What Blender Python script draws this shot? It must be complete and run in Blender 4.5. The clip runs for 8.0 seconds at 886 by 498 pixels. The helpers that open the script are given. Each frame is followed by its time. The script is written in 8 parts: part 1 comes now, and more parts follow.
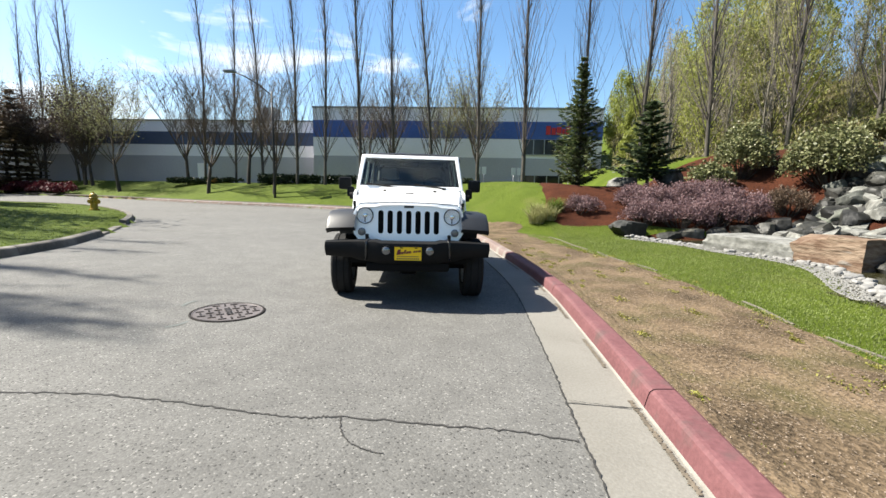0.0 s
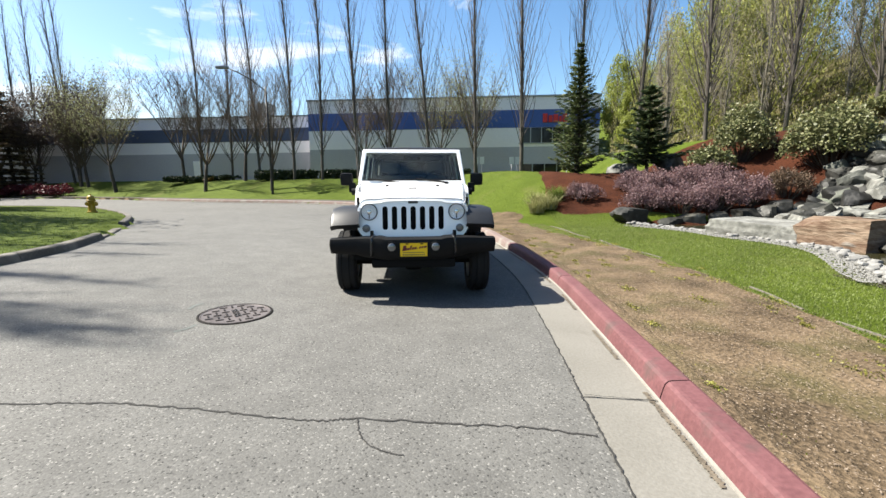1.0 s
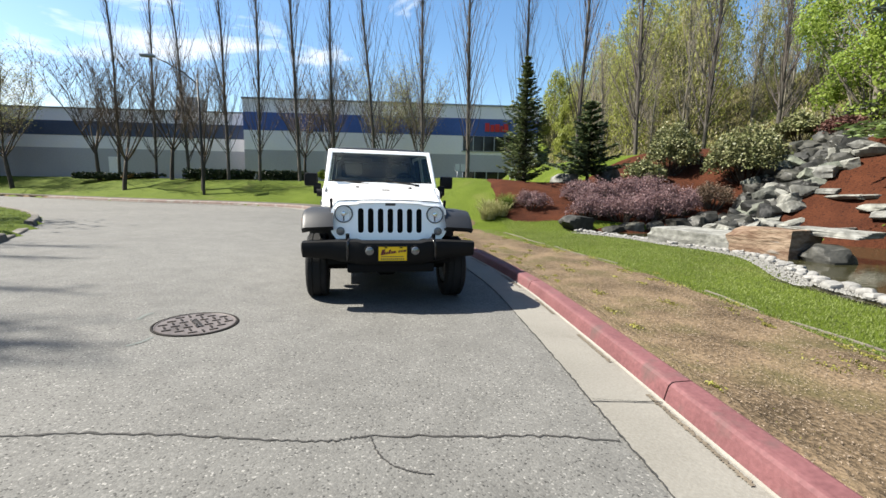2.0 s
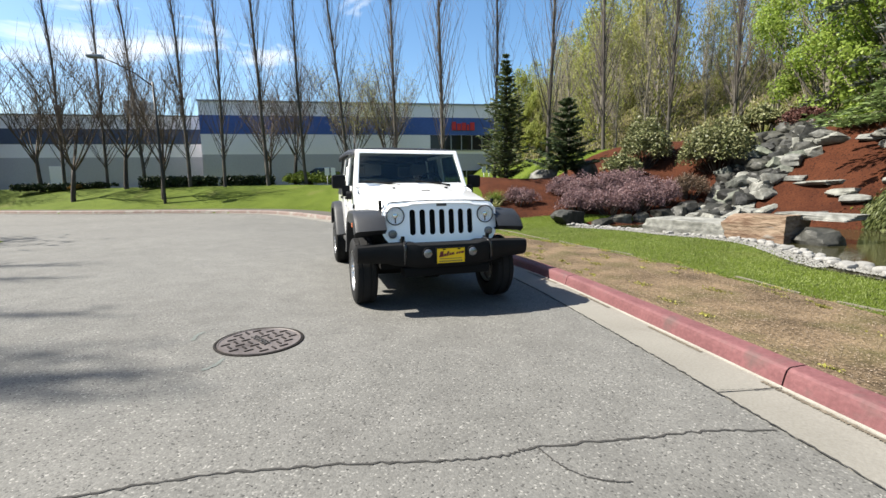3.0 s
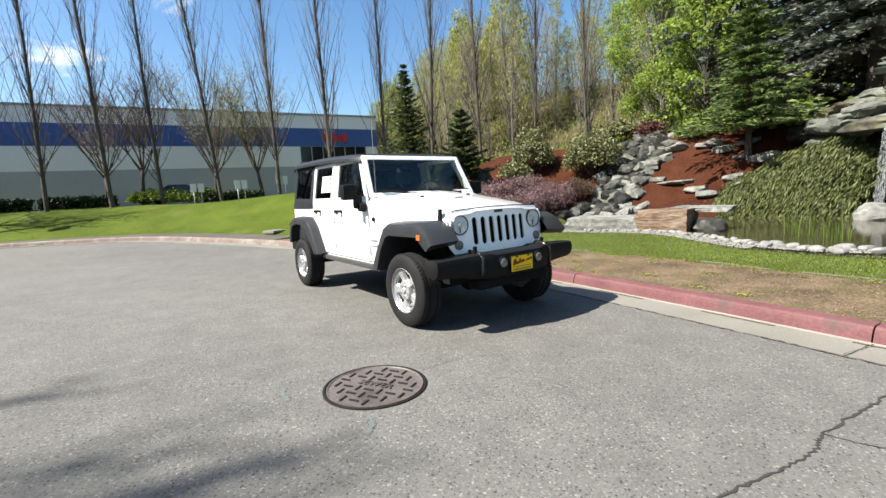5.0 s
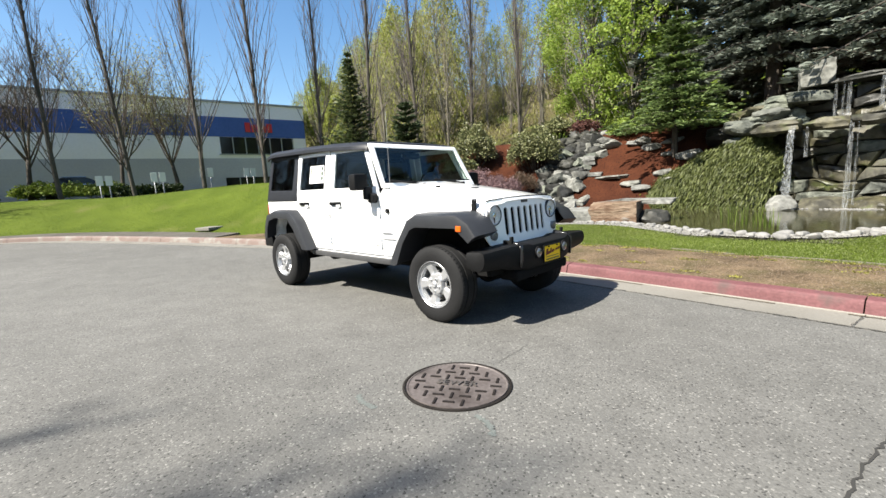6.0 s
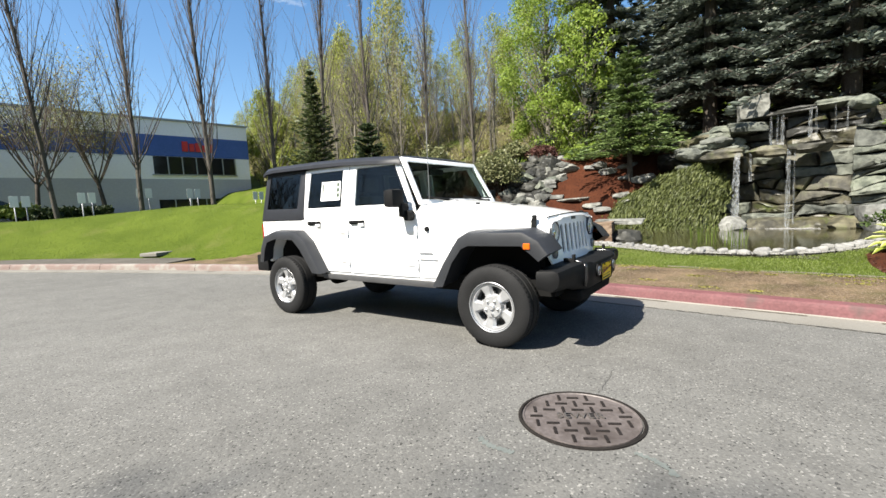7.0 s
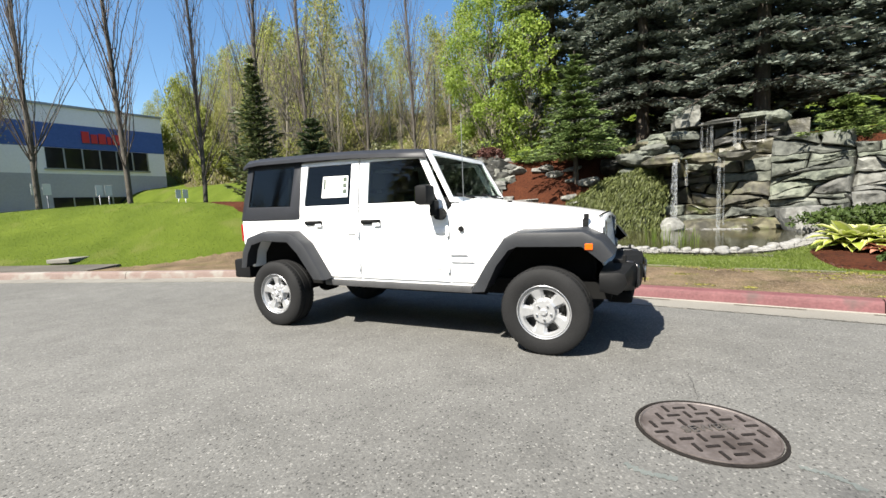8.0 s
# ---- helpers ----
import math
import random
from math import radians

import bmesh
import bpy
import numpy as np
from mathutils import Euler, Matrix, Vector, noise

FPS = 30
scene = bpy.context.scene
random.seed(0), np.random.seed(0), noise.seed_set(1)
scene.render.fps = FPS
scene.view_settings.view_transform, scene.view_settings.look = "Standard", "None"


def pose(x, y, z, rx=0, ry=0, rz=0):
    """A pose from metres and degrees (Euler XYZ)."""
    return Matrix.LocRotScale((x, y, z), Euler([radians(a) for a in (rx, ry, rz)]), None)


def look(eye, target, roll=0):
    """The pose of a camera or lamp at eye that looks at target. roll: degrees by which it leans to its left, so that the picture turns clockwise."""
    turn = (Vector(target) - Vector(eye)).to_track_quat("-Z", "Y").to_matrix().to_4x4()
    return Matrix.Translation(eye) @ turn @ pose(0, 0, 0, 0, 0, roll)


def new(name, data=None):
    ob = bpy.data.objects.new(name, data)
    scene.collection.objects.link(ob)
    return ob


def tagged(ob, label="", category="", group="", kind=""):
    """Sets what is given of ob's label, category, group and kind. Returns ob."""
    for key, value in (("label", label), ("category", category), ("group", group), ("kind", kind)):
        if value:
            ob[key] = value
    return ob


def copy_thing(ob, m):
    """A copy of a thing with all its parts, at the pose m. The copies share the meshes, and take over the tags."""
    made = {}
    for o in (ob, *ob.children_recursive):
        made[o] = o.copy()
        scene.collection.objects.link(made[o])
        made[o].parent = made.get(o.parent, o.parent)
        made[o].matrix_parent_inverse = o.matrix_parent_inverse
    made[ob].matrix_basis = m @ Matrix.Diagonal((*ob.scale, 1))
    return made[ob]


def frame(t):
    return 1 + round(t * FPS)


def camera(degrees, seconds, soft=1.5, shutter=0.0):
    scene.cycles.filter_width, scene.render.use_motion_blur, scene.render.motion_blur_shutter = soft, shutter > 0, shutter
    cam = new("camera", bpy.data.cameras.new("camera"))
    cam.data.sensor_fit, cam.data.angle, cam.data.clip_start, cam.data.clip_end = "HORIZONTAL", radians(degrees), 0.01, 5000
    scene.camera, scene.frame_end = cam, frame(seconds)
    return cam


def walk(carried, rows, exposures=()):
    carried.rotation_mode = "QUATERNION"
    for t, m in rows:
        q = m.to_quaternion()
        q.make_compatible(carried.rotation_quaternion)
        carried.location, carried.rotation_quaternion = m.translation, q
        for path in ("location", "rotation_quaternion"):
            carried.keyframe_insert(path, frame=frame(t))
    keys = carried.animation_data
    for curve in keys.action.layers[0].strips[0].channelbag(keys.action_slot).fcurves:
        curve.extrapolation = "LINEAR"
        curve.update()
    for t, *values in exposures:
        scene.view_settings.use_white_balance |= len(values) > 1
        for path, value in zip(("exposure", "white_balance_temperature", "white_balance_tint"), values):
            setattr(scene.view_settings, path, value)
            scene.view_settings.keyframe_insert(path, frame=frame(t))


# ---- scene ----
cam = camera(91.6, 8.0)
PATH = [
    (0, (-0.028, 0.013, 1.254), (-0.153, 1.992, 0.994), 1.1),
    (0.5, (-0.059, 0.041, 1.264), (-0.158, 2.022, 1.007), 0.9),
    (1, (-0.104, 0.039, 1.293), (-0.224, 2.013, 0.991), -0.6),
    (1.5, (-0.221, 0.09, 1.274), (-0.138, 2.071, 1.011), 2.5),
    (2.8, (-1.313, 0.35, 1.242), (-1.034, 2.308, 0.944), -1.4),
    (3, (-1.505, 0.414, 1.245), (-1.163, 2.365, 0.97), -1.0),
    (3.5, (-1.996, 0.603, 1.261), (-1.425, 2.505, 1.023), -3.6),
    (4, (-2.421, 0.861, 1.274), (-1.726, 2.725, 1.069), -4.6),
    (4.5, (-2.852, 1.108, 1.261), (-2.02, 2.917, 1.076), -3.0),
    (4.6, (-2.948, 1.156, 1.255), (-2.073, 2.944, 1.061), -2.6),
    (4.7, (-3.035, 1.21, 1.269), (-2.143, 2.985, 1.037), -2.8),
    (5.8, (-3.884, 1.905, 1.248), (-2.719, 3.514, 1.018), -3.2),
    (6, (-4.036, 2.06, 1.271), (-2.802, 3.608, 0.983), -3.3),
    (6.5, (-4.338, 2.502, 1.242), (-3.011, 3.979, 1.002), -4.5),
    (7, (-4.585, 2.967, 1.255), (-3.139, 4.335, 1.06), -3.2),
    (7.5, (-4.794, 3.452, 1.26), (-3.218, 4.663, 1.033), -2.8),
    (8, (-4.924, 3.954, 1.271), (-3.27, 5.06, 1.066), -2.8),
]
walk(cam, [(t, look(eye, target, roll)) for t, eye, target, roll in PATH], [(0.0, 1.58, 6850, 8), (3.5, 1.52, 6850, 8), (8.0, 1.54, 6850, 8)])

# ---------- world, sun, exposure ----------
SUN_WAY = Vector((0.82, -0.12, -1.0)).normalized()
world = bpy.data.worlds.new("sky")
scene.world = world
world.use_nodes = True
wn, wl = world.node_tree.nodes, world.node_tree.links
sky = wn.new("ShaderNodeTexSky")
sky.sky_type = "NISHITA"
sky.sun_disc = False
sky.sun_elevation = math.asin(-SUN_WAY.z)
sky.sun_rotation = math.atan2(-SUN_WAY.x, -SUN_WAY.y)
sky.air_density, sky.dust_density, sky.ozone_density = 1.0, 1.0, 1.6
wtc = wn.new("ShaderNodeTexCoord")
wmap = wn.new("ShaderNodeMapping")
wmap.inputs["Scale"].default_value = (1.0, 1.0, 2.8)
wmap.inputs["Location"].default_value = (0.35, 0.1, 0.0)
cloud = wn.new("ShaderNodeTexNoise")
cloud.inputs["Scale"].default_value = 2.3
cloud.inputs["Detail"].default_value = 9.0
cloud.inputs["Roughness"].default_value = 0.58
cloud.inputs["Distortion"].default_value = 0.35
cramp = wn.new("ShaderNodeValToRGB")
cramp.color_ramp.elements[0].position = 0.58
cramp.color_ramp.elements[1].position = 0.7
wmix = wn.new("ShaderNodeMix")
wmix.data_type = "RGBA"
wmix.inputs["B"].default_value = (10.5, 10.7, 11.1, 1)
wl.new(wtc.outputs["Generated"], wmap.inputs["Vector"])
wl.new(wmap.outputs["Vector"], cloud.inputs["Vector"])
wl.new(cloud.outputs["Fac"], cramp.inputs["Fac"])
wl.new(cramp.outputs["Color"], wmix.inputs["Factor"])
shv = wn.new("ShaderNodeHueSaturation")
shv.inputs["Saturation"].default_value, shv.inputs["Value"].default_value = 1.25, 1.55
wl.new(sky.outputs["Color"], shv.inputs["Color"])
wl.new(shv.outputs["Color"], wmix.inputs["A"])
wl.new(wmix.outputs["Result"], wn["Background"].inputs["Color"])
wn["Background"].inputs["Strength"].default_value = 0.05

sun = new("sun", bpy.data.lights.new("sun", "SUN"))
sun.data.energy = 5.0
sun.data.angle = radians(0.53)
sun.data.color = (1.0, 0.965, 0.91)
sun.matrix_world = look(-SUN_WAY * 60, (0, 0, 0))


# ---------- materials ----------
def material(name, c1, c2, scale=3.0, rough=0.7, fine=40.0, bump=0.3, metal=0.0, spots=None, space="Position", detail=5.0, contrast=0.5, depth=0.01, stretch=None, vary=0.0, spec=0.5):
    """A surface with colour that varies at two scales, and fine relief. spots: (colour, scale, low, high) of stains or flecks."""
    m = bpy.data.materials.new(name)
    m.use_nodes = True
    n, l = m.node_tree.nodes, m.node_tree.links
    b = n["Principled BSDF"]
    if space == "Position":
        vec = n.new("ShaderNodeNewGeometry").outputs["Position"]
    else:
        vec = n.new("ShaderNodeTexCoord").outputs["Object"]
    if stretch:
        mapping = n.new("ShaderNodeMapping")
        mapping.inputs["Scale"].default_value = stretch
        l.new(vec, mapping.inputs["Vector"])
        vec = mapping.outputs["Vector"]
    big, small = n.new("ShaderNodeTexNoise"), n.new("ShaderNodeTexNoise")
    for node, s in ((big, scale), (small, fine)):
        node.inputs["Scale"].default_value = s
        node.inputs["Detail"].default_value = detail
        l.new(vec, node.inputs["Vector"])
    both = n.new("ShaderNodeMath")
    both.operation = "MULTIPLY_ADD"
    l.new(small.outputs["Fac"], both.inputs[0])
    both.inputs[1].default_value = 0.6
    half = n.new("ShaderNodeMath")
    half.operation = "MULTIPLY"
    half.inputs[1].default_value = 0.6
    l.new(big.outputs["Fac"], half.inputs[0])
    l.new(half.outputs[0], both.inputs[2])
    ramp = n.new("ShaderNodeValToRGB")
    ramp.color_ramp.elements[0].position, ramp.color_ramp.elements[1].position = 0.6 - contrast * 0.4, 0.6 + contrast * 0.4
    ramp.color_ramp.elements[0].color, ramp.color_ramp.elements[1].color = (*c1, 1), (*c2, 1)
    l.new(both.outputs[0], ramp.inputs["Fac"])
    colour = ramp.outputs["Color"]
    if spots:
        col, sc, low, high = spots
        t = n.new("ShaderNodeTexNoise")
        t.inputs["Scale"].default_value, t.inputs["Detail"].default_value = sc, 3.0
        l.new(vec, t.inputs["Vector"])
        r = n.new("ShaderNodeMapRange")
        r.inputs["From Min"].default_value, r.inputs["From Max"].default_value = low, high
        l.new(t.outputs["Fac"], r.inputs["Value"])
        mx = n.new("ShaderNodeMix")
        mx.data_type = "RGBA"
        mx.inputs["B"].default_value = (*col, 1)
        l.new(r.outputs["Result"], mx.inputs["Factor"])
        l.new(colour, mx.inputs["A"])
        colour = mx.outputs["Result"]
    if vary:
        info, rnge, hs = n.new("ShaderNodeObjectInfo"), n.new("ShaderNodeMapRange"), n.new("ShaderNodeHueSaturation")
        rnge.inputs["To Min"].default_value, rnge.inputs["To Max"].default_value = 1 - vary, 1 + vary
        l.new(info.outputs["Random"], rnge.inputs["Value"])
        l.new(rnge.outputs["Result"], hs.inputs["Value"])
        l.new(rnge.outputs["Result"], hs.inputs["Saturation"])
        l.new(colour, hs.inputs["Color"])
        colour = hs.outputs["Color"]
    l.new(colour, b.inputs["Base Color"])
    b.inputs["Specular IOR Level"].default_value = spec
    b.inputs["Roughness"].default_value, b.inputs["Metallic"].default_value = rough, metal
    if bump:
        bp = n.new("ShaderNodeBump")
        bp.inputs["Strength"].default_value, bp.inputs["Distance"].default_value = bump, depth
        l.new(small.outputs["Fac"], bp.inputs["Height"])
        l.new(bp.outputs["Normal"], b.inputs["Normal"])
    return m


def plain(name, colour, rough=0.5, metal=0.0, coat=0.0):
    m = bpy.data.materials.new(name)
    m.use_nodes = True
    b = m.node_tree.nodes["Principled BSDF"]
    b.inputs["Base Color"].default_value = (*colour, 1)
    b.inputs["Roughness"].default_value, b.inputs["Metallic"].default_value = rough, metal
    b.inputs["Coat Weight"].default_value = coat
    b.inputs["Coat Roughness"].default_value = 0.04
    return m


def leafy(name, c1, c2, through_light=0.35, rough=0.55):
    """Leaves: each clump has its own shade, and some light comes through."""
    m = bpy.data.materials.new(name)
    m.use_nodes = True
    n, l = m.node_tree.nodes, m.node_tree.links
    b = n["Principled BSDF"]
    g = n.new("ShaderNodeNewGeometry")
    ramp = n.new("ShaderNodeValToRGB")
    ramp.color_ramp.elements[0].color, ramp.color_ramp.elements[1].color = (*c1, 1), (*c2, 1)
    l.new(g.outputs["Random Per Island"], ramp.inputs["Fac"])
    noise_node = n.new("ShaderNodeTexNoise")
    noise_node.inputs["Scale"].default_value = 0.9
    l.new(g.outputs["Position"], noise_node.inputs["Vector"])
    hsv = n.new("ShaderNodeHueSaturation")
    rng = n.new("ShaderNodeMapRange")
    rng.inputs["To Min"].default_value, rng.inputs["To Max"].default_value = 0.55, 1.45
    l.new(noise_node.outputs["Fac"], rng.inputs["Value"])
    l.new(rng.outputs["Result"], hsv.inputs["Value"])
    l.new(ramp.outputs["Color"], hsv.inputs["Color"])
    l.new(hsv.outputs["Color"], b.inputs["Base Color"])
    b.inputs["Roughness"].default_value = rough
    b.inputs["Specular IOR Level"].default_value = 0.25
    t = n.new("ShaderNodeBsdfTranslucent")
    l.new(hsv.outputs["Color"], t.inputs["Color"])
    mix = n.new("ShaderNodeMixShader")
    mix.inputs["Fac"].default_value = through_light
    l.new(b.outputs["BSDF"], mix.inputs[1])
    l.new(t.outputs["BSDF"], mix.inputs[2])
    l.new(mix.outputs["Shader"], n["Material Output"].inputs["Surface"])
    return m


def asphalt():
    """Weathered asphalt: pale and dark aggregate grains in a grey binder, stains at a larger scale."""
    m = bpy.data.materials.new("asphalt")
    m.use_nodes = True
    n, l = m.node_tree.nodes, m.node_tree.links
    b = n["Principled BSDF"]
    pos = n.new("ShaderNodeNewGeometry").outputs["Position"]
    v = n.new("ShaderNodeTexVoronoi")
    v.inputs["Scale"].default_value = 105.0
    l.new(pos, v.inputs["Vector"])
    sep = n.new("ShaderNodeSeparateColor")
    l.new(v.outputs["Color"], sep.inputs["Color"])
    grain = n.new("ShaderNodeValToRGB")
    cr = grain.color_ramp
    cr.elements[0].color, cr.elements[1].color = (0.032, 0.0315, 0.03, 1), (0.22, 0.215, 0.2, 1)
    for at, c in ((0.08, (0.09, 0.0885, 0.083)), (0.3, (0.102, 0.1, 0.094)), (0.7, (0.114, 0.112, 0.105)), (0.94, (0.132, 0.129, 0.121))):
        e = cr.elements.new(at)
        e.color = (*c, 1)
    l.new(sep.outputs["Red"], grain.inputs["Fac"])
    big, mid = n.new("ShaderNodeTexNoise"), n.new("ShaderNodeTexNoise")
    big.inputs["Scale"].default_value, mid.inputs["Scale"].default_value = 0.3, 3.2
    big.inputs["Detail"].default_value = mid.inputs["Detail"].default_value = 5.0
    l.new(pos, big.inputs["Vector"])
    l.new(pos, mid.inputs["Vector"])
    add = n.new("ShaderNodeMath")
    l.new(big.outputs["Fac"], add.inputs[0])
    l.new(mid.outputs["Fac"], add.inputs[1])
    rng_ = n.new("ShaderNodeMapRange")
    rng_.inputs["From Min"].default_value, rng_.inputs["From Max"].default_value = 0.7, 1.3
    rng_.inputs["To Min"].default_value, rng_.inputs["To Max"].default_value = 0.82, 1.12
    l.new(add.outputs[0], rng_.inputs["Value"])
    hsv = n.new("ShaderNodeHueSaturation")
    l.new(rng_.outputs["Result"], hsv.inputs["Value"])
    l.new(grain.outputs["Color"], hsv.inputs["Color"])
    l.new(hsv.outputs["Color"], b.inputs["Base Color"])
    b.inputs["Roughness"].default_value = 0.9
    b.inputs["Specular IOR Level"].default_value = 0.3
    bp = n.new("ShaderNodeBump")
    bp.inputs["Strength"].default_value, bp.inputs["Distance"].default_value = 0.3, 0.004
    l.new(v.outputs["Distance"], bp.inputs["Height"])
    bp.invert = True
    l.new(bp.outputs["Normal"], b.inputs["Normal"])
    return m


ASPHALT = asphalt()
CONCRETE = material("concrete", (0.125, 0.117, 0.1), (0.185, 0.176, 0.155), 1.2, 0.9, 60.0, 0.3, spots=((0.1, 0.09, 0.075), 2.2, 0.58, 0.75))
KERB_RED = material("kerb_red_paint", (0.0820, 0.0271, 0.0295), (0.1476, 0.0574, 0.0607), 2.5, 0.75, 35.0, 0.3, spots=((0.075, 0.0425, 0.04), 5.0, 0.56, 0.74))
KERB_FADED = material("kerb_faded_paint", (0.13, 0.0875, 0.0775), (0.18, 0.1375, 0.12), 2.0, 0.85, 30.0, 0.3, spots=((0.2, 0.185, 0.165), 3.0, 0.5, 0.65))
KERB_OLD = material("weathered_dark_kerb", (0.055, 0.0475, 0.039), (0.125, 0.1125, 0.095), 1.3, 0.9, 40.0, 0.4, spots=((0.17, 0.155, 0.135), 2.2, 0.56, 0.7))
DIRT = material("bark_dust_path", (0.052, 0.038, 0.024), (0.18, 0.13, 0.083), 1.6, 0.95, 38.0, 0.9, spots=((0.06, 0.058, 0.022), 1.7, 0.5, 0.78), contrast=0.36, depth=0.03, spec=0.1)
BARE_CONCRETE = material("bare_pale_concrete", (0.1600, 0.1480, 0.1280), (0.2400, 0.2280, 0.2000), 3.0, 0.9, 60.0, 0.3)
DIRT_DARK = material("gutter_dirt", (0.0570, 0.0475, 0.0342), (0.1425, 0.1178, 0.0855), 4.0, 0.95, 50.0, 0.5)
GRASS = material("lawn", (0.04, 0.061, 0.0055), (0.0825, 0.111, 0.014), 0.8, 0.8, 45.0, 0.9, spots=((0.09, 0.1, 0.025), 0.7, 0.58, 0.75), depth=0.03, spec=0.08)
MULCH = material("red_bark_mulch", (0.0246, 0.0073, 0.0040), (0.0704, 0.0235, 0.0111), 1.2, 0.95, 28.0, 1.0, spots=((0.015, 0.006, 0.004), 18.0, 0.58, 0.66), depth=0.03, spec=0.1)
BARK = material("poplar_bark", (0.028, 0.024, 0.02), (0.098, 0.086, 0.07), 1.5, 0.9, 18.0, 0.5)
BARK_PALE = material("alder_bark", (0.085, 0.075, 0.0575), (0.18, 0.1625, 0.13), 1.5, 0.9, 18.0, 0.4)
BARK_DARK = material("dark_bark", (0.025, 0.02, 0.016), (0.065, 0.0525, 0.04), 2.0, 0.9, 20.0, 0.5)
POPLAR_TWIG = material("grey_purple_twigs", (0.045, 0.036, 0.033), (0.1, 0.08, 0.07), 2.0, 0.85, 15.0, 0.0)
TWIG = material("twigs", (0.045, 0.0325, 0.0225), (0.095, 0.07, 0.0475), 2.0, 0.85, 15.0, 0.0)


# ---------- small helpers ----------
def ss(a, b, x):
    t = np.clip((np.asarray(x, float) - a) / (b - a), 0, 1)
    return t * t * (3 - 2 * t)


def mesh_object(name, verts, faces, material_, parent=None, smooth=False):
    me = bpy.data.meshes.new(name)
    me.from_pydata([tuple(v) for v in verts], [], faces)
    me.materials.append(material_)
    if smooth:
        me.polygons.foreach_set("use_smooth", [True] * len(me.polygons))
    me.update()
    ob = new(name, me)
    ob.parent = parent
    return ob


def part(name, bm, material_, parent=None, label="", smooth=False):
    """Links a bmesh as one mesh object under a thing or a part."""
    me = bpy.data.meshes.new(name)
    if smooth:
        for f in bm.faces:
            f.smooth = True
    bm.to_mesh(me)
    bm.free()
    if smooth:
        me.set_sharp_from_angle(angle=radians(38))
    me.materials.append(material_)
    ob = new(name, me)
    ob.parent = parent
    if label:
        tagged(ob, label)
    return ob


def empty(name, m=None):
    ob = new(name)
    if m is not None:
        ob.matrix_world = m
    return ob


def spline(points, per=8):
    """A smooth line through plan points."""
    p = [np.array(q, float) for q in points]
    p = [2 * p[0] - p[1]] + p + [2 * p[-1] - p[-2]]
    out = []
    for i in range(1, len(p) - 2):
        for k in range(per):
            t = k / per
            out.append(0.5 * (2 * p[i] + (p[i + 1] - p[i - 1]) * t + (2 * p[i - 1] - 5 * p[i] + 4 * p[i + 1] - p[i + 2]) * t * t + (3 * p[i] - p[i - 1] - 3 * p[i + 1] + p[i + 2]) * t ** 3))
    out.append(p[-2])
    return np.array(out)


def side_distance(line, x, y):
    """Signed distance of plan places from a line: positive to the right of its way."""
    x, y = np.asarray(x, float), np.asarray(y, float)
    best, sign = np.full(x.shape, 1e9), np.ones(x.shape)
    for a, b in zip(line[:-1], line[1:]):
        v = b - a
        t = np.clip(((x - a[0]) * v[0] + (y - a[1]) * v[1]) / (v @ v), 0, 1)
        dx, dy = x - a[0] - t * v[0], y - a[1] - t * v[1]
        d = np.hypot(dx, dy)
        near = d < best
        s = np.where(v[0] * dy - v[1] * dx > 0, -1.0, 1.0)
        best, sign = np.where(near, d, best), np.where(near, s, sign)
    return best * sign


def inside_distance(ring, x, y):
    """Signed distance from a closed ring: positive inside."""
    x, y = np.asarray(x, float), np.asarray(y, float)
    best, odd = np.full(x.shape, 1e9), np.zeros(x.shape, bool)
    n = len(ring)
    for i in range(n):
        a, b = ring[i], ring[(i + 1) % n]
        v = b - a
        t = np.clip(((x - a[0]) * v[0] + (y - a[1]) * v[1]) / (v @ v + 1e-12), 0, 1)
        best = np.minimum(best, np.hypot(x - a[0] - t * v[0], y - a[1] - t * v[1]))
        cross = (a[1] > y) != (b[1] > y)
        xi = a[0] + (y - a[1]) / (v[1] if abs(v[1]) > 1e-9 else 1e-9) * v[0]
        odd ^= cross & (x < xi)
    return np.where(odd, best, -best)


# ---------- plan ----------
KERB = spline([(1.15, -60), (1.13, -20), (1.08, -4), (1.07, 1.5), (1.08, 4.0), (1.02, 6.2), (0.62, 9.0), (0.05, 11.8), (-0.95, 13.9), (-2.45, 16.8), (-4.9, 20.6), (-8.0, 22.9), (-11.2, 24.3), (-15.0, 25.6), (-20.0, 27.8), (-27.0, 31.0), (-45.0, 38.0)], 8)
ISLAND = spline([(-6.3, -60), (-6.5, -10), (-6.8, 0), (-7.15, 6.1), (-8.1, 8.8), (-10.1, 12.1), (-12.0, 14.6), (-14.6, 17.0), (-18.2, 19.6), (-22.5, 21.0), (-28.0, 21.0), (-45.0, 18.0)], 8)
POND = spline([(4.3, 12.3), (4.8, 11.6), (5.35, 10.6), (5.6, 9.4), (6.0, 8.3), (5.95, 7.3), (5.5, 6.3), (5.0, 5.4), (4.8, 4.6), (4.95, 3.9), (5.4, 3.4), (6.3, 2.9), (7.4, 2.5), (8.6, 2.1), (10.2, 1.7), (11.4, 2.5), (12.0, 4.5), (12.1, 6.5), (11.6, 8.0), (10.4, 9.2), (9.3, 9.9), (8.6, 10.8), (7.8, 11.6), (6.5, 12.1), (5.2, 12.4)], 4)
WATER_Z = 0.09


def road_z(x, y):
    x, y = np.asarray(x, float), np.asarray(y, float)
    return -0.028 * (np.clip(x, -6, 1.3) + 1.2) + 0.009 * np.clip(y - 9, 0, 60)


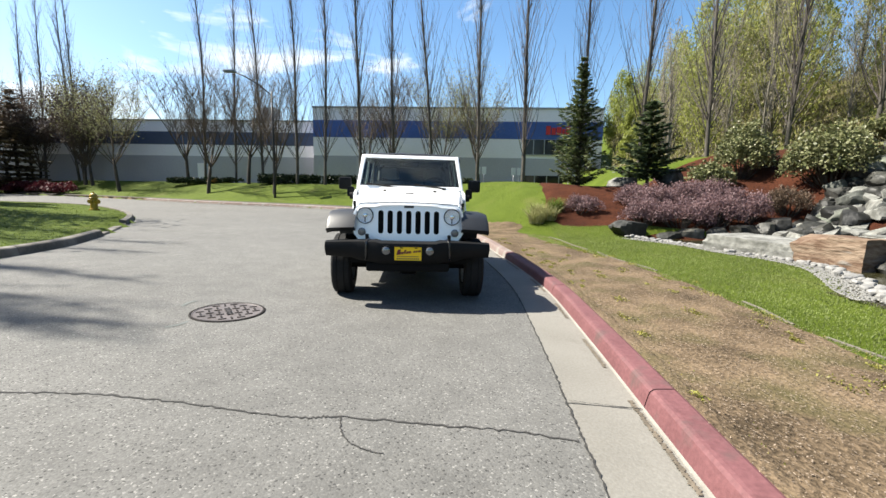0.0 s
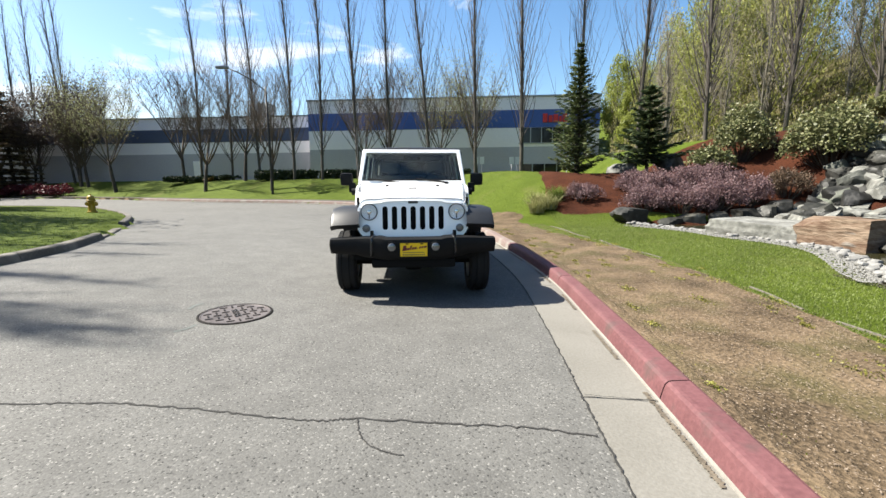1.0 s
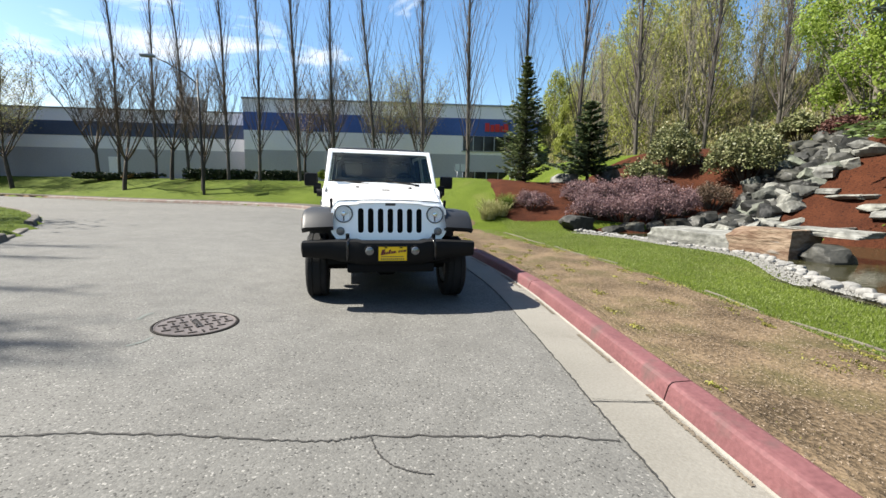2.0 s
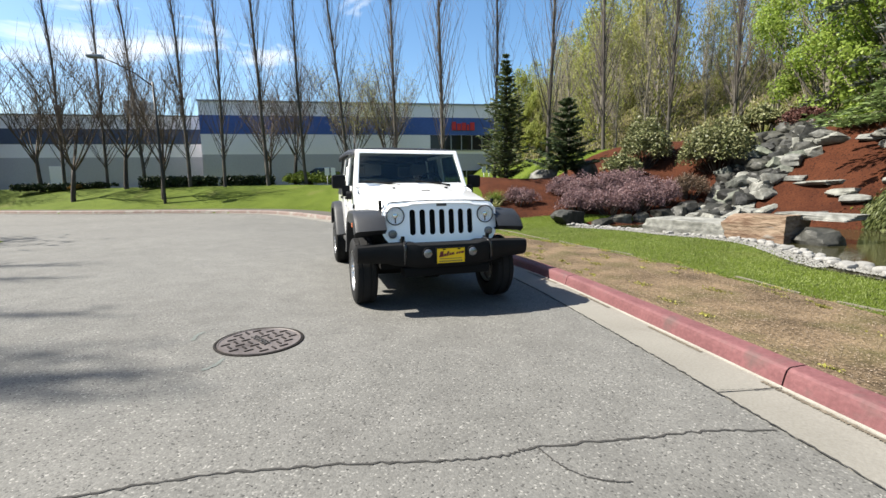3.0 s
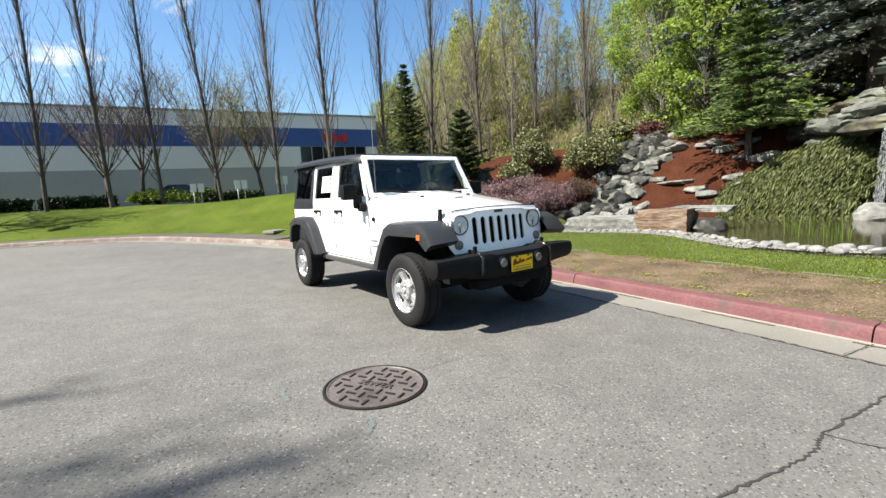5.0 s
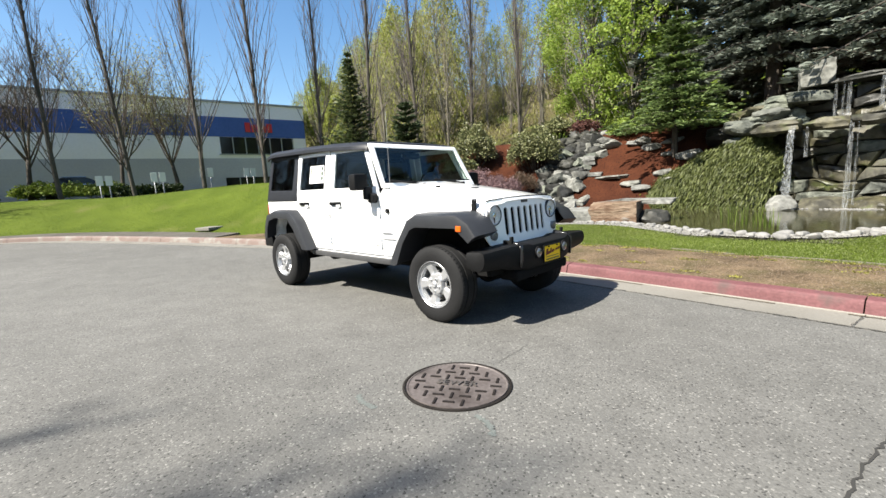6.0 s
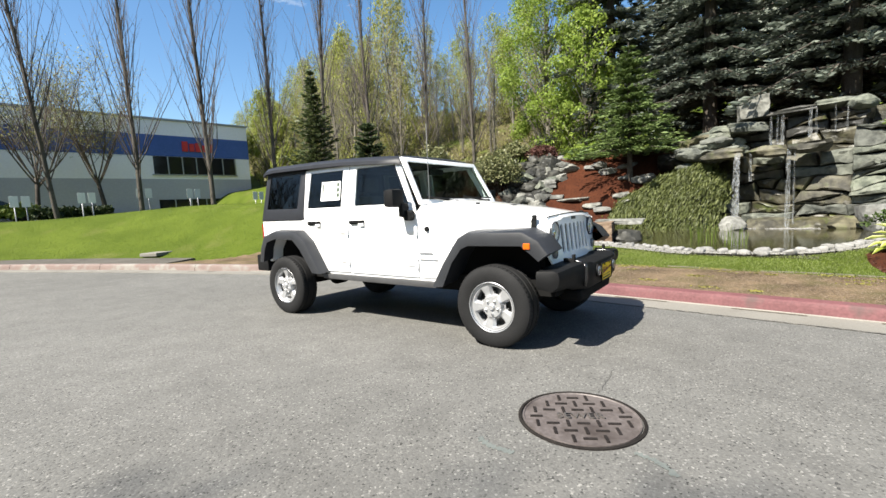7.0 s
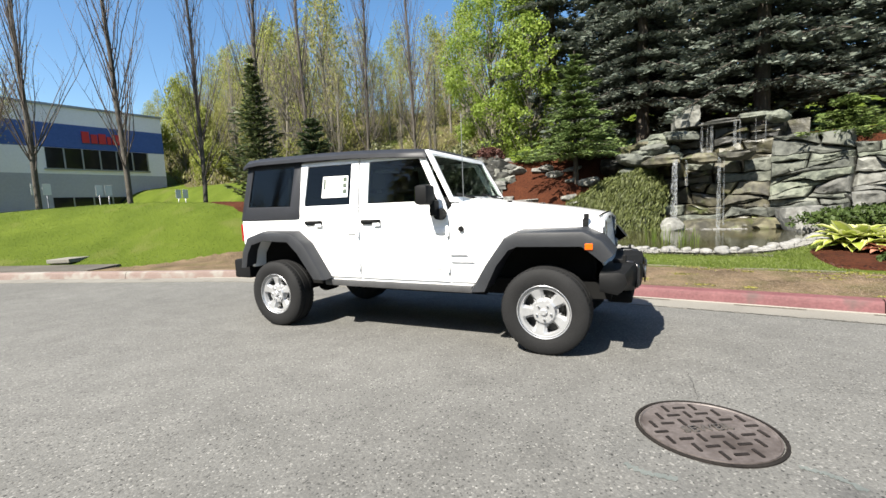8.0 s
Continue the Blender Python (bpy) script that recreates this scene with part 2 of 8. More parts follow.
def rough_noise(x, y, s, seed=0.0):
    return np.array([noise.noise((float(a) * s, float(b) * s, seed)) for a, b in zip(np.ravel(x), np.ravel(y))]).reshape(np.shape(x))


def land(x, y, hollow=True):
    """Height of the ground beside the road."""
    x, y = np.asarray(x, float), np.asarray(y, float)
    d = side_distance(KERB, x, y)
    di = -side_distance(ISLAND, x, y)
    z = road_z(x, y) + 0.12
    east = d > -3
    berm = (1.25 + 0.5 * ss(-4, 3, x) - 0.36 * ss(0.8, 5.0, x) * ss(10.5, 7.0, x)) * ss(0.9, 5.5, d) * ss(11.3, 17, y)
    xs = 9.3 + 3.5 * ss(9.5, 6.8, y) - 0.35 * np.clip(y - 11, 0, 12)
    wide = 5.0 - 4.0 * ss(9.5, 6.8, y)
    hill = 2.9 * ss(xs, xs + wide, x)
    z = z + np.where(east, np.maximum(berm, hill) + 9.0 * ss(18, 48, x + 0.4 * (y - 15)) + 0.06 * ss(3, 6, x), 0)
    z = z + np.where(di > 0, 0.35 * ss(0.5, 6, di), 0)
    if hollow:
        p = inside_distance(POND, x, y)
        z = np.where(p > -0.25, z * (1 - ss(-0.25, 0.1, p)) + (WATER_Z - 0.45) * ss(-0.25, 0.1, p), z)
    out = np.maximum(d, di)
    return np.where(out > 0.06, z, road_z(x, y) - 0.3)


def land_z(x, y):
    return float(land(np.array([x]), np.array([y]), False)[0])


def grid_mesh(name, xs, ys, height, mat_, smooth=True, keep=None):
    gx, gy = np.meshgrid(xs, ys)
    gz = height(gx, gy)
    nx, ny = len(xs), len(ys)
    verts = np.stack([gx.ravel(), gy.ravel(), gz.ravel()], 1)
    faces = []
    ok = keep(gx, gy).ravel() if keep else np.ones(nx * ny, bool)
    for j in range(ny - 1):
        for i in range(nx - 1):
            a = j * nx + i
            q = (a, a + 1, a + nx + 1, a + nx)
            if ok[a] or ok[a + 1] or ok[a + nx] or ok[a + nx + 1]:
                faces.append(q)
    return mesh_object(name, verts, faces, mat_, None, smooth)


def steps(*spans):
    """Grid lines: (from, to, step) spans end to end."""
    out = []
    for a, b, s in spans:
        out += list(np.arange(a, b - 1e-6, s))
    return np.array(out + [spans[-1][1]])


# ---------- ground, road, path, mulch ----------
ground = grid_mesh("ground", steps((-700, -100, 100), (-100, -40, 6), (-40, -8, 0.8), (-8, 16, 0.2), (16, 60, 1.5), (60, 120, 10), (120, 700, 116)),
                   steps((-700, -100, 100), (-100, -20, 8), (-20, -1, 0.7), (-1, 28, 0.2), (28, 60, 1.0), (60, 120, 6), (120, 700, 116)), land, GRASS)
tagged(ground, "bright green mown lawn over banks and verges", "lawn", kind="structure")
road = grid_mesh("road", steps((-60, -20, 4), (-20, 2, 0.5)), steps((-60, -10, 5), (-10, 32, 0.5), (32, 40, 4)), lambda x, y: road_z(x, y), ASPHALT)
tagged(road, "weathered grey asphalt road with fine pale aggregate", "road", kind="structure")


def sweep(line, profile, height=None):
    """A strip along a plan line; profile: (distance to the right, height above the road)."""
    bm = bmesh.new()
    rows = []
    for i, p in enumerate(line):
        a, b = line[max(i - 1, 0)], line[min(i + 1, len(line) - 1)]
        v = (b - a) / np.hypot(*(b - a))
        r = np.array([v[1], -v[0]])
        z0 = float(road_z(p[0], p[1]))
        rows.append([bm.verts.new((p[0] + r[0] * d, p[1] + r[1] * d, z0 + h)) for d, h in profile])
    for r0, r1 in zip(rows[:-1], rows[1:]):
        for k in range(len(profile) - 1):
            bm.faces.new((r0[k], r1[k], r1[k + 1], r0[k + 1]))
    for row in (rows[0], list(reversed(rows[-1]))):
        try:
            bm.faces.new(row)
        except ValueError:
            pass
    bmesh.ops.recalc_face_normals(bm, faces=bm.faces)
    return bm


def along(line, s0, s1, n=6):
    """A stretch of a plan line between two lengths."""
    seg = np.hypot(*(line[1:] - line[:-1]).T)
    c = np.concatenate([[0], np.cumsum(seg)])
    s = np.linspace(s0, s1, n)
    return np.stack([np.interp(s, c, line[:, 0]), np.interp(s, c, line[:, 1])], 1)


def length_at(line, y):
    seg = np.hypot(*(line[1:] - line[:-1]).T)
    c = np.concatenate([[0], np.cumsum(seg)])
    k = int(np.argmax(line[:, 1])) + 1
    return float(np.interp(y, line[:k, 1], c[:k]))


KERB_SHAPE = [(0.0, -0.2), (0.0, -0.002), (0.022, 0.09), (0.032, 0.118), (0.05, 0.134), (0.07, 0.139), (0.17, 0.145), (0.188, 0.138), (0.196, 0.11), (0.196, -0.2)]
GUTTER_SHAPE = [(-0.46, -0.15), (-0.46, 0.018), (-0.2, 0.010), (-0.002, 0.007), (-0.002, -0.15)]
kerb = tagged(empty("kerb"), "red-painted concrete kerb and pale gutter along the road", "kerb", kind="structure")
start = length_at(KERB, 2.62)
for k in range(-8, 13):
    s0, s1 = start + k * 3.05 + 0.006, start + (k + 1) * 3.05 - 0.006
    mid = along(KERB, s0, s1, 3)[1]
    if s1 > length_at(KERB, 37):
        break
    part("kerb_section", sweep(along(KERB, s0, s1, 8), KERB_SHAPE), KERB_RED if mid[1] < 9.5 else KERB_FADED, kerb)
    part("gutter_section", sweep(along(KERB, s0, s1, 8), GUTTER_SHAPE), CONCRETE, kerb)
island_kerb = tagged(empty("island_kerb"), "weathered grey concrete kerb round the lawn island", "kerb", kind="structure")
flip = lambda prof: [(-d, h) for d, h in prof]
s_first, s_last = length_at(ISLAND, -18.0), length_at(ISLAND, 20.8) + 4
s = s_first
while s < s_last:
    q = along(ISLAND, s + 0.006, s + 3.04, 8)
    low = 9.0 < q[3][1] < 11.2
    part("kerb_section", sweep(q, [(d, h * (0.35 if low and h > 0 else 1.0)) for d, h in flip(KERB_SHAPE)]), KERB_OLD, island_kerb)
    s += 3.05


def bed(name, xs, ys, signed, lift, mat_, label, category, keep=0.6):
    """A sheet that lies on the land inside a border and dives under it outside."""
    def height(x, y):
        sd = signed(x, y)
        return land(x, y, False) + np.clip(sd * 0.35, -0.35, lift) + rough_noise(x, y, 2.2) * 0.012
    ob = grid_mesh(name, xs, ys, height, mat_, True, lambda x, y: signed(x, y) > -keep)
    return tagged(ob, label, category, kind="structure")


def path_side(x, y):
    d = side_distance(KERB, x, y)
    w = 2.02 - 0.35 * ss(8.0, 11.0, y) + 0.7 * ss(12.9, 14.0, y) * (1 - ss(14.4, 15.8, y)) - 0.6 * ss(14.5, 16.0, y)
    return np.minimum(d - 0.08, w - d + rough_noise(x, y, 1.3, 4.0) * 0.1)


path = bed("bark_path", steps((-30, -9, 0.6), (-9, 4.4, 0.16)), steps((-6, -1, 0.6), (-1, 18, 0.16), (18, 36, 0.4)), path_side, 0.014, DIRT, "dry brown bark-dust footpath beside the kerb", "path", 0.3)
path_edge = part("path_edge", sweep(along(KERB, length_at(KERB, -6), length_at(KERB, 33), 260), [(0.19, 0.08), (0.197, 0.134), (0.25, 0.14), (0.32, 0.128), (0.4, 0.08)]), DIRT, None, smooth=True)
PATH_GREY = material("grey_compacted_path", (0.055, 0.05, 0.044), (0.11, 0.1025, 0.09), 1.4, 0.95, 40.0, 0.5, spec=0.1)
far_path = part("far_path", sweep(along(KERB, length_at(KERB, 15.5), length_at(KERB, 36.5), 200), [(0.19, 0.06), (0.2, 0.142), (0.7, 0.15), (1.15, 0.165), (1.25, 0.05)]), PATH_GREY, None, smooth=True)
tagged(far_path, "narrow grey compacted path behind the far kerb", "path", kind="structure")
tagged(path_edge, "bark dust heaped against the back of the kerb", "path", kind="structure")
MULCH_RING = spline([(2.5, 13.9), (2.6, 15.6), (2.7, 17.6), (3.3, 20.0), (6.2, 22.0), (9.4, 21.0), (12.4, 19.4), (15.5, 16.5), (18.5, 12.0), (18.5, 4.0), (18.0, -4.0), (7.0, -3.5), (7.8, -1.4), (9.3, 0.2), (10.4, 1.3), (11.6, 2.6), (12.2, 4.5), (12.4, 7.0), (11.6, 8.6), (10.0, 9.8), (8.8, 11.3), (7.8, 12.2), (6.4, 12.6), (4.6, 13.0), (3.5, 13.2), (2.8, 13.4)], 4)
mulch = bed("mulch_bed", steps((0.4, 19.4, 0.22)), steps((-5, 23.0, 0.22)), lambda x, y: np.minimum(inside_distance(MULCH_RING, x, y) + rough_noise(x, y, 1.1, 9.0) * 0.12, -inside_distance(POND, x, y) - 0.15), 0.05, MULCH, "red bark mulch bed on the slope", "mulch")


# ---------- building ----------
def box(bm, x0, x1, y0, y1, z0, z1, bevel=0.0):
    vs = [bm.verts.new(p) for p in ((x0, y0, z0), (x1, y0, z0), (x1, y1, z0), (x0, y1, z0), (x0, y0, z1), (x1, y0, z1), (x1, y1, z1), (x0, y1, z1))]
    fs = [bm.faces.new([vs[i] for i in f]) for f in ((3, 2, 1, 0), (4, 5, 6, 7), (0, 1, 5, 4), (1, 2, 6, 5), (2, 3, 7, 6), (3, 0, 4, 7))]
    if bevel:
        es = list({e for f in fs for e in f.edges})
        bmesh.ops.bevel(bm, geom=es, offset=bevel, segments=2, profile=0.6, affect="EDGES")
    return vs


def box_part(name, x0, x1, y0, y1, z0, z1, mat_, parent, bevel=0.0, label=""):
    bm = bmesh.new()
    box(bm, x0, x1, y0, y1, z0, z1, bevel)
    return part(name, bm, mat_, parent, label)


WALL_WHITE = material("white_tilt_up_concrete", (0.76, 0.72, 0.76), (0.84, 0.8, 0.84), 0.25, 0.85, 8.0, 0.1)
WALL_GREY = material("grey_painted_concrete", (0.3600, 0.3465, 0.3960), (0.4230, 0.4095, 0.4590), 0.25, 0.85, 8.0, 0.1)
BAND_BLUE = material("blue_band", (0.03, 0.075, 0.26), (0.05, 0.11, 0.36), 0.4, 0.6, 8.0, 0.05)
BAND_NAVY = material("navy_band", (0.045, 0.06, 0.11), (0.065, 0.085, 0.15), 0.4, 0.6, 8.0, 0.05)
SIGN_RED = plain("sign_red", (0.5, 0.02, 0.02), 0.5)
TINTED = plain("tinted_glass", (0.01, 0.012, 0.014), 0.06)
TINTED.node_tree.nodes["Principled BSDF"].inputs["Specular IOR Level"].default_value = 0.33
METAL_GREY = material("galvanised_metal", (0.24, 0.248, 0.256), (0.36, 0.368, 0.376), 3.0, 0.45, 30.0, 0.05, metal=0.7)
WHITE_PAINT = material("white_paint", (0.612, 0.612, 0.594), (0.72, 0.72, 0.702), 2.0, 0.6, 30.0, 0.05)

office = empty("office_building", pose(0, 0, 0))
tagged(office, "low white and grey warehouse office with a blue band", "building")
FY = 40.6
box_part("wall", -15.0, 11.6, FY, FY + 30, 4.5, 6.2, WALL_WHITE, office, 0, "white upper wall")
box_part("wall", -15.0, 11.6, FY, FY + 30, 1.0, 4.5, WALL_GREY, office, 0, "grey lower wall")
box_part("blue_band", -15.0, 11.6, FY - 0.02, FY + 30.02, 6.2, 7.75, BAND_BLUE, office)
box_part("parapet", -15.0, 11.6, FY, FY + 30, 7.75, 8.85, WALL_WHITE, office)
box_part("parapet_cap", -15.08, 11.68, FY - 0.08, FY + 30.08, 8.85, 9.0, METAL_GREY, office)
box_part("wing_wall", -62.0, -15.0, FY + 1.5, FY + 30, 4.4, 5.5, WALL_WHITE, office)
box_part("wing_wall", -62.0, -15.0, FY + 1.5, FY + 30, 1.0, 4.4, WALL_GREY, office)
box_part("wing_band", -62.0, -15.0, FY + 1.47, FY + 30, 5.5, 6.75, BAND_NAVY, office)
box_part("wing_parapet", -62.0, -15.0, FY + 1.5, FY + 30, 6.75, 7.8, WALL_WHITE, office)
box_part("wing_cap", -62.0, -15.02, FY + 1.42, FY + 30, 7.8, 7.92, METAL_GREY, office)
for row, (z0, z1, xa, xb, n) in enumerate(((4.85, 6.18, 4.5, 10.4, 6), (1.9, 2.95, 4.6, 11.2, 6))):
    w = (xb - xa) / n
    for i in range(n):
        win = box_part("window", xa + i * w + 0.04, xa + (i + 1) * w - 0.04, FY - 0.03, FY + 0.1, z0, z1, TINTED, office)
        box_part("frame", xa + (i + 1) * w - 0.04, xa + (i + 1) * w + 0.04, FY - 0.07, FY + 0.1, z0, z1, METAL_GREY, win)
    box_part("window_sill", xa - 0.1, xb + 0.1, FY - 0.1, FY, z0 - 0.09, z0, METAL_GREY, office)
bm = bmesh.new()
for i, (a, b, h) in enumerate(((6.55, 6.95, 1), (7.05, 7.4, 0.8), (7.48, 7.9, 0.9), (7.98, 8.2, 0.7), (8.28, 8.7, 0.95))):
    box(bm, a, b, FY - 0.12, FY - 0.02, 6.62, 6.62 + 0.75 * h)
part("sign", bm, SIGN_RED, office, "red sign of plain shapes on the blue band")
door = box_part("door", -27.4, -26.5, FY + 1.44, FY + 1.6, 1.6, 3.7, WALL_WHITE, office, 0, "pale metal exit door")
for x, y, s in ((-22, FY + 6, 1.0), (-4, FY + 8, 1.3), (-3.0, FY + 8, 0.8)):
    unit = box_part("roof_unit", x - s, x + s, y - s, y + s, 7.7, 9.3 + s * 0.5, METAL_GREY, office, 0.05, "grey rooftop air unit")


# ---------- trees ----------
class Limbs:
    """Tapered branch tubes gathered into one mesh."""
    def __init__(self):
        self.v, self.f = [], []

    def tube(self, pts, r0, r1, sides=5):
        pts = [Vector(p) for p in pts]
        n = len(pts)
        base = len(self.v)
        for i, p in enumerate(pts):
            t = (pts[min(i + 1, n - 1)] - pts[max(i - 1, 0)]).normalized()
            u = t.orthogonal().normalized()
            w = t.cross(u)
            r = r0 + (r1 - r0) * i / (n - 1)
            for k in range(sides):
                a = 2 * math.pi * k / sides
                self.v.append(p + (u * math.cos(a) + w * math.sin(a)) * r)
        for i in range(n - 1):
            for k in range(sides):
                a, b = base + i * sides + k, base + i * sides + (k + 1) % sides
                self.f.append((a, b, b + sides, a + sides))
        self.f.append(tuple(base + (n - 1) * sides + k for k in range(sides)))

    def to_mesh(self, name, mat_):
        me = bpy.data.meshes.new(name)
        me.from_pydata([tuple(v) for v in self.v], [], self.f)
        me.materials.append(mat_)
        me.polygons.foreach_set("use_smooth", [True] * len(me.polygons))
        return me


def quads(name, centre, u, v, mat_):
    """Many small leaf faces: centres and half-axes as arrays; each is bent a little along its middle."""
    centre, u, v = np.asarray(centre, float), np.asarray(u, float), np.asarray(v, float)
    n = len(centre)
    nrm = np.cross(u, v)
    nrm /= np.linalg.norm(nrm, axis=1, keepdims=True) + 1e-9
    bend = nrm * np.linalg.norm(u, axis=1, keepdims=True) * 0.35
    co = np.empty((n, 4, 3))
    co[:, 0], co[:, 1], co[:, 2], co[:, 3] = centre - v, centre + u + bend, centre + v, centre - u + bend
    me = bpy.data.meshes.new(name)
    me.vertices.add(4 * n)
    me.vertices.foreach_set("co", co.ravel())
    me.loops.add(4 * n)
    me.loops.foreach_set("vertex_index", np.arange(4 * n, dtype=np.int32))
    me.polygons.add(n)
    me.polygons.foreach_set("loop_start", np.arange(0, 4 * n, 4, dtype=np.int32))
    me.polygons.foreach_set("loop_total", np.full(n, 4, dtype=np.int32))
    me.materials.append(mat_)
    me.update(calc_edges=True)
    me.validate()
    return me


def rand_dirs(rng, n):
    d = rng.normal(size=(n, 3))
    return d / np.linalg.norm(d, axis=1, keepdims=True)


def wander(rng, p, d, length, n=5, wob=0.06, lift=0.0):
    """A branch line from p along d that wanders and may turn upward."""
    pts, p, d = [Vector(p)], Vector(p), Vector(d).normalized()
    for i in range(n):
        d = (d + Vector(rng.normal(size=3)) * wob + Vector((0, 0, lift))).normalized()
        p = p + d * (length / n)
        pts.append(p)
    return pts


def poplar(seed, height=17.0, buds=0):
    """A bare columnar poplar: tall trunk, steep limbs, fine upright twigs."""
    rng = np.random.default_rng(seed)
    trunk, twig = Limbs(), Limbs()
    main = wander(rng, (0, 0, -0.3), (rng.normal() * 0.02, rng.normal() * 0.02, 1), height, 12, 0.018)
    trunk.tube(main, 0.105, 0.016, 8)
    tips = []
    for i in range(66):
        t = 0.09 + 0.87 * (i / 66) ** 1.2 + rng.normal() * 0.01
        k = t * 12
        a = main[int(k)].lerp(main[min(int(k) + 1, 12)], k % 1)
        ang = rng.uniform(0, 2 * math.pi)
        spread = rng.uniform(0.3, 0.6) if t < 0.22 else rng.uniform(0.15, 0.36)
        ln = (1 - t) * height * rng.uniform(0.16, 0.36) + 0.8
        line = wander(rng, a, (math.cos(ang) * spread, math.sin(ang) * spread, 1 if t > 0.15 else 0.75), ln, 6, 0.06, 0.09)
        twig.tube(line, 0.0095 + 0.018 * (1 - t), 0.004, 4)
        for j in range(7):
            q = line[1 + j % 6]
            an = rng.uniform(0, 2 * math.pi)
            tl = wander(rng, q, (math.cos(an) * 0.45, math.sin(an) * 0.45, 1), ln * rng.uniform(0.15, 0.38), 2, 0.1, 0.05)
            twig.tube(tl, 0.0075, 0.003, 3)
            tips.append(tl[-1])
    return trunk.to_mesh("trunk", BARK), twig.to_mesh("crown", POPLAR_TWIG), tips


def vase_tree(seed, height=8.0, spread=0.85, limbs=10):
    """A bare round-headed street tree: short trunk, fanning limbs, dense fine twigs."""
    rng = np.random.default_rng(seed)
    trunk, twig = Limbs(), Limbs()
    fork = height * rng.uniform(0.2, 0.28)
    main = wander(rng, (0, 0, -0.3), (0.02, 0.01, 1), fork + 0.3, 4, 0.04)
    trunk.tube(main, 0.125, 0.085, 8)
    tips = []
    for i in range(limbs):
        ang = 2 * math.pi * i / limbs + rng.normal() * 0.25
        sp = spread * rng.uniform(0.35, 1.1)
        start = main[-1] - Vector((0, 0, rng.uniform(0, 0.5)))
        limb = wander(rng, start, (math.cos(ang) * sp, math.sin(ang) * sp, 1), (height - fork) * rng.uniform(0.72, 0.98), 7, 0.08, 0.06)
        twig.tube(limb, 0.04, 0.007, 5)
        for j in range(11):
            q = limb[2 + j % 5]
            an = rng.uniform(0, 2 * math.pi)
            sub = wander(rng, q, (math.cos(an) * 0.7, math.sin(an) * 0.7, 1), height * rng.uniform(0.13, 0.28), 4, 0.1, 0.05)
            twig.tube(sub, 0.014, 0.005, 3)
            for m in range(9):
                an = rng.uniform(0, 2 * math.pi)
                tw = wander(rng, sub[1 + m % 3], (math.cos(an) * 0.8, math.sin(an) * 0.8, 1), height * rng.uniform(0.05, 0.13), 2, 0.14, 0.05)
                twig.tube(tw, 0.007, 0.003, 3)
                tips.append(tw[-1])
    return trunk.to_mesh("trunk", BARK_DARK), twig.to_mesh("crown", TWIG), tips


def bud_leaves(tips, seed, mat_, per=3, size=0.07, blur=0.18):
    rng = np.random.default_rng(seed)
    p = np.repeat(np.array([tuple(t) for t in tips]), per, 0)
    p = p + rng.normal(size=p.shape) * blur
    u, v = rand_dirs(rng, len(p)), rand_dirs(rng, len(p))
    return quads("leafage", p, u * size * 0.6, v * size, mat_)


def thing_from(name, meshes, label, category, group=""):
    """A thing whose parts are ready meshes: (part name, mesh)."""
    root = empty(name)
    for pn, me in meshes:
        o = new(pn, me)
        o.parent = root
    return tagged(root, label, category, group)


def on_land(x, y, turn=0.0, size=1.0, sink=0.0):
    return pose(x, y, land_z(x, y) - sink, 0, 0, turn) @ Matrix.Scale(size, 4)


def set_copy(ob, m):
    """A copy with its own size."""
    c = copy_thing(ob, Matrix.Identity(4))
    c.matrix_basis = m
    return c


LEAF_YOUNG = leafy("young_yellow_leaves", (0.195, 0.203, 0.075), (0.315, 0.315, 0.150))
kinds = []
for sd in (11, 12, 13, 14):
    tr, tw, tips = poplar(sd)
    kinds.append([("trunk", tr), ("crown", tw)])
ROW = [(-44.5, 41.5), (-41.0, 39.5), (-38.5, 40.5), (-36.2, 38.6), (-22.5, 35.5), (-19.0, 34.0), (-15.5, 31.5), (-12.3, 30.0), (-10.0, 29.1), (-7.3, 28.4), (-5.1, 28.6), (-2.4, 27.0), (0.28, 25.6), (2.75, 24.2), (5.54, 23.8), (9.2, 25.0), (12.9, 25.2), (15.4, 22.8), (17.9, 21.0)]
made = [None] * 4
rnd = random.Random(5)
for i, (x, y) in enumerate(ROW):
    k = i % 4
    m = on_land(x, y, rnd.uniform(0, 360), rnd.uniform(0.95, 1.12))
    if made[k] is None:
        made[k] = thing_from("poplar", kinds[k], "tall bare columnar poplar with grey bark and upright branches", "tree", "row of poplars")
        made[k].matrix_basis = m
    else:
        set_copy(made[k], m)

